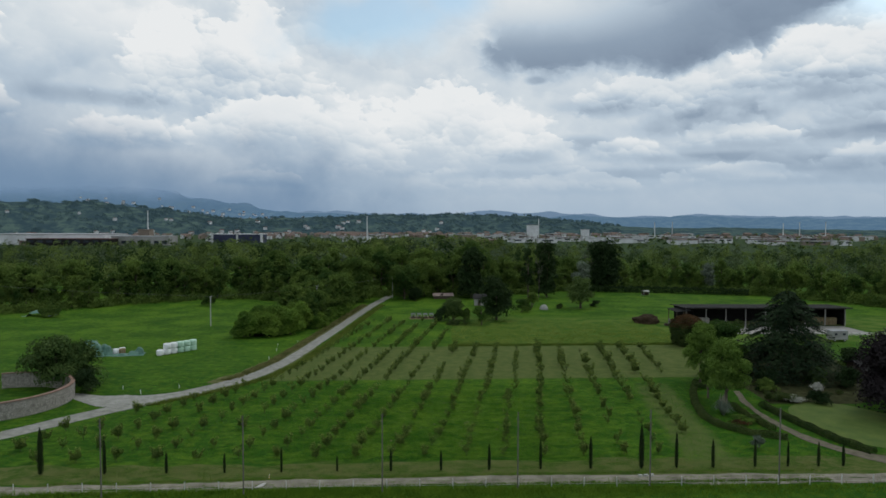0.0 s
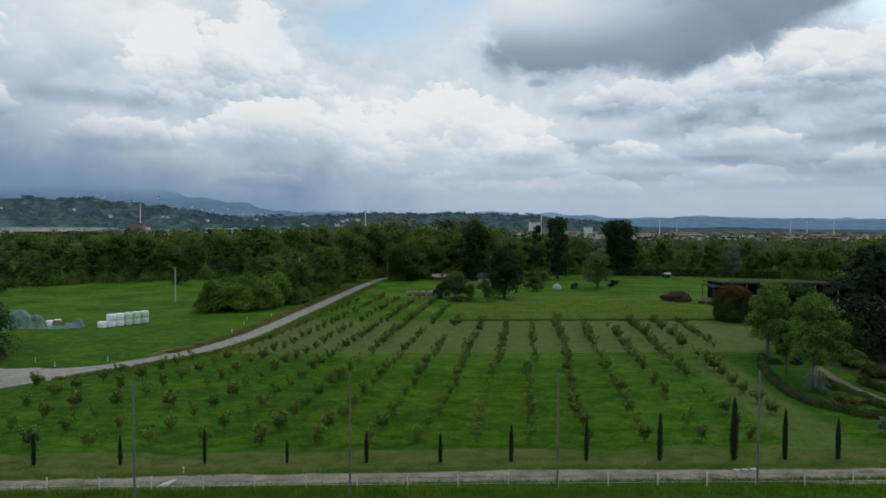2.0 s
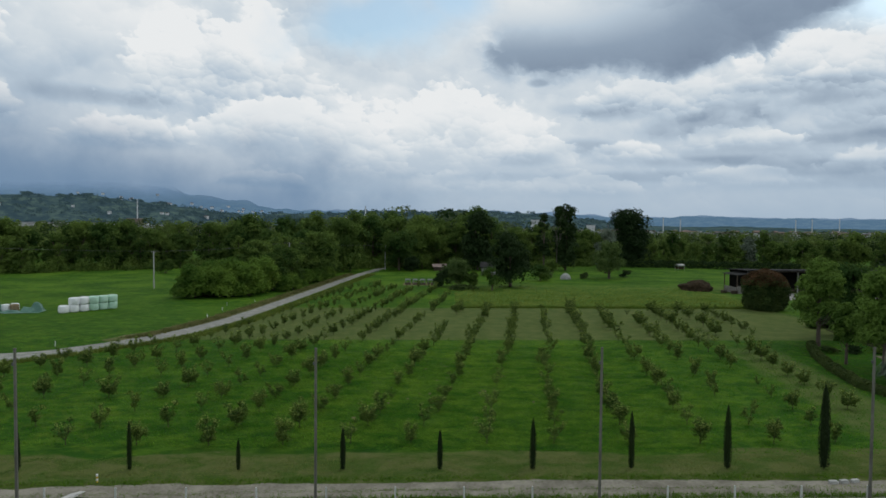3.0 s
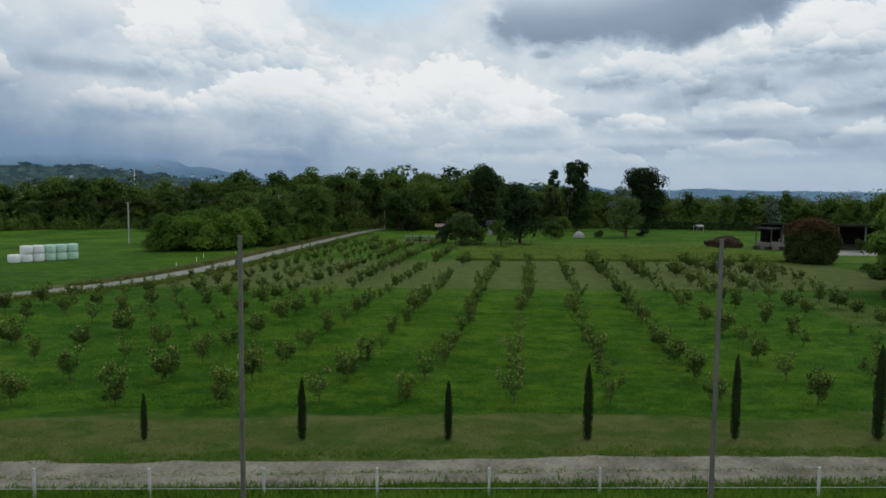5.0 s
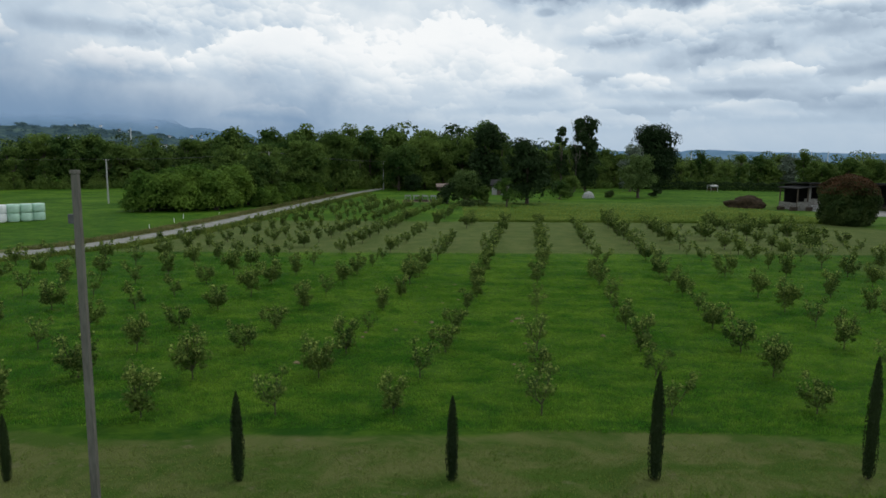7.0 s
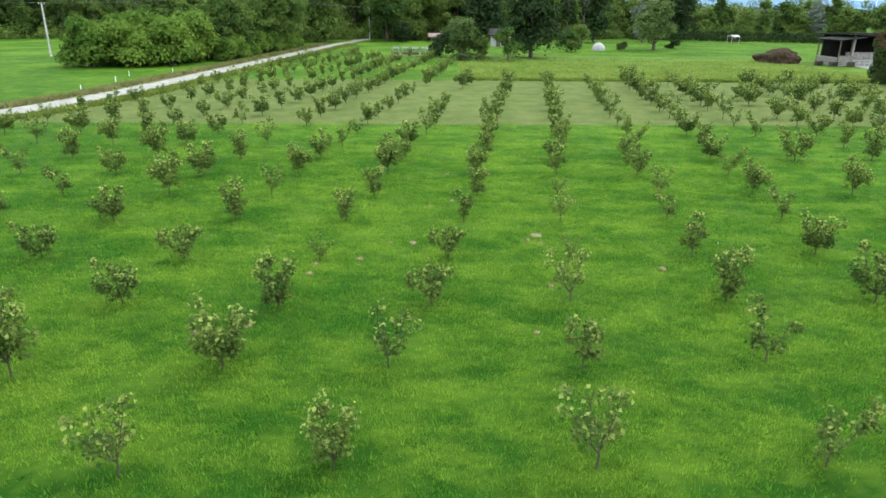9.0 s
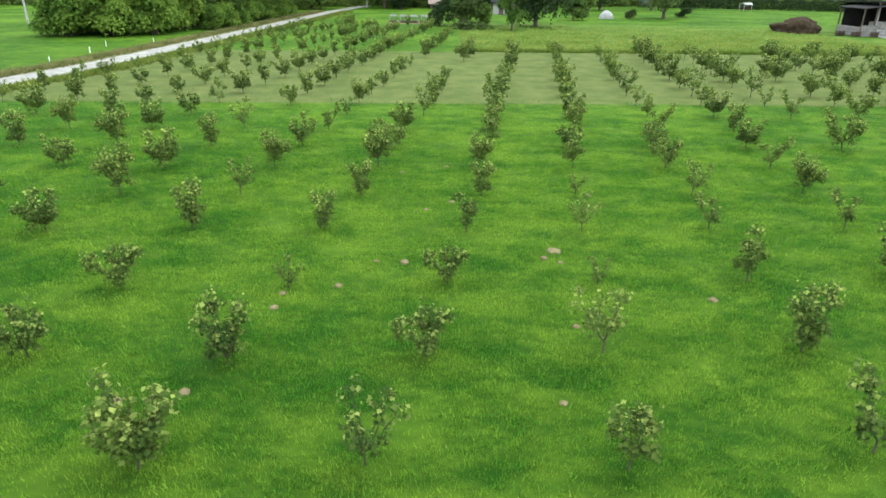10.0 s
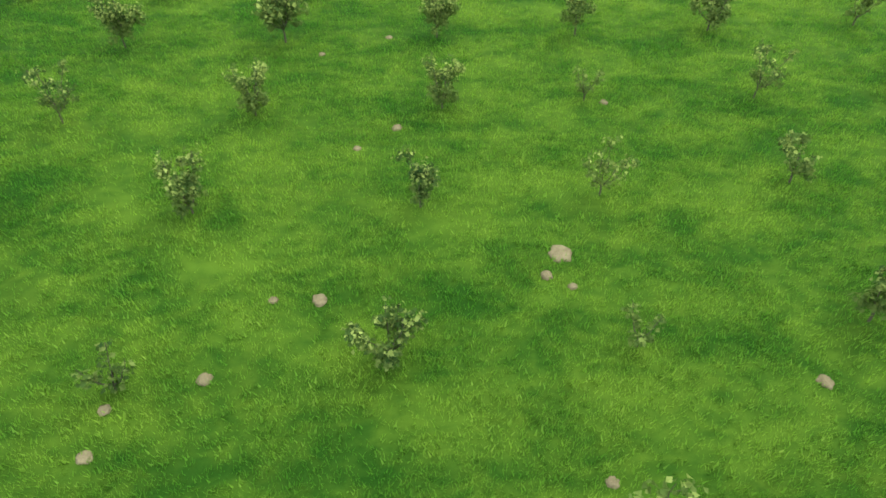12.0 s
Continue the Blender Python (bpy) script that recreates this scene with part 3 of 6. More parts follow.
def leaf_arrays(rng, centres, normals, size, spread=0.7, long=1.5, fold=0.25):
    """One folded, pointed leaf at each centre, roughly facing its normal."""
    k = len(centres)
    nrm = normals + rng.normal(0, spread, (k, 3)) + np.array((0, 0, 0.3))
    nrm /= np.linalg.norm(nrm, axis=1)[:, None] + 1e-9
    ref = rng.normal(0, 1, (k, 3))
    a = np.cross(nrm, ref)
    a /= np.linalg.norm(a, axis=1)[:, None] + 1e-9
    b = np.cross(nrm, a)
    s = (size * rng.uniform(0.6, 1.35, k))[:, None]
    base, tip = centres - a * s * long * 0.5, centres + a * s * long * 0.5
    left = centres + b * s * 0.5 + nrm * s * fold
    right = centres - b * s * 0.5 + nrm * s * fold
    verts = np.stack((base, left, tip, right), axis=1).reshape(-1, 3)
    i = np.arange(k)[:, None] * 4
    faces = np.concatenate((i + np.array([[0, 1, 2]]), i + np.array([[0, 2, 3]])), axis=1).reshape(-1, 3)
    return verts, faces


def on_lobes(rng, lobes, count, inner=0.72):
    """Points and outward directions over a set of lobes (x, y, z, radius, squash)."""
    lobes = np.asarray(lobes)
    weight = lobes[:, 3] ** 2
    pick = rng.choice(len(lobes), count, p=weight / weight.sum())
    d = rng.normal(0, 1, (count, 3))
    d[:, 2] = np.where(d[:, 2] < -0.4, -d[:, 2], d[:, 2])
    d /= np.linalg.norm(d, axis=1)[:, None]
    r = lobes[pick, 3] * rng.uniform(inner, 1.08, count)
    off = d * r[:, None]
    off[:, 2] *= lobes[pick, 4]
    return lobes[pick, :3] + off, d


def crown_arrays(rng, lobes, leaves, leaf):
    """Leaves over the lobes, and larger sprays inside that close the crown."""
    p, d = on_lobes(rng, lobes, leaves)
    q, e = on_lobes(rng, lobes, leaves // 3, 0.45)
    mid = np.asarray(lobes)[:, :3].mean(axis=0)
    q = mid + (q - mid) * 0.82
    return merge([leaf_arrays(rng, p, d, leaf, 0.45), leaf_arrays(rng, q, e, leaf * 2.0, 0.9)])


def broadleaf(seed, height, wide, trunk, lobes, leaves, leaf, squash=0.8, top=1.0, open_low=0.25, cone=0.0, lobe=(0.17, 0.28)):
    """Trunk and crown arrays of a tree: tapered trunk, limbs to each lobe, a crown of many leaves with gaps."""
    rng = np.random.default_rng(seed)
    centres = []
    for k in range(lobes):
        h = rng.uniform(open_low, 0.9)
        reach = wide * 0.5 * math.sqrt(max(0.05, 1 - ((h - 0.5) / 0.62) ** 2)) * (1 - 0.35 * h * (1 - top)) * (1 - cone * (h - 0.25))
        ang, far = rng.uniform(0, 2 * math.pi), rng.uniform(0.25, 0.78) * reach
        r = rng.uniform(*lobe) * wide * (1.1 - 0.35 * h)
        centres.append((far * math.cos(ang), far * math.sin(ang), h * height, r, squash))
    centres.append((0, 0, height * 0.86, wide * 0.17, squash * 1.2))
    stems = []
    bend = rng.normal(0, 0.03 * height, 2)
    ts = np.linspace(0, 1, 6)
    line = np.stack((bend[0] * ts**2, bend[1] * ts**2, ts * height * 0.8), axis=1)
    stems.append(tube_arrays(line, trunk * (1.15 - ts) + 0.02, 7))
    for x, y, z, r, q in centres[: min(lobes, 9)]:
        z0 = min(z * 0.55, height * 0.6)
        a = np.array((bend[0] * (z0 / height) ** 2, bend[1] * (z0 / height) ** 2, z0))
        b = np.array((x, y, z))
        mid = (a + b) / 2 + np.array((0, 0, -0.03 * height))
        stems.append(tube_arrays([a, mid, b], [trunk * 0.45, trunk * 0.3, trunk * 0.08], 5))
    return merge(stems), crown_arrays(rng, centres, leaves, leaf)


def tree_thing(name, arrays, leaf_mat, label, category, at, group="", turn=0.0, scale=1.0, bark=None):
    ob = thing(name, label, category, group, at=at, turn=turn)
    stems, crown = arrays
    child("trunk", mesh_from("trunk", *stems, bark or BARK, True), ob)
    child("crown", mesh_from("crown", *crown, leaf_mat), ob)
    ob.scale = (scale, scale, scale)
    return ob


def placed(ob, x, y, turn=0.0, scale=1.0, z=0.0):
    twin = copy_thing(ob, pose(x, y, z, 0, 0, turn))
    twin.scale = (scale, scale, scale)
    return twin


def ribbon(points, widths, z, mat, name, label, category, ragged=0.12, seed=3, thick=0.0):
    """A road or path along a line, with uneven edges."""
    rng = np.random.default_rng(seed)
    pts = np.asarray(points, dtype=float)
    dist = np.concatenate(([0], np.cumsum(np.linalg.norm(np.diff(pts, axis=0), axis=1))))
    s = np.linspace(0, dist[-1], max(8, int(dist[-1] / 0.8)))
    # smooth the corners of the line
    cx, cy = np.interp(s, dist, pts[:, 0]), np.interp(s, dist, pts[:, 1])
    for _ in range(40):
        cx[1:-1] = (cx[:-2] + 2 * cx[1:-1] + cx[2:]) / 4
        cy[1:-1] = (cy[:-2] + 2 * cy[1:-1] + cy[2:]) / 4
    w = np.interp(s, dist, widths) / 2
    tx, ty = np.gradient(cx), np.gradient(cy)
    ln = np.hypot(tx, ty) + 1e-9
    nx, ny = -ty / ln, tx / ln
    rows = []
    for k, crown in ((-1, 0.0), (-0.55, 0.03), (0, 0.0), (0.55, 0.03), (1, 0.0)):
        j = np.convolve(rng.normal(0, ragged * 2.2, len(s)), np.ones(5) / 5, mode="same") if abs(k) == 1 else 0
        rows.append(np.stack((cx + nx * (w * k + j), cy + ny * (w * k + j), np.full(len(s), z + crown)), axis=1))
    verts = np.stack(rows, axis=1).reshape(-1, 3)
    faces = [(i * 5 + k, i * 5 + k + 1, i * 5 + k + 6, i * 5 + k + 5) for i in range(len(s) - 1) for k in range(4)]
    return thing(name, label, category, kind="structure", data=mesh_from(name, verts, np.array(faces)[:, ::-1], mat, True))


def tufts(name, label, rng, centres, tall, mat, blades=4, lean=0.5, wide=0.025, category="grass"):
    """Many small tufts of grass as one object."""
    centres = np.asarray(centres)
    c = np.repeat(centres, blades, axis=0)
    k = len(c)
    tall = np.repeat(np.broadcast_to(tall, len(centres)), blades) * rng.uniform(0.55, 1.2, k)
    ang = rng.uniform(0, 2 * math.pi, k)
    foot = c + np.stack((rng.normal(0, 0.05, k), rng.normal(0, 0.05, k), np.zeros(k)), axis=1)
    side = np.stack((-np.sin(ang), np.cos(ang), np.zeros(k)), axis=1) * (wide * (0.6 + tall * 2.2))[:, None]
    out = np.stack((np.cos(ang) * tall * lean, np.sin(ang) * tall * lean, tall), axis=1)
    verts = np.stack((foot - side, foot + side, foot + out), axis=1).reshape(-1, 3)
    faces = np.arange(k * 3).reshape(-1, 3)
    return thing(name, label, category, kind="stuff", data=mesh_from(name, verts, faces, mat))


# ---- ground, roads, distance ----
def build_ground():
    # one sheet to the skyline, finer under the walk
    ticks = [-4600, -2000, -900, -400, -200, -120, -60, -20, 0, 20, 60, 120, 200, 400, 900, 2000, 4600]
    deep = [-900, -300, -100, 0, 40, 70, 100, 130, 160, 200, 260, 400, 700, 1200, 2200, 3400, 4700]
    verts = [(x, y, 0) for y in deep for x in ticks]
    k = len(ticks)
    faces = [(j * k + i, j * k + i + 1, (j + 1) * k + i + 1, (j + 1) * k + i) for j in range(len(deep) - 1) for i in range(k - 1)]
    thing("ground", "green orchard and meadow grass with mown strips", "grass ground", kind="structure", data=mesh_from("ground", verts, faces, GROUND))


build_ground()
LANE = [(-78, 73), (-61.6, 88.4), (-56.2, 97.3), (-50.6, 104.8), (-45.3, 110.8), (-40.4, 117.4), (-36.8, 124.0), (-33.8, 137), (-31.9, 157), (-29.3, 190), (-26.2, 232), (-23.6, 252), (-20, 280)]
ribbon(LANE, [3.9, 3.9, 4.0, 4.3, 4.4, 4.0, 3.6, 3.2, 3.0, 3.0, 3.0, 3.0, 3.0], 0.03, GRAVEL, "road", "pale grey gravel lane curving past the orchard", "gravel road", 0.05)
DRY_VERGE = plain("dry_verge", (0.060, 0.085, 0.020), (0.170, 0.150, 0.075), 0.5, 0.95, bump=0.8, fine=8, spec=0.05)
ribbon([(x - 3.0 + 0.012 * (y - 112), y + 1.6) for x, y in LANE[5:11]], [2.6, 3.0, 3.2, 2.6, 2.0, 1.6], 0.02, DRY_VERGE, "verge", "dry yellowed grass verge beside the gravel lane", "grass verge", 0.3, 15)
ribbon([(-43.5, 113.4), (-49.5, 107.6), (-55.0, 105.6), (-59.6, 108.2), (-65, 111.4)], [2.0, 5.2, 7.4, 3.8, 0.8], 0.036, GRAVEL, "road", "gravel fork beside the stone wall", "gravel road", seed=5)
ribbon([(-110, 66.8), (-50, 70.5), (-30, 71.7), (-20, 72.6), (0, 74.0), (16, 74.65), (30, 75.0), (70, 75.6), (130, 76)], [1.45] * 9, 0.03, DIRT, "road", "pale dirt track, far wheel lane", "dirt track", 0.2, 7)
ribbon([(-110, 65.6), (-50, 69.2), (-30, 70.4), (-20, 71.35), (0, 72.85), (16, 73.35), (30, 73.6), (70, 74.2), (130, 74.6)], [0.8, 0.8, 0.8, 0.8, 0.85, 1.5, 1.7, 1.7, 1.7], 0.03, DIRT, "road", "pale dirt track, near wheel lane", "dirt track", 0.15, 8)
ribbon([(52, 114), (50.3, 109), (49.1, 99.6), (49.5, 91.4), (51, 85), (55, 80), (66, 76.5)], [1.0, 1.1, 1.2, 1.4, 1.8, 2.8, 3.6], 0.04, SAND, "path", "worn sandy garden path between low hedges", "garden path", 0.12, 9)


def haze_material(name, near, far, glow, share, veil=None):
    """Distant woods and fields, with the haze mixed in as a glow."""
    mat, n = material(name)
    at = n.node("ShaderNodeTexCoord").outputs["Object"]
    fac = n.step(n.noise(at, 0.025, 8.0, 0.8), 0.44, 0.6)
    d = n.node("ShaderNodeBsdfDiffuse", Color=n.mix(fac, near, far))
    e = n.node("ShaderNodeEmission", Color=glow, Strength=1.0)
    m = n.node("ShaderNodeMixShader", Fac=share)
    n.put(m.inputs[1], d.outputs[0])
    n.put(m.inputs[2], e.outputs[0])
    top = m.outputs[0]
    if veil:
        # the upper slopes turn transparent with height, as if lost in rain cloud
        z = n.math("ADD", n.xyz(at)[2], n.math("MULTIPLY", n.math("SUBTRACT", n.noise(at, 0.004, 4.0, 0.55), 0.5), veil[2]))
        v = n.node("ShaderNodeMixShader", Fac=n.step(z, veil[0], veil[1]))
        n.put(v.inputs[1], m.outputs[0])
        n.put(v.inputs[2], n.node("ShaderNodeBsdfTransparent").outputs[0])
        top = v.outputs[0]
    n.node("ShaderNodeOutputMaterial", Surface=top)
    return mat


def ridge_height(profile, seed, rough, deg, t, base=-3.0):
    """Height of a ridge's slope at a direction, t of the way up."""
    h = float(np.interp(deg, [p[0] for p in profile], [p[1] for p in profile]))
    bump = noise.fractal((deg * 0.5 + seed, t * 3, seed), 1.0, 2.0, 6)
    return base + (h - base) * math.sin(t * math.pi / 2) ** 1.2 * (1 + rough * bump * (0.4 + t))


def ridge(name, label, mat, dist, profile, seed, rough=0.05, deep=500, base=-3.0):
    """A range of hills across the skyline: profile gives (direction in degrees, height in metres)."""
    rng = np.random.default_rng(seed)
    ang = np.linspace(profile[0][0], profile[-1][0], 420)
    h = np.interp(ang, [p[0] for p in profile], [p[1] for p in profile])
    for _ in range(10):
        h[1:-1] = (h[:-2] + 2 * h[1:-1] + h[2:]) / 4
    rows = []
    for k in range(9):
        t = k / 8
        lift = math.sin(t * math.pi / 2) ** 1.2
        bumps = np.array([noise.fractal((a * 0.5 + seed, t * 3, seed), 1.0, 2.0, 6) for a in ang])
        z = base + (h - base) * lift * (1 + rough * bumps * (0.4 + t))
        r = dist + deep * t
        rows.append(np.stack((np.sin(np.radians(ang)) * r, np.cos(np.radians(ang)) * r, z), axis=1))
    back = rows[-1].copy()
    back[:, :2] *= 1.01
    back[:, 2] = base
    rows.append(back)
    k = len(ang)
    verts = np.concatenate(rows)
    faces = [(j * k + i, j * k + i + 1, (j + 1) * k + i + 1, (j + 1) * k + i) for j in range(len(rows) - 1) for i in range(k - 1)]
    thing(name, label, "hills", kind="structure", data=mesh_from(name, verts, faces, mat, True))


# each range: its own two colours, then the haze glow and its share
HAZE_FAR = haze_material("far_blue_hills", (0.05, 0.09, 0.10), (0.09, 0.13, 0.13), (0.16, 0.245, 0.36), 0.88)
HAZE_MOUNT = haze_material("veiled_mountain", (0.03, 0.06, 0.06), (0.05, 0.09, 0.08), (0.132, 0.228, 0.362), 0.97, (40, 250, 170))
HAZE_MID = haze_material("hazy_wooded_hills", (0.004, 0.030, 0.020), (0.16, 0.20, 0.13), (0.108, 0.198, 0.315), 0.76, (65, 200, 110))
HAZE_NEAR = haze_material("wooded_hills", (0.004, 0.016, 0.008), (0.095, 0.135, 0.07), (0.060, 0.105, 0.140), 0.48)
MID_HILLS = [(-60, 219), (-34, 179), (-28, 209), (-24, 194), (-19, 139), (-14, 89), (-8, 74), (0, 69), (8, 56), (11, 74), (13, 70), (15, 56), (18, 60), (20, 74), (22.5, 66), (25, 55), (28, 62), (30, 52), (33, 58), (36, 50), (60, 49)]
NEAR_HILLS = [(-65, 99), (-45, 93), (-34, 85), (-28, 87), (-23, 67), (-18, 43), (-14, 45), (-8, 51), (-6, 57), (-2, 56), (4, 57), (7, 54), (10, 44), (13, 30), (16, 20), (20, 17), (24, 20), (28, 15), (34, 14), (60, 14)]
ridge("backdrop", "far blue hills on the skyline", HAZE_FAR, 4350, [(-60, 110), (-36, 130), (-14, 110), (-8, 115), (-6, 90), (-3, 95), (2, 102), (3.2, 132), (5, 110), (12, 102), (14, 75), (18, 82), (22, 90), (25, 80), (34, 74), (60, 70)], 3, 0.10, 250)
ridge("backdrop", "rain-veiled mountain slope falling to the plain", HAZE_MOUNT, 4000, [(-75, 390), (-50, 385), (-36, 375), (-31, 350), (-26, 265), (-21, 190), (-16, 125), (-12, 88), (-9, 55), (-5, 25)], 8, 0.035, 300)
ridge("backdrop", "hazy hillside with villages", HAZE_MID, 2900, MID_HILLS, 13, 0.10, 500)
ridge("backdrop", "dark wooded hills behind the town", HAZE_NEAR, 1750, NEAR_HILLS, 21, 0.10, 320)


def hill_woods():
    """Tree crowns over the nearer hills, with the same haze glow mixed in."""
    rng = np.random.default_rng(23)
    p_all, d_all, s_all = [], [], []
    for _ in range(2600):
        deg, t = rng.uniform(-36, 15), rng.uniform(0.02, 1.0)
        if noise.noise((deg * 0.7, t * 3.0, 4.0)) < -0.12:
            continue
        r = 1750 + 320 * t
        foot = np.array((math.sin(radians(deg)) * r, math.cos(radians(deg)) * r, ridge_height(NEAR_HILLS, 21, 0.10, deg, t)))
        tall = rng.uniform(5, 13)
        p, d = on_lobes(rng, [(0, 0, tall * 0.5, tall * 0.5, 0.9), (tall * 0.35, 0, tall * 0.35, tall * 0.4, 0.8)], 26, 0.8)
        p_all.append(p + foot - np.array((0, 0, 0.4 * tall)))
        d_all.append(d)
        s_all.append(np.full(26, tall * 0.28))
    mat = haze_material("hazed_hill_crowns", (0.010, 0.026, 0.012), (0.075, 0.105, 0.05), (0.050, 0.092, 0.118), 0.42)
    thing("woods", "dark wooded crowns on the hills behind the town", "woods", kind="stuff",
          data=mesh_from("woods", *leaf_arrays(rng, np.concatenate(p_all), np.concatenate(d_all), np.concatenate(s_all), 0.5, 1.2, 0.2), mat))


hill_woods()


# ---- orchard ----
def hazel(seed, height, stems, leaves, wide, vase=1.0):
    """A young hazel: several stems from one short foot, with clumps of broad leaves round them and a few long shoots."""
    rng = np.random.default_rng(seed)
    wood, points, ways = [], [], []
    foot = rng.uniform(0.10, 0.2) * height
    wood.append(tube_arrays([(0, 0, -0.03), (0.01, 0, foot * 0.5), (0.0, 0.02, foot)], [0.030, 0.026, 0.022], 6))
    own = leaves // stems
    for k in range(stems):
        ang = 2 * math.pi * (k + rng.uniform(-0.35, 0.35)) / stems
        reach, top = wide * 0.5 * rng.uniform(0.35, 1.0), height * rng.uniform(0.68, 1.0)
        ts = np.linspace(0, 1, 5)
        curve = vase * reach * ts**0.62
        line = np.stack((np.cos(ang) * curve, np.sin(ang) * curve, foot + (top - foot) * ts**1.1), axis=1)
        line[1:] += rng.normal(0, 0.02 * height, (4, 3))
        wood.append(tube_arrays(line, 0.013 * (1.15 - ts) + 0.003, 5))
        # leaves scattered up the shoot
        few = own // 4
        along = rng.uniform(0.15, 1.04, few)
        at = np.stack([np.interp(along, ts, line[:, i]) for i in range(3)], axis=1)
        puff = rng.normal(0, 0.05 * height, (few, 3))
        points.append(at + puff)
        ways.append(puff + np.array((0, 0, 0.1)))
        # side twigs, each ending in a clump
        clumps = 4
        for c in range(clumps):
            t0 = rng.uniform(0.12, 0.95)
            a = np.array([np.interp(t0, ts, line[:, i]) for i in range(3)])
            turn = ang + rng.normal(0, 1.3)
            far = rng.uniform(0.05, 0.17) * height * (1.25 - 0.6 * t0)
            b = a + np.array((math.cos(turn) * far, math.sin(turn) * far, rng.uniform(-0.25, 0.8) * far))
            wood.append(tube_arrays([a, (a + b) / 2 + (0, 0, 0.01), b], [0.006, 0.005, 0.003], 4))
            many = int(own * 0.75 / clumps)
            puff = rng.normal(0, 1, (many, 3))
            puff *= rng.uniform(0.35, 1.0, (many, 1)) * rng.uniform(0.07, 0.115) * height / (np.linalg.norm(puff, axis=1)[:, None] + 1e-9) * 1.35
            points.append(b + puff * (1.0, 1.0, 0.8))
            ways.append(puff + np.array((0, 0, 0.05)))
    p, w = np.concatenate(points), np.concatenate(ways)
    p[:, 2] = np.maximum(p[:, 2], 0.22)
    w /= np.linalg.norm(w, axis=1)[:, None] + 1e-9
    return merge(wood), leaf_arrays(rng, p, w, 0.098, 0.5, 1.15, 0.2)


# height, stems, leaves, spread: bushy, sparse, slim, wide vase, leaning pair, seedling
KINDS = [(1.8, 8, 1500, 1.65), (1.8, 5, 420, 1.5), (1.8, 4, 600, 0.8), (1.65, 7, 1000, 1.75), (1.8, 6, 1000, 1.4), (1.25, 3, 170, 1.0), (1.9, 7, 1300, 1.45), (1.65, 3, 470, 1.3)]
HAZELS = []
for k, (tall, stems, leaves, wide) in enumerate(KINDS):
    say = ["bushy young hazel tree full of leaves", "sparse young hazel tree with few leaves", "slim upright young hazel tree", "wide vase-shaped young hazel tree", "young hazel tree with open branches",
           "tiny sparse hazel sapling in the grass", "tall leafy young hazel tree", "thin forked young hazel tree"][k]
    HAZELS.append(tree_thing("hazel_tree", hazel(40 + k, tall, stems, leaves, wide), LEAF_HAZEL, say, "hazel tree", (0, -400 - 6 * k, 0), "young hazels of the orchard", bark=TWIG))

# the trees that the walk passes nearest: which kind, how large
NEAR = {(-1, -2): (0, 1.05), (0, -2): (1, 0.95), (1, -2): (2, 0.95), (2, -2): (7, 1.0), (-2, -1): (3, 0.9), (-1, -1): (4, 1.0), (0, -1): (3, 0.9), (1, -1): (1, 1.05), (2, -1): (4, 1.05),
        (-2, 0): (3, 0.9), (-1, 0): (5, 0.9), (0, 0): (3, 0.8), (1, 0): (5, 0.85), (2, 0): (2, 1.0), (-1, 1): (4, 0.85), (0, 1): (2, 0.85), (1, 1): (1, 0.8), (2, 1): (7, 0.9),
        (-1, 2): (4, 0.85), (0, 2): (4, 0.85), (1, 2): (5, 0.9), (2, 2): (1, 0.9), (-1, -3): (1, 1.0), (0, -3): (4, 0.85), (1, -3): (1, 1.1), (2, -3): (7, 1.0)}
rng = np.random.default_rng(5)
lane_y, lane_x = [p[1] for p in LANE], [p[0] for p in LANE]
used = set()
for j in range(-3, 26):
    for i in range(-15, 14):
        x = 0.1 + 4.88 * i + 0.52 * j + rng.normal(0, 0.14) - ((0.45, 0.7, 0.45)[i - 1] if 0 < i < 4 and j < 5 else 0.0) + (0.3 * j if i == 0 and j < 0 else 0.0)
        y = 93.5 + 4.1 * j + 0.22 * i + rng.normal(0, 0.15) - (0.35 if abs(i) < 4 and j in (-1, 0) else 0.0)
        kind, size = int(rng.choice(8, p=(0.2, 0.1, 0.1, 0.16, 0.16, 0.05, 0.16, 0.07))), rng.uniform(0.85, 1.15)
        spin, gone = rng.uniform(0, 360), rng.uniform() < 0.05
        if x > 18 and y > 108:
            size *= 1.2
        if (i, j) in NEAR:
            (kind, size), gone = NEAR[(i, j)], False
        if gone or x < np.interp(y, lane_y, lane_x) + 4.5:
            continue
        if y < 155.5 and x > 31 + (y - 80) * 0.27:
            continue
        if y >= 155.5 and (x > 1.0 or y > 196):
            continue
        if kind not in used:
            used.add(kind)
            HAZELS[kind].location, HAZELS[kind].rotation_euler, HAZELS[kind].scale = (x, y, 0), (0, 0, radians(spin)), (size, size, size)
        else:
            placed(HAZELS[kind], x, y, spin, size)

# molehills and bare patches in the grass
def mound(name, at, wide, tall, mat, label, category, seed, group=""):
    rng = np.random.default_rng(seed)
    bm = bmesh.new()
    bmesh.ops.create_icosphere(bm, subdivisions=4 if wide > 2 else 3, radius=1.0)
    for v in bm.verts:
        lump = 1 + 0.28 * noise.fractal(v.co * 1.7 + Vector((seed, 0, 0)), 1.0, 2.0, 4)
        v.co = Vector((v.co.x * wide * 0.5 * lump, v.co.y * wide * 0.5 * lump * rng.uniform(0.98, 1.02), max(v.co.z, -0.1) * tall * lump))
    me = bpy.data.meshes.new(name)
    bm.to_mesh(me)
    bm.free()
    me.materials.append(mat)
    for p in me.polygons:
        p.use_smooth = True
    return thing(name, label, category, group, at=at, data=me)


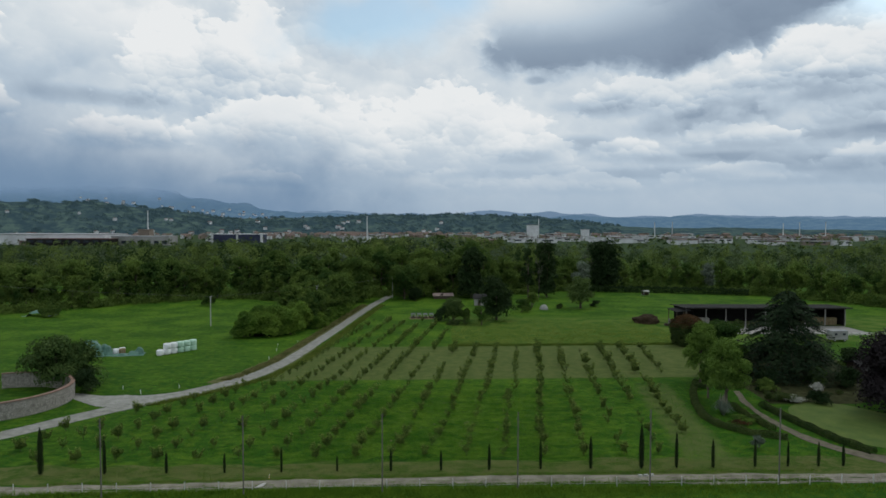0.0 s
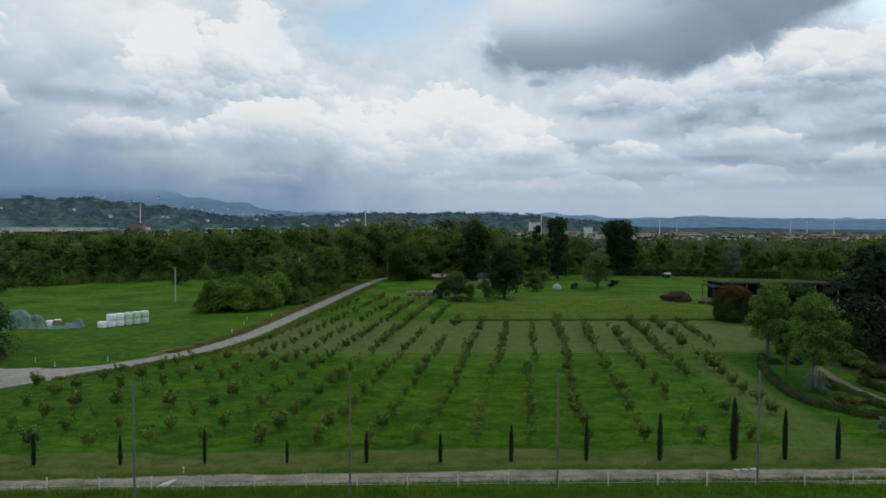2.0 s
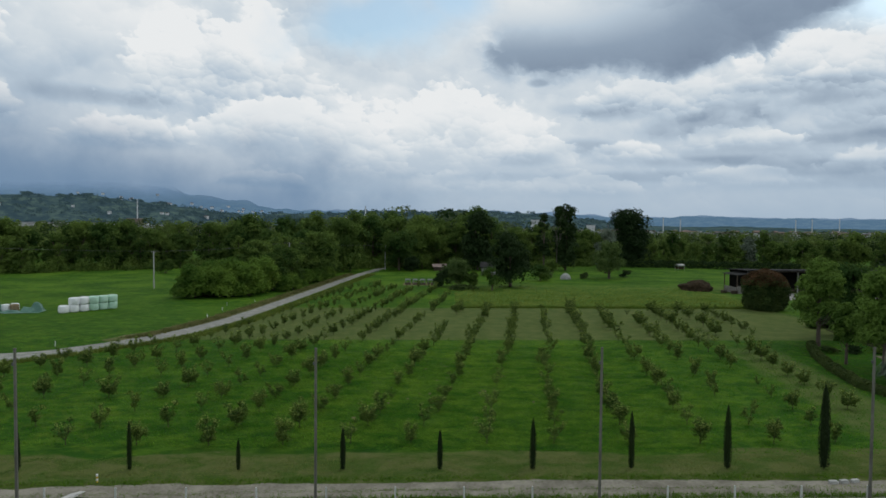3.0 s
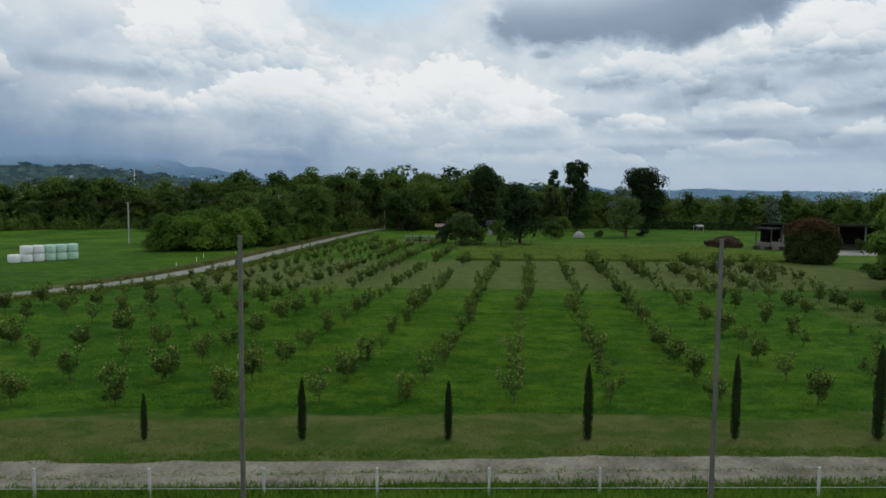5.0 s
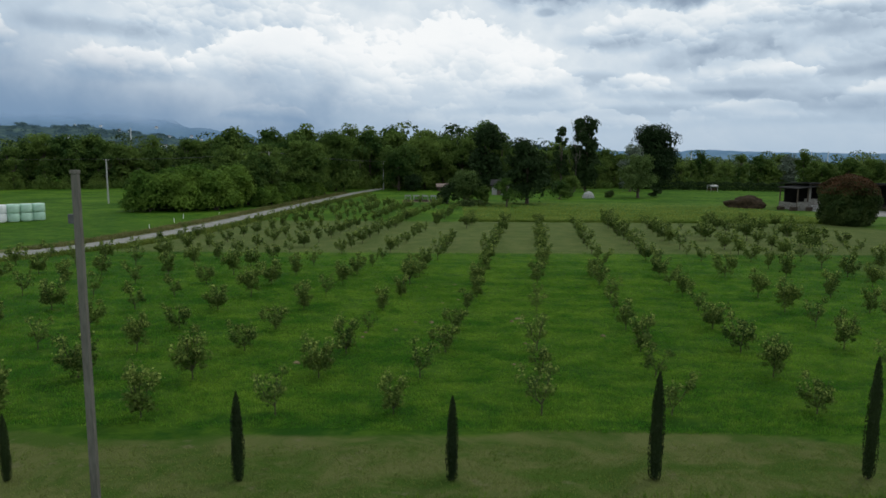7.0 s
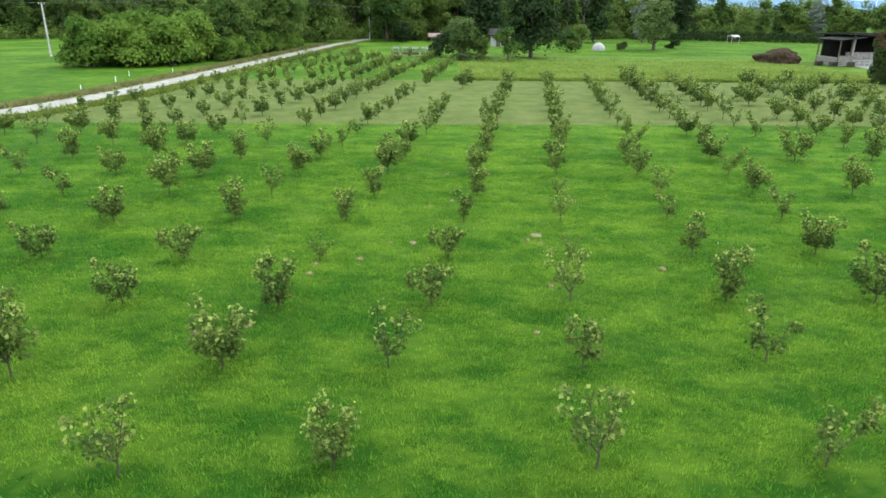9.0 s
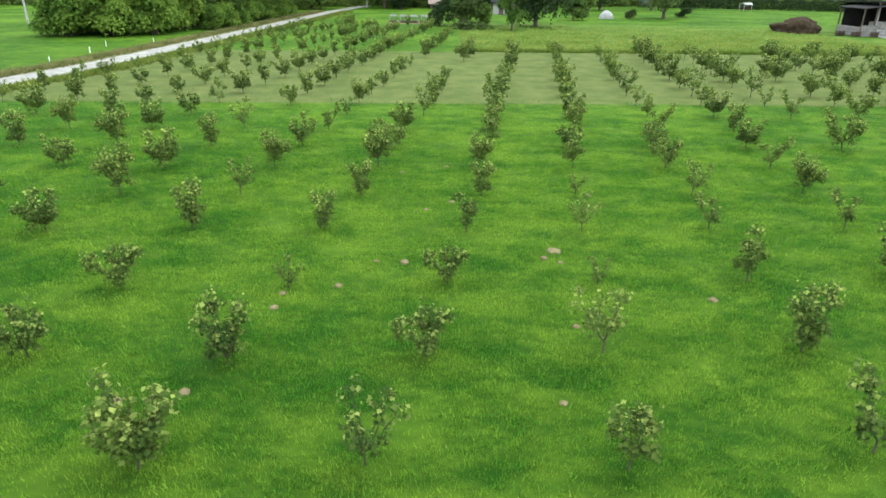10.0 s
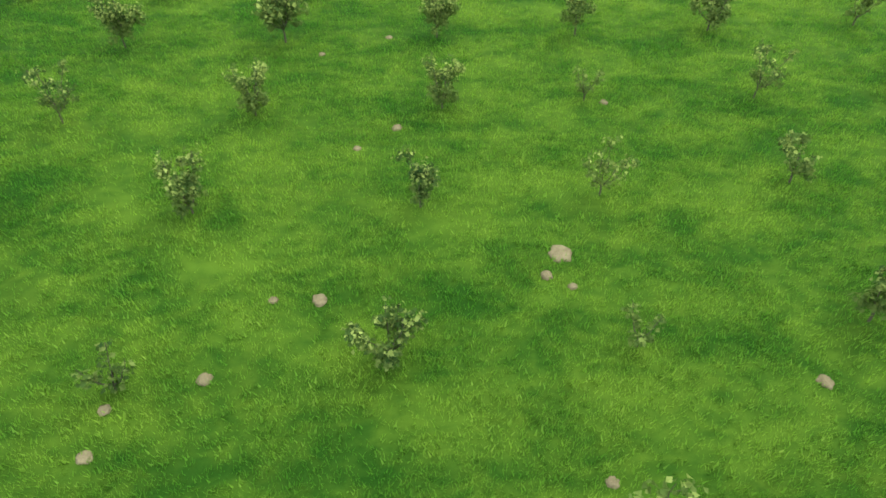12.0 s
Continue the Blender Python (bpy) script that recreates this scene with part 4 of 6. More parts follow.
for k, (x, y, wide, tall) in enumerate([(3.6, 95.75, 0.6, 0.06), (3.17, 95.12, 0.28, 0.08), (3.65, 94.8, 0.22, 0.05), (-1.38, 94.65, 0.38, 0.07), (-2.28, 94.7, 0.22, 0.03), (-3.23, 92.9, 0.32, 0.05), (-4.75, 92.35, 0.28, 0.05),
                                        (-4.8, 91.5, 0.3, 0.04), (7.65, 92.3, 0.34, 0.06), (-2.06, 104.9, 0.26, 0.04), (0.0, 106.0, 0.28, 0.04), (-0.82, 99.8, 0.24, 0.03), (0.2, 100.7, 0.34, 0.05), (6.0, 101.8, 0.28, 0.05),
                                        (3.4, 90.65, 0.26, 0.04), (-5.82, 87.5, 0.32, 0.07), (-7.16, 87.1, 0.4, 0.07), (2.5, 87.3, 0.24, 0.03)]):
    mound("molehill", (x, y, 0), wide * 0.85, tall * 0.9 + 0.025, SOIL, "small pale brown molehill of dry soil in the grass", "molehill", k, "molehills in the grass")


def grass_area(x0, x1, y0, y1, count, seed):
    rng = np.random.default_rng(seed)
    pts = np.stack((rng.uniform(x0, x1, count), rng.uniform(y0, y1, count), np.zeros(count)), axis=1)
    keep = [noise.noise((p[0] * 0.55, p[1] * 0.55, 0.0)) > rng.uniform(-0.75, 0.15) for p in pts]
    return rng, pts[np.array(keep)]


def thinned(rng, pts, x_half, y_mid, y_half):
    """Fewer tufts towards the rim of the area, so that it ends nowhere."""
    rim = np.maximum(np.abs(pts[:, 0]) / x_half, np.abs(pts[:, 1] - y_mid) / y_half)
    return pts[rng.uniform(0.35, 1.0, len(pts)) > rim]


g_rng, g_pts = grass_area(-26, 26, 80.0, 124, 330000, 11)
g_pts = thinned(g_rng, g_pts, 26, 92, 30)
tufts("orchard_grass", "short lush green grass under the hazels", g_rng, g_pts, 0.085, GRASS, 4, 0.6, 0.0085)
g_rng, g_pts = grass_area(-60, 60, 80, 124, 130000, 12)
g_pts = thinned(g_rng, g_pts, 60, 90, 36)
tufts("orchard_grass", "lush green grass further into the orchard", g_rng, g_pts, 0.115, GRASS, 2, 0.55, 0.026)
f_rng = np.random.default_rng(13)
f_x, f_back = f_rng.normal(0, 26, 15000), np.abs(f_rng.normal(0, 2.4, 15000))
f_pts = np.stack((f_x, 71.0 + 0.035 * f_x - f_back, 0 * f_x), axis=1)
tufts("verge_grass", "tall green grass along the wire fence", f_rng, f_pts, 0.18 + 0.34 * np.exp(-f_back / 1.6), GRASS_VERGE, 3, 0.6, 0.022)
t_rng = np.random.default_rng(19)
for mid, spread, count, tall in ((73.38, 0.13, 3400, 0.09), (75.05, 0.3, 4500, 0.11), (72.05, 0.28, 8000, 0.2)):
    t_x = t_rng.uniform(-45, 45, count)
    t_y = mid + np.where(t_x < 0, 0.066, 0.042) * t_x + t_rng.normal(0, spread, count)
    tufts("verge_grass", "low grass along and between the wheel lanes", t_rng, np.stack((t_x, t_y, 0.02 + 0 * t_x), axis=1), tall, GRASS_VERGE, 3, 0.8, 0.02)
v_rng, v_pts = grass_area(-46, 46, 75.4, 78.9, 22000, 14)
v_pts[:, 1] += 0.04 * v_pts[:, 0]
tufts("verge_grass", "rough short grass between the track and the orchard", v_rng, v_pts, 0.065, GRASS_OLIVE, 3, 1.1, 0.014)
e_rng = np.random.default_rng(15)
e_x = e_rng.uniform(1, 58, 5000)
e_pts = np.stack((e_x, 155.7 + 0.048 * e_x + np.abs(e_rng.normal(0, 1.2, 5000)), 0 * e_x), axis=1)
tufts("meadow_grass", "tall unmown grass edge behind the mown strip", e_rng, e_pts, 0.3, GRASS_DRY, 3, 0.7, 0.04)
m_rng, m_pts = grass_area(2, 62, 155.5, 206, 24000, 18)
m_far = (m_pts[:, 1] - 156.5 - 0.048 * m_pts[:, 0]) / 45 + m_rng.normal(0, 0.04, len(m_pts))
m_pts = m_pts[(m_far > 0.02) & (m_far < m_rng.uniform(0.2, 1.0, len(m_pts)))]
tufts("meadow_grass", "long yellow-green unmown meadow grass", m_rng, m_pts, 0.24, GRASS_MEADOW, 3, 1.3, 0.04)
for side, seed in ((3.4, 16), (-3.0, 17)):
    e_rng = np.random.default_rng(seed)
    y = e_rng.uniform(88, 235, 9000)
    x = np.interp(y, lane_y, lane_x) + side + e_rng.normal(0, 0.55, 9000)
    keep = (y > 121) if side < 0 else (y > 104)
    x, y = x[keep], y[keep]
    tufts("verge_grass", "tall rough grass along the gravel lane", e_rng, np.stack((x, y, 0 * y), axis=1), 0.4, GRASS_STRAW if side < 0 else GRASS_DRY, 3, 0.5, 0.04)


# ---- cypresses, poles and fence along the dirt track ----
def cypress(seed):
    """One metre tall: a narrow column of upright sprays."""
    rng = np.random.default_rng(seed)
    h = rng.uniform(0.02, 1.0, 2600)
    r = 0.105 * np.interp(h, [0, 0.06, 0.3, 0.7, 0.92, 1.0], [0.45, 0.85, 1.0, 0.82, 0.38, 0.05])
    ang = rng.uniform(0, 2 * math.pi, 2600)
    lump = 1 + 0.14 * np.sin(3 * ang + 9 * h + seed) + rng.normal(0, 0.05, 2600)
    p = np.stack((np.cos(ang) * r * lump, np.sin(ang) * r * lump, h), axis=1)
    d = np.stack((np.cos(ang), np.sin(ang), np.full(2600, 0.25)), axis=1)
    core = tube_arrays([(0, 0, 0.03), (0, 0, 0.3), (0, 0, 0.7), (0, 0, 0.96)], [0.05, 0.085, 0.07, 0.01], 10)
    leaf = leaf_arrays(rng, p, d, 0.016, 0.35, 1.8, 0.1)
    quads = core[1]
    tris = np.concatenate((quads[:, [0, 1, 2]], quads[:, [0, 2, 3]]))
    stem = tube_arrays([(0, 0, -0.02), (0, 0, 0.05), (0, 0, 0.12)], [0.014, 0.013, 0.012], 6)
    return stem, merge([(core[0], tris), leaf])


CYPRESS = [tree_thing("cypress_tree", cypress(70 + k), LEAF_CYPRESS, "narrow dark green cypress beside the dirt track", "cypress", (0, -500 - 4 * k, 0), "row of cypresses") for k in range(3)]
ROW = [(-52.7, 3.2), (-47.4, 5.6), (-40.0, 4.1), (-32.8, 2.6), (-26.0, 2.4), (-19.3, 3.0), (-12.7, 1.95), (-6.3, 2.6), (-0.3, 2.5), (5.5, 3.2), (11.7, 3.65), (17.8, 4.05), (24.0, 5.3), (28.3, 4.4), (32.8, 3.5), (38.0, 3.4), (42.1, 3.1), (45.9, 3.1), (49.0, 2.8)]
for k, (x, tall) in enumerate(ROW):
    y = 76.6 + 0.035 * x
    ob = CYPRESS[k % 3]
    if k >= 3:
        ob = copy_thing(ob, pose(x, y, 0, 0, 0, 47 * k))
    ob.location, ob.rotation_euler = (x, y, 0), (0, 0, radians(47 * k))
    slim = tall * (0.52 + 0.06 * math.sin(k * 2.3)) if tall > 2.9 else tall * 0.64
    ob.scale = (slim, slim, tall)


def utility_pole(x, y, tall, wide, label, arm=False):
    skin = POST if arm else POLE
    ob = thing("utility_pole", label, "pole", "poles beside the dirt track" if not arm else "poles along the lane", at=(x, y, 0))
    bm = bmesh.new()
    box(bm, (wide, wide * 0.8, tall + 0.4), (0, 0, tall / 2 - 0.2), bevel=0.02)
    for v in bm.verts:
        k = 1.12 - 0.24 * (v.co.z / tall)
        v.co.x *= k
        v.co.y *= k
    part("shaft", bm, skin, ob)
    if arm:
        part("crossarm", box(bmesh.new(), (1.1, 0.09, 0.09), (0, 0, tall - 0.25), bevel=0.01), TIMBER, ob)
        for s in (-0.45, 0.45):
            part("insulator", rod(bmesh.new(), (s, 0, tall - 0.2), (s, 0, tall - 0.02), 0.05, 0.035), WHITE, ob)
    else:
        part("cap", box(bmesh.new(), (wide * 1.02, wide * 0.86, 0.07), (0, 0, tall + 0.035), bevel=0.015), POLE, ob)
        part("bracket", box(bmesh.new(), (0.10, 0.10, 0.16), (-wide * 0.5 - 0.03, 0, tall - 0.75), bevel=0.01), WIRE, ob)
    return ob


for x, y in [(-6.73 + 15.0 * k, 70.05 + 0.9 * k) for k in range(-3, 5)]:
    utility_pole(x, y, 8.7, 0.13, "bare grey concrete utility pole beside the track")


def fence():
    ob = thing("fence", "low electric fence with white posts along the track", "fence")
    xs = [-2.65 + 3.7 * k for k in range(-16, 18)]
    line = lambda x: 71.2 + 0.035 * x
    post = bmesh.new()
    box(post, (0.085, 0.08, 1.25), (0, 0, 0.47), bevel=0.015)
    first = None
    for x in xs:
        if first is None:
            first = part("fence_post", post, FENCE_WHITE, ob, "white-painted post")
            first.location = (x, line(x), 0)
        else:
            child("fence_post", first.data, ob, "white-painted post", (x, line(x), 0))
    for z in (0.42,):
        a, b = xs[0], xs[-1]
        part("fence_tape", rod(bmesh.new(), (a, line(a) - 0.05, z), (b, line(b) - 0.05, z), 0.011, sides=4), FENCE_WHITE, ob, "thin white electric tape")


fence()


# ---- woods ----
WOOD_KINDS = []
for k, (tall, wide, trunk, lobes, leaves, top) in enumerate([(15, 11, 0.3, 18, 2000, 0.9), (17, 10, 0.32, 18, 2000, 0.8), (12, 11, 0.28, 16, 1800, 1.0), (19, 11, 0.34, 20, 2200, 0.8), (10, 9, 0.25, 14, 1600, 1.0), (14, 8, 0.25, 14, 1600, 0.7)]):
    WOOD_KINDS.append(tree_thing("woodland_tree", broadleaf(100 + k, tall, wide, trunk, lobes * 2, leaves, 0.40, 0.85, top, 0.06, 0.0, (0.12, 0.19)), LEAF_WOOD, "leafy green broadleaf tree at the edge of the wood", "tree", (0, -600 - 15 * k, 0), "trees of the wood edge"))
WOOD_TALL = [15, 17, 12, 19, 10, 14]
first_use = set()


def wood_tree(kind, x, y, spin, size):
    if kind not in first_use:
        first_use.add(kind)
        ob = WOOD_KINDS[kind]
        ob.location, ob.rotation_euler, ob.scale = (x, y, 0), (0, 0, radians(spin)), (size, size, size)
    else:
        placed(WOOD_KINDS[kind], x, y, spin, size)


def height_at(x):
    """How tall the wood stands from its west side to its east side."""
    return float(np.interp(x, [-160, -90, -60, -30, 0, 25, 60, 120, 200], [14, 16, 17, 20, 21.5, 17, 12, 13, 13]))


EDGE_X = [-190, -140, -112, -85, -62, -52, -40, -20, 0, 20, 45, 75, 100, 120, 140, 152, 165, 200]
EDGE_Y = [204, 214, 238, 256, 250, 228, 254, 268, 264, 268, 284, 298, 294, 284, 262, 240, 224, 206]
rng = np.random.default_rng(31)
for row in range(3):
    for k in range(62):
        x = -185 + k * 6.1 + rng.normal(0, 1.2)
        y = np.interp(x, EDGE_X, EDGE_Y) + 3.5 + row * 7.0 + rng.normal(0, 1.3)
        want = height_at(x) * rng.uniform(0.72, 1.08) * (0.66, 0.92, 1.08)[row]
        kind = int(rng.integers(0, 6))
        wood_tree(kind, x, y, rng.uniform(0, 360), want / WOOD_TALL[kind])
# along the west side of the lane
for k in range(30):
    t = k / 29
    y = 206 + 52 * t
    x = np.interp(y, lane_y, lane_x) - 6.0 - rng.uniform(0, 14) * (0.4 + t)
    kind = int(rng.integers(0, 6))
    wood_tree(kind, x, y, rng.uniform(0, 360), rng.uniform(0.55, 0.95) * 15 / WOOD_TALL[kind])


def canopy(name, label, seed, count, x_of, y_of, tall_of, clumps, size, mat, lobed=6):
    """Woods too deep to tell their trees apart."""
    rng = np.random.default_rng(seed)
    p_all, d_all, s_all = [], [], []
    for _ in range(count):
        y = y_of(rng)
        x = x_of(rng, y)
        if y < np.interp(x, EDGE_X, EDGE_Y) + 18:
            continue
        tall = tall_of(x, y) * rng.uniform(0.62, 1.2)
        wide = rng.uniform(0.5, 0.85) * tall
        lobes = []
        for k in range(lobed):
            ang, h = rng.uniform(0, 2 * math.pi), rng.uniform(0.3, 0.86)
            far = rng.uniform(0.1, 0.42) * wide * (1.15 - 0.7 * h)
            lobes.append((x + far * math.cos(ang), y + far * math.sin(ang), h * tall, rng.uniform(0.22, 0.34) * wide, 0.85))
        p, d = on_lobes(rng, lobes, clumps, 0.85)
        p_all.append(p)
        d_all.append(d)
        s_all.append(np.full(clumps, size * tall / 12))
    p, d, s = np.concatenate(p_all), np.concatenate(d_all), np.concatenate(s_all)
    thing(name, label, "woods", kind="stuff", data=mesh_from(name, *leaf_arrays(rng, p, d, s, 0.5, 1.3, 0.2), mat))


canopy("woods", "dense green woodland canopy behind the fields", 41, 1700, lambda r, y: r.uniform(-0.8 * y - 20, 0.8 * y + 20), lambda r: 262 + 290 * r.uniform() ** 1.1,
       lambda x, y: height_at(x * 250 / y) * 0.92, 240, 0.55, LEAF_CANOPY)
canopy("woods", "scattered trees between the buildings of the plain", 43, 1500, lambda r, y: r.uniform(-0.85 * y, 0.85 * y), lambda r: 560 + 1000 * r.uniform() ** 1.2,
       lambda x, y: 9.0, 44, 1.3, LEAF_CANOPY, 3)


# ---- shrubs and single trees ----
def shrub_arrays(seed, height, wide, lobes, leaves, leaf):
    """Foliage down to the ground."""
    rng = np.random.default_rng(seed)
    c = []
    for k in range(lobes):
        ang, far, h = rng.uniform(0, 2 * math.pi), math.sqrt(rng.uniform()) * 0.36 * wide, rng.uniform(0.12, 0.78)
        far *= 1.15 - 0.6 * h
        c.append((far * math.cos(ang), far * math.sin(ang), h * height, rng.uniform(0.15, 0.24) * wide * (1.05 - 0.3 * h), min(1.0, height / wide * 1.2)))
    stems = []
    for x, y, z, r, q in c[:6]:
        stems.append(tube_arrays([(0.1 * x, 0.1 * y, -0.1), (0.5 * x, 0.5 * y, z * 0.5), (x, y, z)], [0.012 * height, 0.009 * height, 0.003 * height], 5))
    verts, faces = crown_arrays(rng, c, leaves, leaf)
    verts[:, 2] = np.maximum(verts[:, 2], 0.03)
    return merge(stems), (verts, faces)


def add_tree(name, label, category, x, y, height, wide, leaf_mat, seed, leaves=3200, leaf=0.36, trunk=0.35, lobes=28, low=0.2, top=0.9, turn=0.0, cone=0.0, lobe=(0.17, 0.28)):
    return tree_thing(name, broadleaf(seed, height, wide, trunk, lobes, leaves, leaf, 0.8, top, low, cone, lobe), leaf_mat, label, category, (x, y, 0), turn=turn)


def add_shrub(label, x, y, height, wide, leaf_mat, seed, leaves=1300, leaf=0.25, lobes=14, name="shrub", category="shrub"):
    return tree_thing(name, shrub_arrays(seed, height, wide, lobes, leaves, leaf), leaf_mat, label, category, (x, y, 0))


# the bushy thicket along the west side of the lane
THICKET = [tree_thing("thicket_bush", shrub_arrays(200 + k, 7.0, 9.0, 22, 2800, 0.32), LEAF_BRIGHT, "dense bright green bush beside the gravel lane", "bush", (-51 + 5 * k, 168 + 2 * k, 0), "thicket by the lane") for k in range(3)]
rng = np.random.default_rng(51)
for k in range(19):
    t = k / 18
    x = np.interp(t, [0, 1], [-52, -38.5]) + rng.normal(0, 1.0) - (rng.uniform(0, 8) if t > 0.4 else 0)
    y = np.interp(t, [0, 1], [168, 176]) + rng.normal(0, 1.2) + rng.uniform(0, 6)
    placed(THICKET[k % 3], x, y, rng.uniform(0, 360), rng.uniform(0.7, 1.05) * float(np.interp(t, [0, 0.3, 1], [0.7, 1.0, 1.2])))
# taller, darker trees where the thicket passes into the wood
for k in range(26):
    t = k / 25
    y = 181 + 42 * t + rng.normal(0, 1.0)
    x = np.interp(y, lane_y, lane_x) - 7.5 - rng.uniform(0, 10)
    kind = int(rng.choice((2, 4, 5)))
    wood_tree(kind, x, y, rng.uniform(0, 360), rng.uniform(0.85, 1.15) * float(np.interp(t, [0, 1], [9.5, 12.5])) / WOOD_TALL[kind])
for k in range(12):
    y = 182 + 3.4 * k
    placed(THICKET[k % 3], np.interp(y, lane_y, lane_x) - 6.2 + rng.normal(0, 0.5), y, 61 * k, rng.uniform(0.5, 0.75))


def undergrowth():
    rng = np.random.default_rng(61)
    p_all, d_all = [], []
    for k in range(620):
        x = rng.uniform(-190, 200)
        y = np.interp(x, EDGE_X, EDGE_Y) + rng.uniform(-3.5, 9)
        tall, wide = rng.uniform(1.2, 4.8), rng.uniform(3, 6.5)
        d = rng.normal(0, 1, (170, 3))
        d[:, 2] = np.abs(d[:, 2])
        d /= np.linalg.norm(d, axis=1)[:, None]
        p_all.append(d * np.array((wide / 2, wide / 2, tall)) * rng.uniform(0.75, 1.05, (170, 1)) + np.array((x, y, 0.05)))
        d_all.append(d)
    thing("undergrowth", "tangled green bushes along the foot of the wood", "undergrowth", kind="stuff",
          data=mesh_from("undergrowth", *leaf_arrays(rng, np.concatenate(p_all), np.concatenate(d_all), 0.42), LEAF_WOOD))


undergrowth()
add_tree("oak_tree", "dark green spreading tree in the meadow", "tree", 16.2, 199, 13.6, 11.5, LEAF_DARK, 301, 5200, 0.36, low=0.12)
add_tree("oak_tree", "tall dark tree at the edge of the wood", "tree", 11, 259, 21, 13, LEAF_DARK, 302, 5000, 0.5, lobes=36, low=0.08)
add_tree("ivy_tree", "tall narrow tree covered in dark ivy", "tree", 41.5, 262, 25, 9, LEAF_DARK, 303, 4800, 0.48, lobes=44, low=0.08, top=0.9)
add_tree("oak_tree", "large round dark tree standing in the meadow", "tree", 70.5, 290, 22.6, 17.5, LEAF_DARK, 304, 11000, 0.5, 0.5, 64, 0.06, 1.0)
add_tree("fruit_tree", "mid-green tree with open crown in the meadow", "tree", 48, 227.5, 10.6, 10, LEAF_BUSH, 305, 4200, 0.34, low=0.2)
add_tree("willow_tree", "pale grey-green willow at the wood edge", "tree", 56, 264, 15.5, 8.5, LEAF_GREY, 306, 2000, 0.4, low=0.1)
add_tree("willow_tree", "pale grey-green willow among darker trees", "tree", 118, 292, 12.5, 9, LEAF_GREY, 307, 1800, 0.45, low=0.05)
add_tree("fruit_tree", "small light green fruit tree in long grass", "tree", 11, 189, 5.6, 5.6, LEAF_LIGHT, 308, 1100, 0.2, 0.15, 10, 0.2)
add_tree("maple_tree", "broad dark green tree at the end of the lane", "tree", -15.5, 254, 13, 13, LEAF_WOOD, 331, 5200, 0.38, lobes=30, low=0.08)
add_tree("maple_tree", "leafy tree behind the end of the lane", "tree", -8, 262, 17, 12, LEAF_WOOD, 332, 5000, 0.42, lobes=30, low=0.08)
add_tree("maple_tree", "tall leafy tree west of the lane", "tree", -33, 246, 17, 13, LEAF_WOOD, 333, 5200, 0.42, lobes=30, low=0.08)
add_shrub("rounded dark bush at the lane end", -11, 249, 5.5, 6.5, LEAF_DARK, 334, 1800, 0.3)
add_shrub("large rounded light green bush in the meadow", 2.8, 197.5, 7.4, 9.0, LEAF_BUSH, 311, 5200, 0.24, 26)
add_shrub("dark evergreen bush beside the light one", -0.8, 196.5, 4.6, 5.0, LEAF_DARK, 312, 1300, 0.24)
add_shrub("low dark hedge in front of the bush", 4.5, 189.5, 1.4, 7.5, LEAF_BOX, 313, 900, 0.22)
add_shrub("mid-green bush in the meadow", 6.3, 197.5, 4.2, 5, LEAF_WOOD, 314, 1200, 0.24)
add_shrub("grey-green bush behind the dark tree", 26, 217.5, 4.6, 6.5, LEAF_WOOD, 315, 1300, 0.26)
add_shrub("rounded green bush beside the white tank", 31.2, 229, 6.0, 5.5, LEAF_WOOD, 316, 1400, 0.26)
add_shrub("small dark bush in the grass", 40.5, 226, 2.0, 3.2, LEAF_BOX, 317, 600, 0.2)
add_shrub("low green bush under the trees", 54.5, 232, 2.4, 4.5, LEAF_DARK, 318, 700, 0.24)
add_shrub("bushy dark green tree beside the gravel fork", -70, 117.5, 9.6, 14.5, LEAF_BUSH, 321, 7000, 0.3, 32, "bushy_tree", "tree")
add_shrub("dark round bush beside the stone wall", -62.3, 113.2, 4.6, 6.0, LEAF_DARK, 322, 1500, 0.22)
add_shrub("dark shrub in the field", -124, 203, 4.0, 7, LEAF_WOOD, 323, 1000, 0.3)
add_shrub("lone dark green bush at the field edge", -84, 232, 5.0, 5.5, LEAF_WOOD, 324, 1000, 0.3)


def dead_tree(x, y, height, seed, label):
    rng = np.random.default_rng(seed)
    ob = thing("dead_tree", label, "tree", at=(x, y, 0))
    ts = np.linspace(0, 1, 6)
    child("trunk", mesh_from("trunk", *tube_arrays(np.stack((0.4 * ts, 0.2 * ts, ts * height), axis=1), 0.15 * (1.05 - ts) + 0.02, 7), DEADWOOD, True), ob)
    for k in range(15):
        z, ang, far = rng.uniform(0.3, 0.95) * height, rng.uniform(0, 6.28), rng.uniform(0.12, 0.30) * height
        a = np.array((0.4 * z / height, 0.2 * z / height, z))
        b = a + np.array((math.cos(ang) * far * 0.6, math.sin(ang) * far * 0.6, far))
        mid = (a + b) / 2 + np.array((math.cos(ang), math.sin(ang), -0.4)) * far * 0.15
        limb = [tube_arrays([a, mid, b], [0.065, 0.045, 0.015], 5)]
        for _ in range(3):
            c = mid + (b - mid) * rng.uniform(0, 0.9)
            limb.append(tube_arrays([c, c + rng.normal(0, 0.5, 3) + np.array((0, 0, 0.9)), c + rng.normal(0, 0.6, 3) + np.array((0, 0, 1.8))], [0.05, 0.03, 0.01], 4))
        child("branch", mesh_from("branch", *merge(limb), DEADWOOD, True), ob)


add_tree("ivy_tree", "airy half-dead tree beside the ivy-covered one", "tree", 34.0, 262, 21.5, 7.0, LEAF_DARK, 336, 1900, 0.36, 0.25, 22, 0.2, 0.9, 0, 0.0, (0.10, 0.17))
dead_tree(38.2, 261, 20, 7, "bare dead tree beside the ivy-covered one")
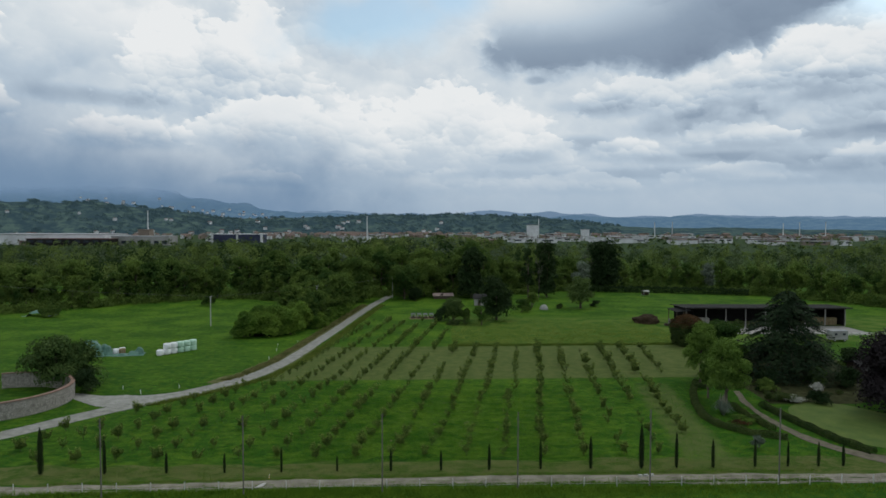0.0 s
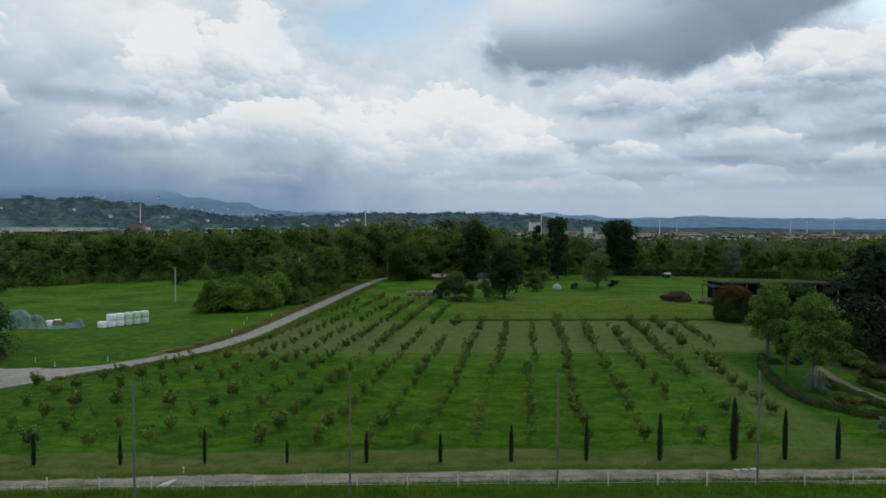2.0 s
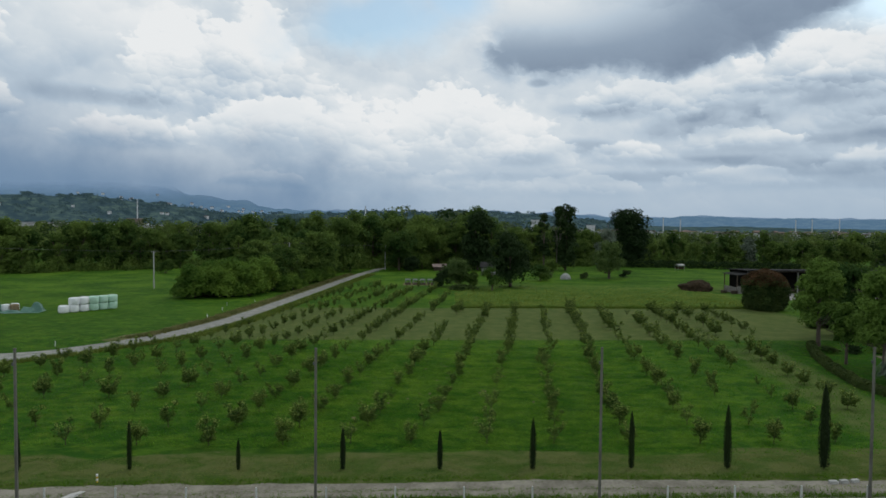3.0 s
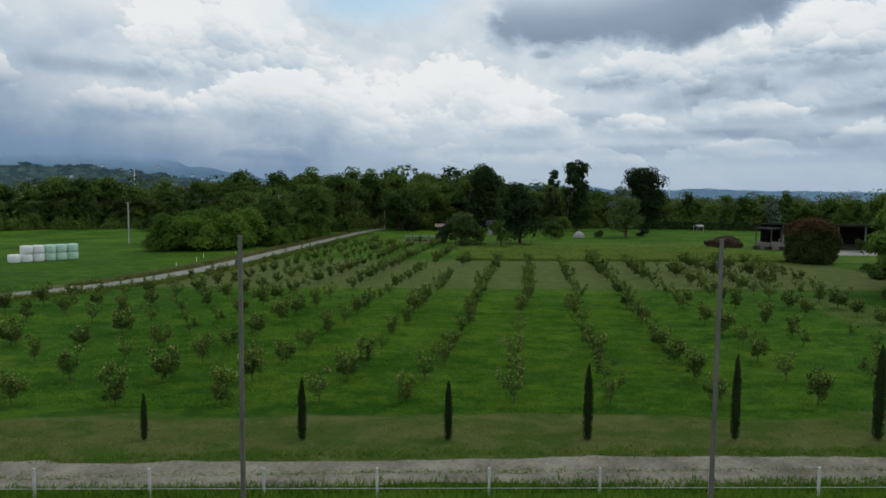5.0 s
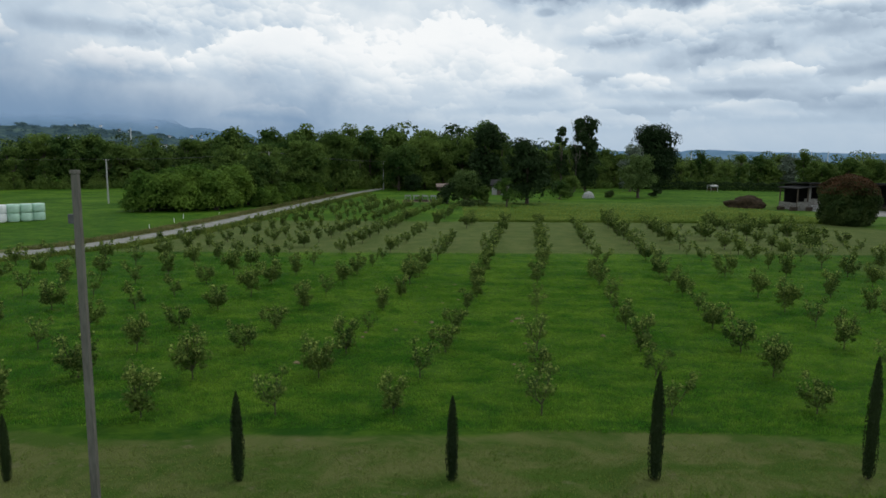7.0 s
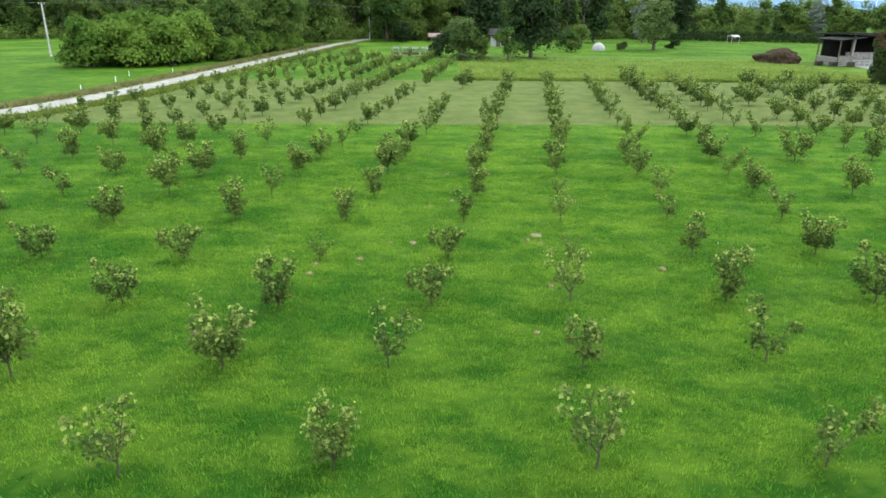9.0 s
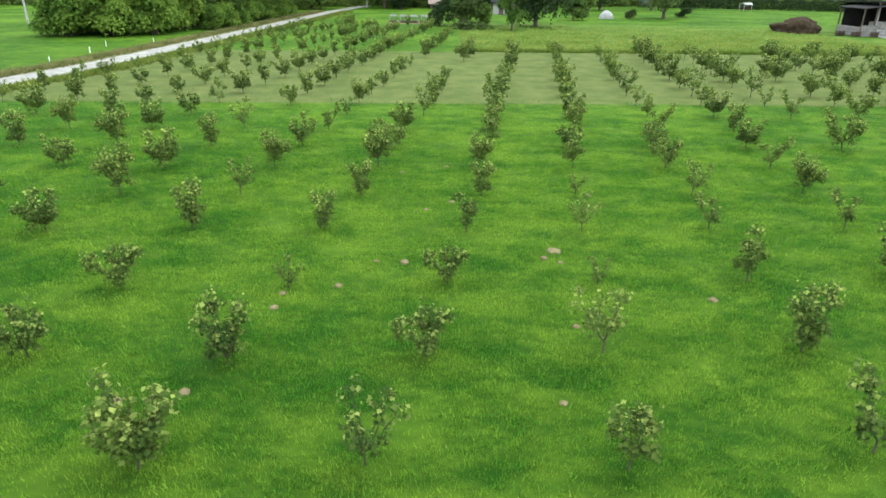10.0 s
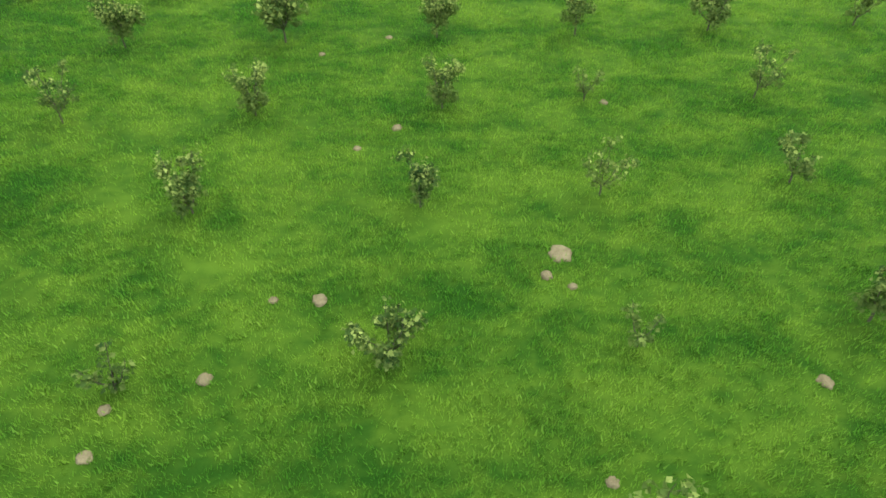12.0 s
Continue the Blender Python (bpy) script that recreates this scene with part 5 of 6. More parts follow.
dead_tree(65.3, 290, 18, 9, "thin bare dead tree in the wood edge")


# ---- poles and wires along the lane ----
LINE_POLES = [(-150, 214, 9.0), (-67.2, 186.3, 8.6), (-39.2, 200, 10.5), (-20.3, 256, 8.6)]
for x, y, tall in LINE_POLES:
    utility_pole(x, y, tall, 0.24, "slim pale utility pole carrying wires", True)
for (x0, y0, t0), (x1, y1, t1) in zip(LINE_POLES, LINE_POLES[1:]):
    for s in (-0.45, 0.45):
        ts = np.linspace(0, 1, 14)
        line = np.stack((x0 + s + (x1 - x0) * ts, y0 + (y1 - y0) * ts, t0 + (t1 - t0) * ts - 0.5 * 4 * ts * (1 - ts)), axis=1)
        thing("overhead_wire", "thin sagging overhead wire between the poles", "wire", "overhead wires", data=mesh_from("overhead_wire", *tube_arrays(line, np.full(14, 0.016), 4), WIRE))

stake = bmesh.new()
box(stake, (0.07, 0.07, 0.7), (0, 0, 0.33), bevel=0.012)
STAKE = bpy.data.meshes.new("marker_stake")
stake.to_mesh(STAKE)
stake.free()
STAKE.materials.append(WHITE)
for x, y in ((-38.0, 140.1), (-40.1, 155.8), (-52.6, 111.4), (-47.4, 115.2), (-38.6, 149), (-36.2, 160), (-57, 114.2)):
    thing("marker_stake", "short white marker stake in the field edge", "stake", "stakes along the lane", at=(x, y, 0), turn=17 * x, data=STAKE)


heap = mound("rubble_heap", (-20.6, 71.9, 0.02), 1.0, 0.12, LIME, "spill of pale rubble on the dirt track", "rubble", 12)
heap.scale, heap.rotation_euler = (0.6, 1.7, 1.0), (0, 0, radians(-28))
mark = thing("marker_post", "yellow and white striped marker post by the track", "marker post", at=(-20.2, 73.9, 0))
for k in range(4):
    part("band", box(bmesh.new(), (0.09, 0.09, 0.13), (0, 0, 0.065 + 0.13 * k), bevel=0.01), YELLOW if k % 2 == 0 else WHITE, mark)
for k in range(3):
    block = thing("concrete_block", "pale concrete block lying beside the track", "block", "blocks beside the track", at=(23.1 + 0.7 * k, 74.9 + 0.1 * k, 0), turn=8 * k)
    part("block", box(bmesh.new(), (0.5, 0.25, 0.22), (0, 0, 0.11), bevel=0.03), LIME, block)


# ---- wrapped bales and covered heaps in the west field ----
def bale_mesh(name, mat, seed):
    rng = np.random.default_rng(seed)
    shape = [(0.0, 0.0), (0.70, 0.0), (0.78, 0.05), (0.82, 0.16), (0.83, 0.6), (0.82, 1.04), (0.77, 1.16), (0.68, 1.20), (0.0, 1.22)]
    sides, verts, faces = 22, [], []
    for r, z in shape:
        for k in range(sides):
            a = 2 * math.pi * k / sides
            q = r * (1 + 0.018 * math.sin(5 * a + seed) + rng.normal(0, 0.006))
            verts.append((q * math.cos(a), q * math.sin(a), z + rng.normal(0, 0.008) * (r > 0 and z > 0)))
    for i in range(len(shape) - 1):
        for k in range(sides):
            faces.append((i * sides + k, i * sides + (k + 1) % sides, (i + 1) * sides + (k + 1) % sides, (i + 1) * sides + k))
    return mesh_from(name, verts, faces, mat, True)


WHITE_BALE, GREEN_BALE = bale_mesh("wrapped_bale", WRAP_WHITE, 1), bale_mesh("wrapped_bale", WRAP_GREEN, 2)
for k in range(6):
    x, y = -63.6 + 0.98 * k, 144.6 + 1.26 * k
    for level in range(1 if k == 0 else 2):
        white = k < 3
        thing("wrapped_bale", "round bale in %s plastic wrap, stacked in the field" % ("white" if white else "pale mint green"), "hay bale", "wrapped bales in the field",
              at=(x + 0.04 * level, y - 0.03 * level, 1.215 * level), turn=50 * k + 20 * level, data=WHITE_BALE if white else GREEN_BALE)


def tarp_sheet(name, label, at, long, wide, humps, mat, turn=0.0, seed=1):
    """A crumpled sheet draped over what lies beneath."""
    nx, ny = 46, 26
    verts, faces = [], []
    for j in range(ny):
        for i in range(nx):
            x, y = (i / (nx - 1) - 0.5) * long, (j / (ny - 1) - 0.5) * wide
            z = 0.05
            for hx, hy, r, h in humps:
                far = max(abs(x - hx + 0.25 * (y - hy)), abs(y - hy) * 1.2) + 0.25 * noise.noise((x * 0.8, y * 0.8, seed + 9.0))
                z = max(z, h * (1 - min(1.0, max(0.0, far) / r) ** 2.6) * (1 + 0.22 * noise.noise((x * 1.1, y * 1.1, seed))))
            z += 0.13 * abs(noise.fractal((x * 0.9 + seed, y * 0.9, seed), 1.0, 2.0, 4)) * (0.5 + z)
            wave = 0.25 * noise.noise((x * 0.6, y * 0.6, seed + 4.0))
            verts.append((x + wave, y + wave * 0.8, z))
    for j in range(ny - 1):
        for i in range(nx - 1):
            faces.append((j * nx + i, j * nx + i + 1, (j + 1) * nx + i + 1, (j + 1) * nx + i))
    thing(name, label, "tarpaulin", at=at, turn=turn, data=mesh_from(name, verts, faces, mat, True))


tarp_sheet("tarpaulin", "green tarpaulin draped over a heap in the field", (-78.0, 144.6, 0), 9.0, 5.0, [(-1.0, 0.2, 2.6, 3.0), (1.8, 0.4, 1.6, 2.2)], TARP, 10, 1)
tarp_sheet("tarpaulin", "crumpled green tarpaulin lying flat beside a small heap", (-70.8, 144.8, 0), 6.5, 3.6, [(2.1, 0.5, 1.0, 1.5), (0.9, 0.2, 1.2, 0.8), (-1.6, 0.0, 1.2, 0.4)], TARP, 14, 3)
for k, (x, y) in enumerate(((-74.3, 146.0), (-73.0, 146.4), (-73.6, 147.4))):
    ob = thing("hay_bale", "weathered uncovered round bale beside the tarpaulin", "hay bale", "old bales by the tarpaulin", at=(x, y, 0), turn=40 * k, data=bale_mesh("hay_bale", STRAW if k == 1 else WRAP_WHITE, 5 + k))
    ob.scale = (0.8, 0.8, 0.95)
tarp_sheet("tarpaulin", "pale teal sheet over a low heap in the far field", (-129, 206, 0), 9, 4, [(0, 0, 3.5, 1.6)], TARP, 0, 7)


# ---- curved stone wall ----
def stone_wall():
    cx, cy, r, tall, thick = -73.7, 104.8, 11.7, 2.6, 0.5
    ob = thing("stone_wall", "curved rubble stone garden wall with brick coping", "stone wall", at=(cx, cy, 0))
    a0, a1, steps = radians(-125), radians(118), 90

    def ring(r0, r1, z0, z1):
        verts, faces = [], []
        for k in range(steps + 1):
            a = a0 + (a1 - a0) * k / steps
            for q, z in ((r0, z0), (r1, z0), (r1, z1), (r0, z1)):
                verts.append((q * math.cos(a), q * math.sin(a), z))
        for k in range(steps):
            for e in range(4):
                faces.append((4 * k + e, 4 * k + (e + 1) % 4, 4 * k + 4 + (e + 1) % 4, 4 * k + 4 + e))
        faces += [(3, 2, 1, 0), (4 * steps, 4 * steps + 1, 4 * steps + 2, 4 * steps + 3)]
        return verts, faces

    child("wall_core", mesh_from("wall_core", *ring(r - thick, r, -0.1, tall), MORTAR), ob)
    child("coping", mesh_from("coping", *ring(r - thick - 0.08, r + 0.08, tall, tall + 0.14), COPING), ob, "red-brown brick coping")
    rng = np.random.default_rng(77)
    pieces = []
    for face, sign in ((r, 1), (r - thick, -1)):
        z = 0.08
        while z < tall - 0.1:
            h = rng.uniform(0.16, 0.32)
            a = a0 + 0.01
            while a < a1 - 0.03:
                w = rng.uniform(0.22, 0.62)
                da = w / face
                if z + h < tall:
                    out = rng.uniform(0.01, 0.05)
                    v = []
                    for q in (face - sign * 0.05, face + sign * out):
                        inset = 0.0 if q == face - sign * 0.05 else 0.03
                        for aa, zz in ((a + inset / face, z + inset), (a + da - inset / face - 0.002, z + inset), (a + da - inset / face - 0.002, z + h - inset - 0.02), (a + inset / face, z + h - inset - 0.02)):
                            v.append((q * math.cos(aa), q * math.sin(aa), zz + rng.normal(0, 0.012)))
                    f = [(4, 5, 6, 7), (0, 1, 5, 4), (1, 2, 6, 5), (2, 3, 7, 6), (3, 0, 4, 7)]
                    if sign < 0:
                        f = [q[::-1] for q in f]
                    pieces.append((np.array(v), np.array(f)))
                a += da
            z += h
    tagged(child("stones", mesh_from("stones", *merge(pieces), STONE), ob), kind="stuff")


stone_wall()

# ---- barn, yard and what stands round it ----
def barn():
    x0, x1, y0, y1 = 70.4, 117.0, 188.5, 198.0
    ob = thing("barn", "long low open-fronted barn with dark interior", "barn", at=(0, 0, 0))
    bm = bmesh.new()
    bmesh.ops.create_grid(bm, x_segments=50, y_segments=1, size=1.0)
    for v in bm.verts:
        v.co = Vector((x0 - 1.2 + (v.co.x + 1) / 2 * (x1 - x0 + 2.4), y0 - 1.4 + (v.co.y + 1) / 2 * (y1 - y0 + 2.2), 5.35 - 0.45 * (v.co.y + 1) / 2 + 0.04 * math.sin(v.co.x * 80)))
    made = bmesh.ops.extrude_face_region(bm, geom=bm.faces[:])
    bmesh.ops.translate(bm, verts=[e for e in made["geom"] if isinstance(e, bmesh.types.BMVert)], vec=(0, 0, 0.16))
    bmesh.ops.recalc_face_normals(bm, faces=bm.faces[:])
    part("roof", bm, SHEET, ob, "grey corrugated sheet roof")
    part("fascia", box(bmesh.new(), (x1 - x0 + 2.4, 0.06, 0.22), ((x0 + x1) / 2, y0 - 1.44, 5.34)), SHEET, ob)
    # these walls are coloured near-black to paint in the shade under the roof
    part("back_wall", box(bmesh.new(), (x1 - x0, 0.2, 4.85), ((x0 + x1) / 2, y1, 2.42)), DARK, ob)
    part("side_wall", box(bmesh.new(), (0.2, y1 - y0 - 0.3, 4.85), (x1, (y0 + y1) / 2, 2.42)), DARK, ob)
    part("side_wall", box(bmesh.new(), (0.2, y1 - y0 - 0.3, 4.85), (x0 + 6.0, (y0 + y1) / 2, 2.42)), DARK, ob)
    for k in range(9):
        x = x0 + 0.2 + (x1 - x0 - 0.4) * k / 8
        part("post", box(bmesh.new(), (0.28, 0.28, 5.2), (x, y0, 2.6), bevel=0.02), CONCRETE, ob)
    part("beam", box(bmesh.new(), (x1 - x0, 0.2, 0.3), ((x0 + x1) / 2, y0 - 0.25, 5.1)), TIMBER, ob)
    for k in range(14):
        part("rail", box(bmesh.new(), (x1 - x0 - 16, 0.05, 0.12), ((x0 + x1) / 2 - 3, y0 + 0.25, 0.35 + 0.33 * k)), TIMBER, ob) if k < 3 else None
    # straw bales kept dry at both ends
    big = bmesh.new()
    box(big, (2.3, 1.6, 1.1), (0, 0, 0.55), bevel=0.09)
    me = bpy.data.meshes.new("straw_bale")
    big.to_mesh(me)
    big.free()
    me.materials.append(STRAW)
    grey = me.copy()
    grey.materials[0] = OLD_STRAW
    for k in range(12):
        left = k < 6
        x = (x0 + 1.3 + 2.35 * (k % 3)) if left else (x1 - 7.5 + 2.4 * (k % 3))
        level = (k // 3) % 2
        thing("straw_bale", "weathered grey straw bale stacked in the open barn" if left else "square straw bale stacked in the open barn", "straw bale", "straw bales in the barn",
              at=(x, y0 + (1.1 if left else 2.4), 1.11 * level), turn=2 * math.sin(k), data=grey if left else me)
    gate = thing("yard_gate", "pale slotted feed barrier in front of the bales", "feed barrier", at=(x0 + 3.4, y0 - 0.35, 0))
    for z in (0.12, 0.5, 0.9):
        part("rail", box(bmesh.new(), (7.4, 0.06, 0.16), (0, 0, z), bevel=0.01), POST, gate)
    for k in range(9):
        part("upright", box(bmesh.new(), (0.14, 0.07, 1.0), (-3.6 + 0.9 * k, 0.05, 0.5), bevel=0.01), POST, gate)


def lean_to():
    ob = thing("lean_to", "open cattle pen under a sagging lean-to roof", "lean-to", at=(69.0, 190, 0))
    bm = bmesh.new()
    box(bm, (4.2, 8.0, 0.12), (0, 0, 4.55), bevel=0.02)
    for v in bm.verts:
        v.co.z += 0.12 * v.co.x
    part("roof", bm, SHEET, ob)
    for x, y in ((-1.8, -3.4), (-1.8, 3.4), (0.2, -3.4)):
        part("post", box(bmesh.new(), (0.2, 0.2, 4.5 + 0.12 * x), (x, y, 2.25 + 0.06 * x), bevel=0.02), TIMBER, ob)
    for k in range(6):
        part("board", box(bmesh.new(), (2.6, 0.05, 0.26), (-0.55, -3.5, 0.2 + 0.29 * k), bevel=0.008), GREY_BOARD, ob)
    for k in range(5):
        part("board", box(bmesh.new(), (0.05, 6.6, 0.26), (-1.92, 0, 0.2 + 0.29 * k), bevel=0.008), GREY_BOARD, ob)


barn()
lean_to()
bm = bmesh.new()
box(bm, (46, 14, 0.1), (93, 181.5, -0.02))
yard = part("pavement", bm, CONCRETE, None)
tagged(yard, "pale concrete farmyard in front of the barn", "concrete yard", kind="structure")
mound("dung_hill", (60.8, 194.6, 0), 8.0, 2.3, MUCK, "dark brown manure heap beside the barn", "manure heap", 3)


def pallets(x, y):
    ob = thing("pallet_stack", "stack of grey wooden pallets beside the barn", "pallets", "pallets by the barn", at=(x, y, 0), turn=11 * x)
    for k in range(5):
        for j in range(5):
            part("slat", box(bmesh.new(), (1.2, 0.14, 0.025), (0, -0.4 + 0.2 * j, 0.14 + 0.15 * k)), TIMBER, ob)
        for j in (-0.5, 0, 0.5):
            part("bearer", box(bmesh.new(), (0.1, 0.95, 0.1), (j, 0, 0.07 + 0.15 * k)), TIMBER, ob)


for x, y in ((64.8, 188.0), (66.6, 186.6), (69.5, 186.4)):
    pallets(x, y)


def trailer():
    ob = thing("trailer", "white site trailer with small dark windows", "trailer", at=(99.8, 164, 0.0), turn=4)
    part("body", box(bmesh.new(), (4.2, 2.3, 2.2), (0, 0, 1.6), bevel=0.12), WALL_PALE, ob)
    part("roof", box(bmesh.new(), (4.3, 2.4, 0.1), (0, 0, 2.74), bevel=0.03), ROOF_PALE, ob)
    for x in (-1.1, 1.1):
        part("window", box(bmesh.new(), (0.7, 0.06, 0.5), (x, -1.16, 1.9), bevel=0.01), GLASS_DARK, ob)
    for x in (-1.3, 1.3):
        for y in (-1.0, 1.0):
            wheel = part("wheel", rod(bmesh.new(), (x, y - 0.1, 0.32), (x, y + 0.1, 0.32), 0.32, sides=18), DARK, ob)
            part("rim", rod(bmesh.new(), (x, y - 0.115, 0.32), (x, y + 0.115, 0.32), 0.18, sides=14), STEEL, wheel)


trailer()


def yard_fence():
    ob = thing("yard_fence", "low pale rail fence at the edge of the farmyard", "fence")
    for k in range(12):
        part("post", box(bmesh.new(), (0.12, 0.12, 1.2), (101 + 2.2 * k, 170 + 0.15 * k, 0.6), bevel=0.01), CONCRETE, ob)
    for z in (0.5, 0.95):
        part("rail", rod(bmesh.new(), (101, 170, z), (125.2, 171.65, z), 0.05), STEEL, ob)


yard_fence()


def tank():
    ob = thing("water_tank", "white rounded tank lying among the bushes", "tank", at=(34.6, 224, 0))
    bm = bmesh.new()
    bmesh.ops.create_uvsphere(bm, u_segments=24, v_segments=14, radius=1.0)
    for v in bm.verts:
        v.co = Vector((v.co.x * 1.55, v.co.y * 1.3, max(-0.05, v.co.z) * 1.75 * (1 - 0.06 * abs(v.co.x))))
    part("shell", bm, POST, ob, smooth=True)
    for k in range(5):
        x = -1.1 + 0.55 * k
        ts = np.linspace(0.02, math.pi - 0.02, 15)
        q = math.sqrt(1 - (x / 1.55) ** 2)
        line = np.stack((np.full(15, x), np.cos(ts) * 1.32 * q, np.sin(ts) * 1.77 * q * (1 - 0.06 * abs(x))), axis=1)
        child("seam", mesh_from("seam", *tube_arrays(line, np.full(15, 0.035), 5), ROOF_PALE, True), ob)


tank()


def feeder():
    ob = thing("hay_feeder", "cattle hay feeder with curved white roof in the meadow", "hay feeder", at=(83.2, 268, 0), turn=10)
    n, verts, faces = 9, [], []
    for k in range(n):
        a = math.pi * k / (n - 1)
        for x in (-1.3, 1.3):
            verts += [(x, math.cos(a) * 1.2, 1.7 + math.sin(a) * 0.55), (x, math.cos(a) * 1.16, 1.67 + math.sin(a) * 0.52)]
    for k in range(n - 1):
        b = 4 * k
        faces += [(b, b + 2, b + 6, b + 4), (b + 1, b + 5, b + 7, b + 3), (b, b + 4, b + 5, b + 1), (b + 2, b + 3, b + 7, b + 6)]
    child("roof", mesh_from("roof", verts, faces, POST, True), ob)
    for x in (-1.15, 1.15):
        for y in (-1.05, 1.05):
            part("leg", rod(bmesh.new(), (x, y, 0), (x, y, 1.75), 0.05), STEEL, ob)
    part("rack", box(bmesh.new(), (2.2, 2.0, 0.8), (0, 0, 0.8), bevel=0.05), MUCK, ob)


feeder()


def gabled(name, label, category, x, y, wide, deep, eave, rise, wall_mat, roof_mat, turn=0.0, windows=0, group="", floors=1, door=True):
    """A small building: walls, two-pitched roof with overhang, windows and door."""
    ob = thing(name, label, category, group, at=(x, y, 0), turn=turn)
    bm = bmesh.new()
    pts = [(-deep / 2, -1.0), (deep / 2, -1.0), (deep / 2, eave), (0, eave + rise), (-deep / 2, eave)]
    a = [bm.verts.new((-wide / 2, p, z)) for p, z in pts]
    b = [bm.verts.new((wide / 2, p, z)) for p, z in pts]
    bm.faces.new(a)
    bm.faces.new(b[::-1])
    for k in range(5):
        bm.faces.new((a[k], b[k], b[(k + 1) % 5], a[(k + 1) % 5]))
    bmesh.ops.recalc_face_normals(bm, faces=bm.faces[:])
    part("wall", bm, wall_mat, ob)
    bm = bmesh.new()
    slope = math.degrees(math.atan2(rise, deep / 2))
    run = math.hypot(rise, deep / 2) + 0.6
    for s in (-1, 1):
        box(bm, (wide + 1.0, run, 0.18), (0, s * (deep / 4 + 0.18), eave + rise / 2 + 0.06), tilt=-s * slope)
    part("roof", bm, roof_mat, ob)
    if door:
        leaf = part("door", box(bmesh.new(), (1.0, 0.12, 2.1), (-wide * 0.08, -deep / 2 - 0.02, 1.05)), TIMBER, ob)
        if not group:
            part("handle", rod(bmesh.new(), (-wide * 0.08 + 0.38, -deep / 2 - 0.16, 1.0), (-wide * 0.08 + 0.38, -deep / 2 - 0.08, 1.0), 0.03), STEEL, leaf)
    for f in range(floors):
        for k in range(windows):
            mid = -wide * 0.36 + k * wide * 0.72 / max(1, windows - 1)
            pane = part("window", box(bmesh.new(), (1.1, 0.12, 1.3), (mid, -deep / 2 - 0.02, 1.7 + 2.9 * f)), GLASS_DARK, ob)
            if not group:
                part("sill", box(bmesh.new(), (1.3, 0.2, 0.08), (mid, -deep / 2 - 0.08, 1.02 + 2.9 * f), bevel=0.01), CONCRETE, pane)
    return ob


gabled("hut", "small brown hut with tiled roof under the trees", "hut", -0.4, 257, 7.2, 4, 1.2, 0.7, TIMBER, ROOF_HUT, 5)
gabled("shed", "small grey shed half hidden by trees", "shed", 13.5, 236, 4.5, 4, 2.6, 1.2, WALL_PALE, SHEET, -10)
gabled("garden_house", "low dark garden house with grey-brown roof", "house", 84, 124, 9, 7, 2.2, 1.0, TIMBER, SHEET, -8, 3)


NETTING = plain("grey_netting", (0.07, 0.09, 0.075), (0.14, 0.165, 0.145), 2.0, 0.9)


def cold_frame(x, y, turn):
    ob = thing("cold_frame", "low vegetable frame with pale netting", "cold frame", "vegetable frames", at=(x, y, 0), turn=turn)
    part("base", box(bmesh.new(), (1.3, 3.0, 0.35), (0, 0, 0.17), bevel=0.02), TIMBER, ob)
    for k in range(4):
        part("hoop", rod(bmesh.new(), (-0.6, -1.3 + 0.86 * k, 0.3), (-0.6, -1.3 + 0.86 * k, 1.2), 0.025), STEEL, ob)
        part("hoop", rod(bmesh.new(), (0.6, -1.3 + 0.86 * k, 0.3), (0.6, -1.3 + 0.86 * k, 1.2), 0.025), STEEL, ob)
    part("net", box(bmesh.new(), (1.3, 2.9, 0.03), (0, 0, 1.2), tilt=4), NETTING, ob)


for k in range(4):
    cold_frame(-9.6 + 1.9 * k, 203.5 + 0.3 * math.sin(3 * k), 6)
tarp_sheet("tarpaulin", "turquoise netting heaped beside the vegetable frames", (-1.8, 203.5, 0), 2.6, 1.8, [(0, 0, 1.1, 1.0)], TARP, 0, 9)


bm = bmesh.new()
box(bm, (9.5, 6.5, 0.06), (-6.0, 203.6, 0.0), turn=3, bevel=0.02)
tagged(part("vegetable_bed", bm, SOIL, None), "bare soil vegetable plot beside the orchard", "vegetable bed", kind="structure")


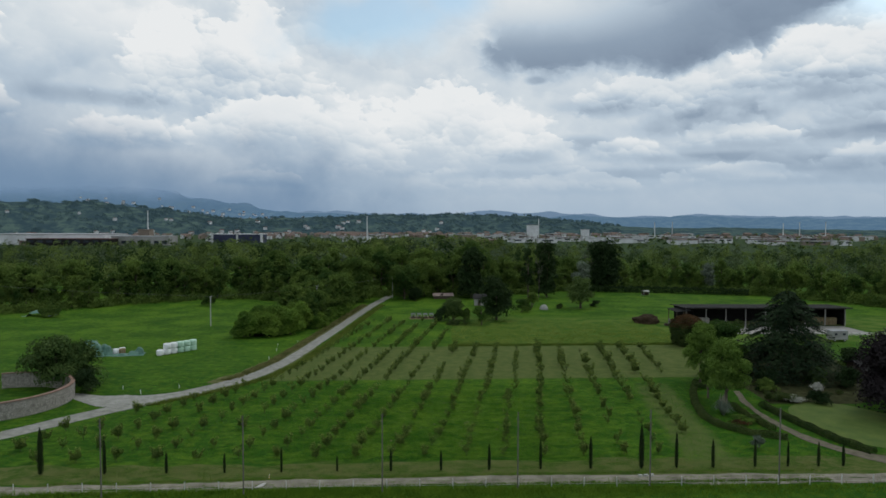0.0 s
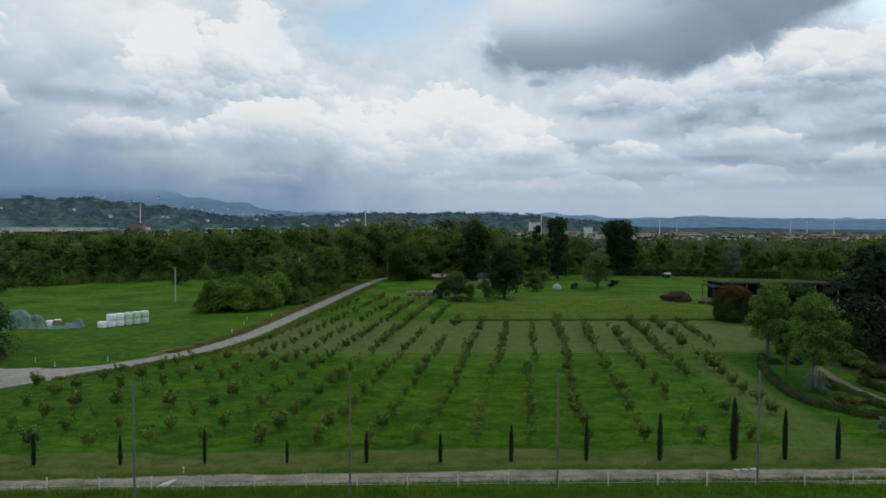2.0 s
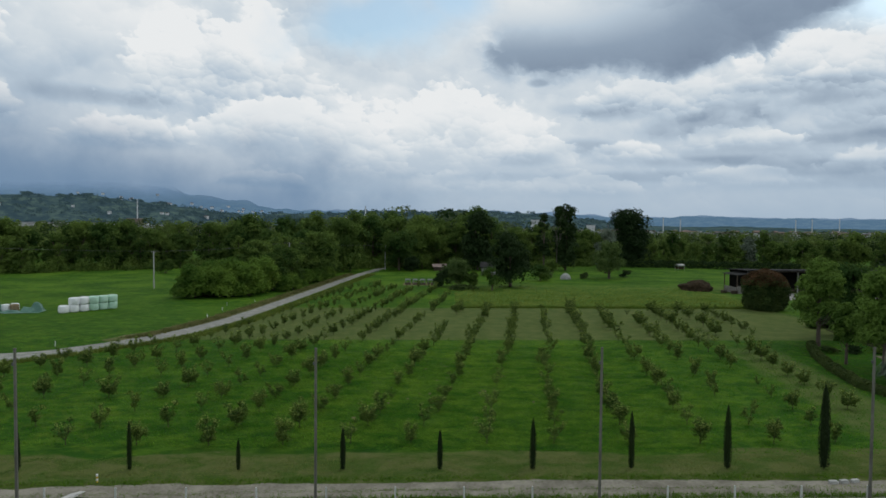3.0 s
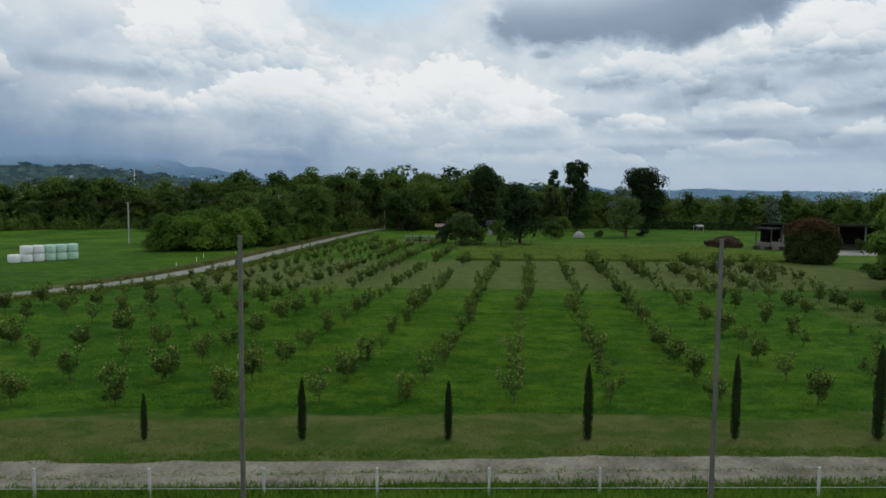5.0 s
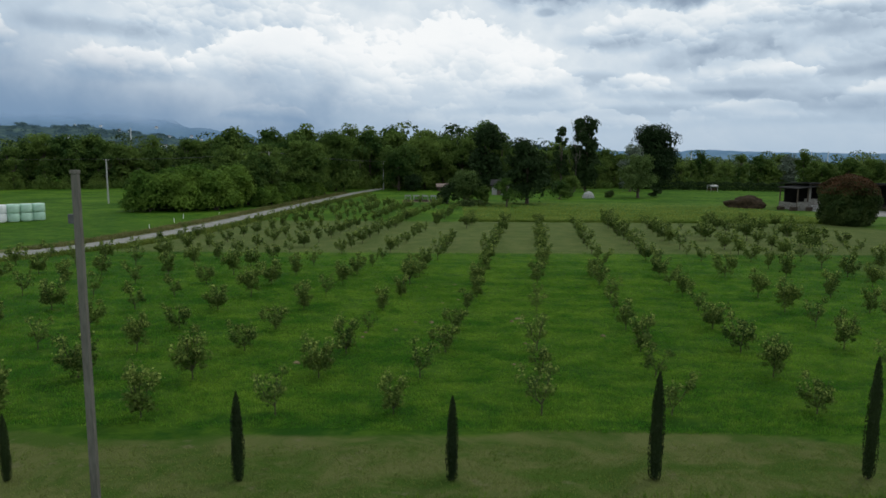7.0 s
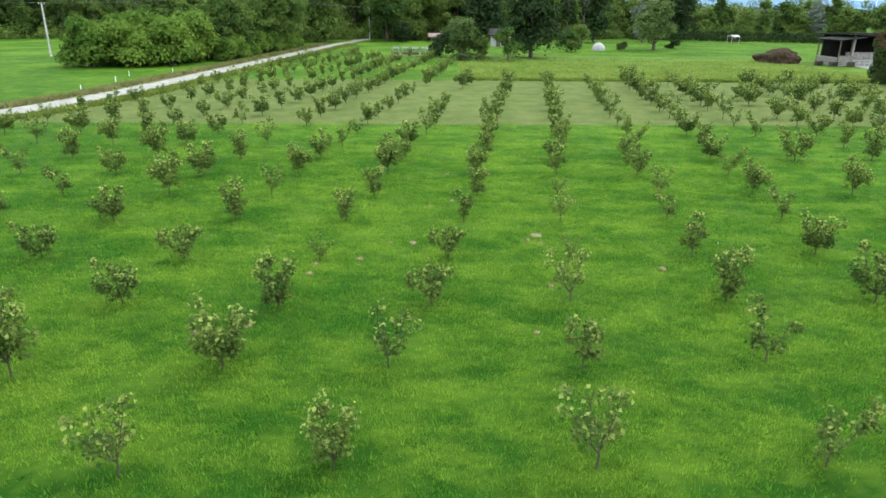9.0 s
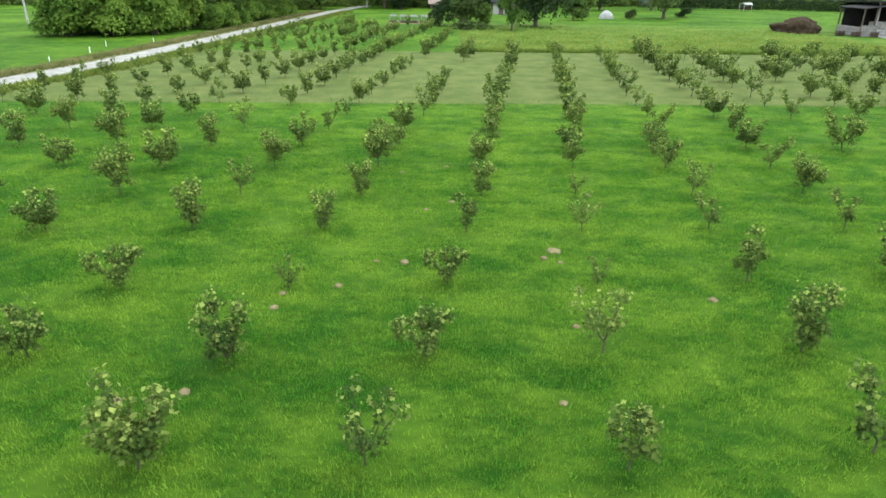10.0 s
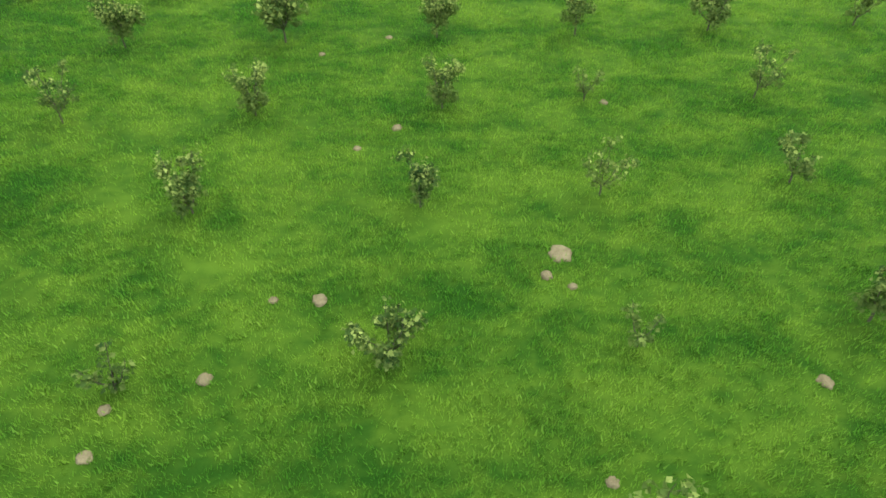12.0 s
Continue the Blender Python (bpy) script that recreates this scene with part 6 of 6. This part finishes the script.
# ---- garden ----
def cedar(x, y, height, wide, seed):
    """Tiers of drooping branches with flat sprays of needles."""
    rng = np.random.default_rng(seed)
    ob = thing("cedar_tree", "large dark blue-green cedar with drooping tiers", "cedar", at=(x, y, 0))
    ts = np.linspace(0, 1, 8)
    wood = [tube_arrays(np.stack((0 * ts, 0 * ts, ts * height * 0.98), axis=1), 0.42 * (1.03 - ts) + 0.02, 9)]
    p, d = [], []
    for k in range(150):
        h = 0.05 + 0.93 * (k / 149) ** 0.92
        reach = wide * 0.5 * (1 - h) ** 0.6 * rng.uniform(0.75, 1.1) + 0.3
        ang = k * 2.399 + rng.normal(0, 0.15)
        out = np.linspace(0, 1, 6)
        drop = 0.12 * reach - 0.34 * reach * out**1.6
        line = np.stack((np.cos(ang) * reach * out, np.sin(ang) * reach * out, h * height + drop), axis=1)
        wood.append(tube_arrays(line[[0, 2, 5]], [0.09 * (1.1 - h), 0.05 * (1.1 - h), 0.012], 4))
        m = int(60 + 190 * reach / wide * 2)
        s = rng.uniform(0.15, 1.05, m)
        at = np.stack([np.interp(s, out, line[:, i]) for i in range(3)], axis=1)
        side = np.array((-math.sin(ang), math.cos(ang), 0.0))
        at += side * (rng.normal(0, 0.16, m) * reach * s)[:, None] + np.array((0, 0, 1)) * (rng.normal(0, 0.07, m) - 0.3 * s * rng.uniform(0, 1, m))[:, None]
        p.append(at)
        d.append(np.tile((math.cos(ang) * 0.5, math.sin(ang) * 0.5, 0.8), (m, 1)))
    child("trunk", mesh_from("trunk", *merge(wood), BARK, True), ob)
    child("crown", mesh_from("crown", *leaf_arrays(rng, np.concatenate(p), np.concatenate(d), 0.26, 0.35, 2.2, 0.1), LEAF_CEDAR), ob)


cedar(67.2, 126.5, 16.8, 25, 401)
add_tree("linden_tree", "light green leafy garden tree", "tree", 47.9, 120.0, 11.8, 8.8, LEAF_LIGHT, 402, 8000, 0.2, 0.24, 46, 0.27, 0.9, 0, 0.6, (0.10, 0.17))
add_tree("linden_tree", "small slim bright green garden tree", "tree", 45.0, 109.4, 7.4, 3.8, LEAF_LIGHT, 403, 3000, 0.18, 0.14, 24, 0.34, 0.9, 0, 0.4, (0.14, 0.2))
add_tree("linden_tree", "broad light green garden tree with layered crown", "tree", 45.8, 104.2, 11.2, 10.4, LEAF_LIGHT, 408, 11500, 0.2, 0.24, 56, 0.24, 0.9, 0, 0.8, (0.09, 0.15))
add_tree("linden_tree", "mid-green tree behind the garden trees", "tree", 55.5, 128, 10.5, 9, LEAF_WOOD, 404, 4500, 0.3, 0.28, 22, 0.2)
add_shrub("spreading purple-black leaved tree in the garden", 70.6, 99, 14.6, 16, LEAF_PURPLE, 405, 11000, 0.3, 34, "copper_beech", "tree")


def red_bush():
    """A broad dome of foliage to the ground: dark sides, red-brown young leaves on top."""
    rng = np.random.default_rng(407)
    ob = thing("photinia_bush", "rounded photinia with red-brown top and dark green sides", "shrub", at=(59.6, 158, 0))
    stems = [tube_arrays([(0, 0, -0.1), (0.5 * math.cos(k), 0.5 * math.sin(k), 1.5), (2.2 * math.cos(k), 2.2 * math.sin(k), 4.5)], [0.14, 0.10, 0.04], 6) for k in range(0, 7, 1)]
    child("trunk", mesh_from("trunk", *merge(stems), BARK, True), ob)

    def shell(count, low, top, seed, fill=1.0, leaf=0.2):
        r = np.random.default_rng(seed)
        ang, z = r.uniform(0, 6.283, count), r.uniform(low, top, count)
        lump = 1 + 0.07 * np.sin(3 * ang + z) + 0.05 * np.sin(7 * ang - 2 * z)
        w = fill * np.interp(z, [0, 1.0, 4.5, 6.0, 7.0, 7.5], [3.2, 3.7, 4.05, 3.5, 2.3, 0.6]) * lump * r.uniform(0.84, 1.03, count)
        p = np.stack((np.cos(ang) * w, np.sin(ang) * w, z), axis=1)
        d = np.stack((np.cos(ang), np.sin(ang), np.interp(z, [0, 4, 7.5], [0.1, 0.4, 2.5])), axis=1)
        return leaf_arrays(r, p, d, leaf)

    child("side_foliage", mesh_from("side_foliage", *merge([shell(9000, 0.1, 5.6, 1), shell(3500, 0.1, 6.4, 3, 0.82, 0.5)]), LEAF_BOX), ob)
    child("top_foliage", mesh_from("top_foliage", *shell(7000, 4.6, 7.6, 2), LEAF_RED), ob, "red-brown young leaves on top")


red_bush()


def hedge(points, tall, wide, label, mat, seed, per_metre=240, leaf=0.1):
    rng = np.random.default_rng(seed)
    pts = np.asarray(points, dtype=float)
    dist = np.concatenate(([0], np.cumsum(np.linalg.norm(np.diff(pts, axis=0), axis=1))))
    n = int(dist[-1] * per_metre)
    s = rng.uniform(0, dist[-1], n)
    c = np.stack((np.interp(s, dist, pts[:, 0]), np.interp(s, dist, pts[:, 1])), axis=1)
    a = rng.uniform(-0.25, math.pi + 0.25, n)
    ease = 0.72
    off = np.sign(np.cos(a)) * np.abs(np.cos(a)) ** ease * wide / 2
    z = np.clip(np.abs(np.sin(a)) ** ease * tall * (1 + 0.10 * np.sin(s * 1.7)) * rng.uniform(0.86, 1.04, n), 0.04, None)
    way = np.stack((np.interp(s + 0.2, dist, pts[:, 0]) - c[:, 0], np.interp(s + 0.2, dist, pts[:, 1]) - c[:, 1]), axis=1) + 1e-6
    way /= np.linalg.norm(way, axis=1)[:, None]
    p = np.stack((c[:, 0] - way[:, 1] * off, c[:, 1] + way[:, 0] * off, z), axis=1)
    d = np.stack((-way[:, 1] * np.cos(a), way[:, 0] * np.cos(a), np.abs(np.sin(a))), axis=1)
    v, f = leaf_arrays(rng, p, d, leaf)
    foot = pts[0]
    v[:, :2] -= foot
    thing("hedge", label, "hedge", "garden hedges", at=(foot[0], foot[1], 0), data=mesh_from("hedge", v, f, mat))


hedge([(47.0, 120), (44.0, 113.5), (41.5, 106), (39.9, 98.5), (40.4, 94), (43.0, 90.4), (47.4, 88.2)], 0.8, 1.15, "low clipped box hedge curving round the garden", LEAF_BOX, 411, 420, 0.12)
hedge([(51.7, 104.5), (52.4, 96), (53.6, 88), (55.5, 82.4)], 0.85, 1.1, "low clipped hedge beside the sandy path", LEAF_BOX, 412, 420, 0.12)
hedge([(46.8, 104), (46.6, 98), (47.4, 92)], 0.8, 0.9, "low hedge on the bed side of the path", LEAF_BOX, 413, 380, 0.11)
hedge([(58, 284), (85, 280), (105, 276), (126, 268)], 2.7, 2.6, "dark overgrown hedge along the far side of the meadow", LEAF_DARK, 416, 130, 0.34)
add_shrub("upright clipped shrub at the edge of the farmyard", 83.7, 183, 3.3, 2.8, LEAF_BOX, 414, 1400, 0.16)
add_shrub("low clipped shrub at the edge of the farmyard", 86.4, 182.4, 1.5, 3.0, LEAF_BOX, 415, 900, 0.16)
add_shrub("clipped round box bush in the garden", 54.3, 107.5, 1.8, 2.6, LEAF_BOX, 421, 900, 0.13)
add_shrub("mound of white-flowering shrub in the garden", 58.3, 107.6, 1.2, 5.0, BLOSSOM, 422, 700, 0.13)
add_shrub("low green planting round the white flowers", 57.6, 108.2, 1.3, 5.6, LEAF_BOX, 423, 1200, 0.16)
add_shrub("dark green rounded garden shrub", 62.5, 106.5, 2.4, 4.6, LEAF_DARK, 424, 1100, 0.18)
add_shrub("dense green garden shrub below the cedar", 57, 114, 2.6, 4.4, LEAF_WOOD, 425, 1100, 0.18)
add_shrub("low white-flowering shrub by the garden house", 66.5, 114.5, 1.6, 3.2, BLOSSOM, 426, 500, 0.14)
add_shrub("dark shrub under the cedar", 60, 119, 3.0, 5.0, LEAF_DARK, 427, 1000, 0.2)
add_shrub("tall dark evergreen shrub by the garden house", 73.5, 117, 4.2, 5.5, LEAF_DARK, 432, 1800, 0.22)
add_shrub("dark evergreen shrub beside the lawn", 76.5, 111, 3.6, 6.0, LEAF_DARK, 433, 1800, 0.22)
add_shrub("dark green shrub behind the white flowers", 69.5, 120, 3.4, 5.0, LEAF_WOOD, 434, 1400, 0.22)
add_shrub("green garden shrub by the lawn", 72, 108, 2.4, 5.0, LEAF_BOX, 428, 1000, 0.2)
add_shrub("russet ground-cover planting in the bed", 44.3, 95, 0.7, 4.4, LEAF_RED, 429, 300, 0.14)
add_shrub("yellow-green ground-cover planting in the bed", 44.8, 96, 0.8, 5.2, LEAF_LIGHT, 430, 1000, 0.14)
BED = plain("dark_bed", (0.022, 0.026, 0.010), (0.055, 0.058, 0.024), 0.8, 0.95, bump=0.8, spec=0.05)
bm = bmesh.new()
rim = [(54, 106), (68, 106), (84, 112), (90, 128), (84, 146), (66, 148), (57, 134), (54.5, 118)]
bm.faces.new([bm.verts.new((x, y, 0.018)) for x, y in rim])
bmesh.ops.triangulate(bm, faces=bm.faces[:])
bmesh.ops.recalc_face_normals(bm, faces=bm.faces[:])
tagged(part("planting_bed", bm, BED, None), "dark garden bed under trees and shrubs", "planting bed", kind="structure")
b_rng = np.random.default_rng(447)
COVER = [add_shrub("low dark green ground-cover shrub in the bed", 47 + 3 * k, 116, 0.9, 2.6, (LEAF_BOX, LEAF_DARK, LEAF_WOOD)[k], 450 + k, 520, 0.14, 10, "ground_cover", "shrub") for k in range(3)]
for k in range(46):
    x, y = b_rng.uniform(41, 84), b_rng.uniform(92, 146)
    if x < 56 and not (36 + 0.10 * y < x < 47 and y < 99) or x > 56 and y < 108 or (x - 67) ** 2 + (y - 126) ** 2 < 9:
        continue
    placed(COVER[k % 3], x, y, b_rng.uniform(0, 360), b_rng.uniform(0.6, 1.1) * (1.0 if y < 120 else 1.9))
for k, (x, y) in enumerate(((62, 139), (70, 141), (78, 139), (85, 133), (75.5, 131))):
    add_shrub("tall dark evergreen shrub behind the cedar", x, y, 4.6 - 0.4 * (k % 2), 7.5, LEAF_DARK, 460 + k, 2200, 0.26)
add_shrub("pale shrub at the end of the hedge", 41.5, 84.5, 1.9, 2.2, LEAF_GREY, 431, 500, 0.14)


def pampas(x, y):
    rng = np.random.default_rng(441)
    ob = thing("pampas_grass", "large tuft of pampas grass with pale plumes", "pampas grass", at=(x, y, 0))
    blades, plumes = [], []
    for k in range(420):
        ang, far, tall = rng.uniform(0, 6.28), rng.uniform(0.3, 1.9), rng.uniform(1.2, 2.4)
        out = np.array((math.cos(ang), math.sin(ang), 0))
        side = np.array((-math.sin(ang), math.cos(ang), 0)) * 0.03
        a, b, c = out * 0.15, out * far * 0.5 + np.array((0, 0, tall)), out * far + np.array((0, 0, tall * 0.55))
        blades.append((np.array((a - side, a + side, b + side, b - side)), np.array([(0, 1, 2, 3)])))
        blades.append((np.array((b - side, b + side, c + side * 0.2, c - side * 0.2)), np.array([(0, 1, 2, 3)])))
    child("blades", mesh_from("blades", *merge(blades), LEAF_GREY), ob)
    for k in range(22):
        ang, far = rng.uniform(0, 6.28), rng.uniform(0.1, 0.9)
        top = np.array((math.cos(ang) * far, math.sin(ang) * far, rng.uniform(2.4, 3.3)))
        plumes.append(tube_arrays([top * (0.3, 0.3, 0.4), top * (0.9, 0.9, 0.75), top], [0.02, 0.09, 0.02], 5))
    child("plumes", mesh_from("plumes", *merge(plumes), PLUME), ob)


pampas(43.4, 99.6)
bm = bmesh.new()
bmesh.ops.create_circle(bm, cap_ends=True, segments=40, radius=1.0)
for v in bm.verts:
    v.co = Vector((61.5 + v.co.x * 8.2, 95.5 + v.co.y * 11.5, 0.02))
lawn = part("lawn", bm, plain("mown_lawn", (0.050, 0.092, 0.011), (0.098, 0.136, 0.022), 0.35, 0.9, bump=0.5, fine=30), None)
tagged(lawn, "mown garden lawn behind the low hedge", "lawn", kind="structure")


# ---- buildings of the plain ----
def hall(label, x, y, wide, deep, tall, wall_mat, roof_mat, bays=0, sill=0.35):
    ob = thing("factory_hall", label, "factory", "halls on the plain", at=(x, y, 0))
    part("wall", box(bmesh.new(), (wide, deep, tall + 2), (0, 0, tall / 2 - 1)), wall_mat, ob)
    part("roof", box(bmesh.new(), (wide + 1.5, deep + 1.5, 0.8), (0, 0, tall + 0.4)), roof_mat, ob)
    for k in range(bays):
        part("window", box(bmesh.new(), (wide / bays * 0.6, 0.4, tall * 0.35), (-wide / 2 + wide * (k + 0.5) / bays, -deep / 2 - 0.1, tall * (0.3 + sill))), GLASS_DARK, ob)
    return ob


hall("long white factory hall with flat roof", -535, 905, 158, 60, 14, WALL_FAR, ROOF_PALE, 0)
hall("factory hall with rust-red roof", -487, 862, 108, 40, 8.6, DARK, ROOF_RUST, 9)
hall("grey open-sided storage hall", -404, 880, 76, 30, 11.5, WALL_PALE, ROOF_PALE, 7, 0.05)
hall("tan plant building beside a tall mast", -428, 935, 16, 14, 20, WALL_WARM, WALL_WARM, 0)
hall("dark blue office hall with white frame", -316, 1005, 78, 26, 12.5, NAVY, WALL_FAR, 0)
hall("white end wall of the office hall", -353, 992, 3, 3, 13.2, WALL_FAR, WALL_FAR, 0)
hall("white middle wall of the office hall", -315, 992, 3, 3, 13.2, WALL_FAR, WALL_FAR, 0)
hall("white end wall of the office hall", -278, 992, 3, 3, 13.2, WALL_FAR, WALL_FAR, 0)
hall("low tan warehouse behind the wood", 50, 850, 48, 40, 8.5, WALL_WARM, ROOF_RUST, 0)
hall("white tower block on the plain", 176, 1300, 20, 18, 27, WALL_FAR, ROOF_PALE, 0)
hall("small white tower block on the plain", 281, 1300, 14, 14, 18, WALL_FAR, ROOF_PALE, 0)
rng = np.random.default_rng(91)
for k in range(95):
    ang = radians(rng.uniform(-33, 35) if k < 30 else rng.uniform(4, 34))
    d = rng.uniform(1000, 1640)
    if -30 < math.degrees(ang) < -14 and d < 1080:
        continue
    pale = rng.uniform() < 0.7
    hall("pale industrial hall on the plain" if pale else "warm-coloured industrial hall on the plain", math.sin(ang) * d, math.cos(ang) * d, rng.uniform(14, 46), rng.uniform(12, 30), rng.uniform(4.5, 8), WALL_FAR if pale else WALL_WARM, ROOF_PALE if rng.uniform() < 0.7 else ROOF_RUST, int(rng.integers(0, 3)))
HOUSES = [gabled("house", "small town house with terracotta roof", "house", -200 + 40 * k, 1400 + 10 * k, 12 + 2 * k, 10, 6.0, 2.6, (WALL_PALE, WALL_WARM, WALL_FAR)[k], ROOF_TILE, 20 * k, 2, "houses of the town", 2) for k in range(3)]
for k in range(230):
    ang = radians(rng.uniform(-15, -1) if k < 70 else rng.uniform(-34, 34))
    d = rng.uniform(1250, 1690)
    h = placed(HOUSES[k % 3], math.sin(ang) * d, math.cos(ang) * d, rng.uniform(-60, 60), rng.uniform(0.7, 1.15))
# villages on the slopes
# duller roof colour here takes the place of haze on the slopes
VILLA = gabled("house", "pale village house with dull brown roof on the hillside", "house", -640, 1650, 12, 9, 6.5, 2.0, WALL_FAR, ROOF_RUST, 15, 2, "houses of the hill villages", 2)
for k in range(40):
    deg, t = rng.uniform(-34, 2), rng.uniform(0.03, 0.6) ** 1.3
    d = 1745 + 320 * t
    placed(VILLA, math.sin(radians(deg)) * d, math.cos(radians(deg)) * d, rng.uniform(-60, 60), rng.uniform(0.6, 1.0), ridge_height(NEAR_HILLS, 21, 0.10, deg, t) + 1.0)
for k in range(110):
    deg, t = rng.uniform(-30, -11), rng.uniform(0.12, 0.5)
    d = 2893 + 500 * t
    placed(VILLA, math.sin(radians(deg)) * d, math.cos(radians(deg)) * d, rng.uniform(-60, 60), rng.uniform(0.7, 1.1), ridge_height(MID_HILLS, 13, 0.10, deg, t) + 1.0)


def mast(x, y, tall):
    ob = thing("mast", "tall slim white mast on the plain", "mast", "masts on the plain", at=(x, y, 0))
    part("shaft", rod(bmesh.new(), (0, 0, -1), (0, 0, tall), 1.0, 0.6, 10), WALL_FAR, ob)
    part("head", rod(bmesh.new(), (0, 0, tall), (0, 0, tall + 1.2), 1.1, 1.1, 10), STEEL, ob)


for px, d, tall in ((-0.4545, 930, 46), (-0.118, 900, 38), (0.145, 1100, 36), (0.323, 1200, 31), (0.52, 1250, 30), (0.545, 1300, 32), (0.585, 1250, 33), (0.35, 1400, 33)):
    mast(px * d, d, tall)
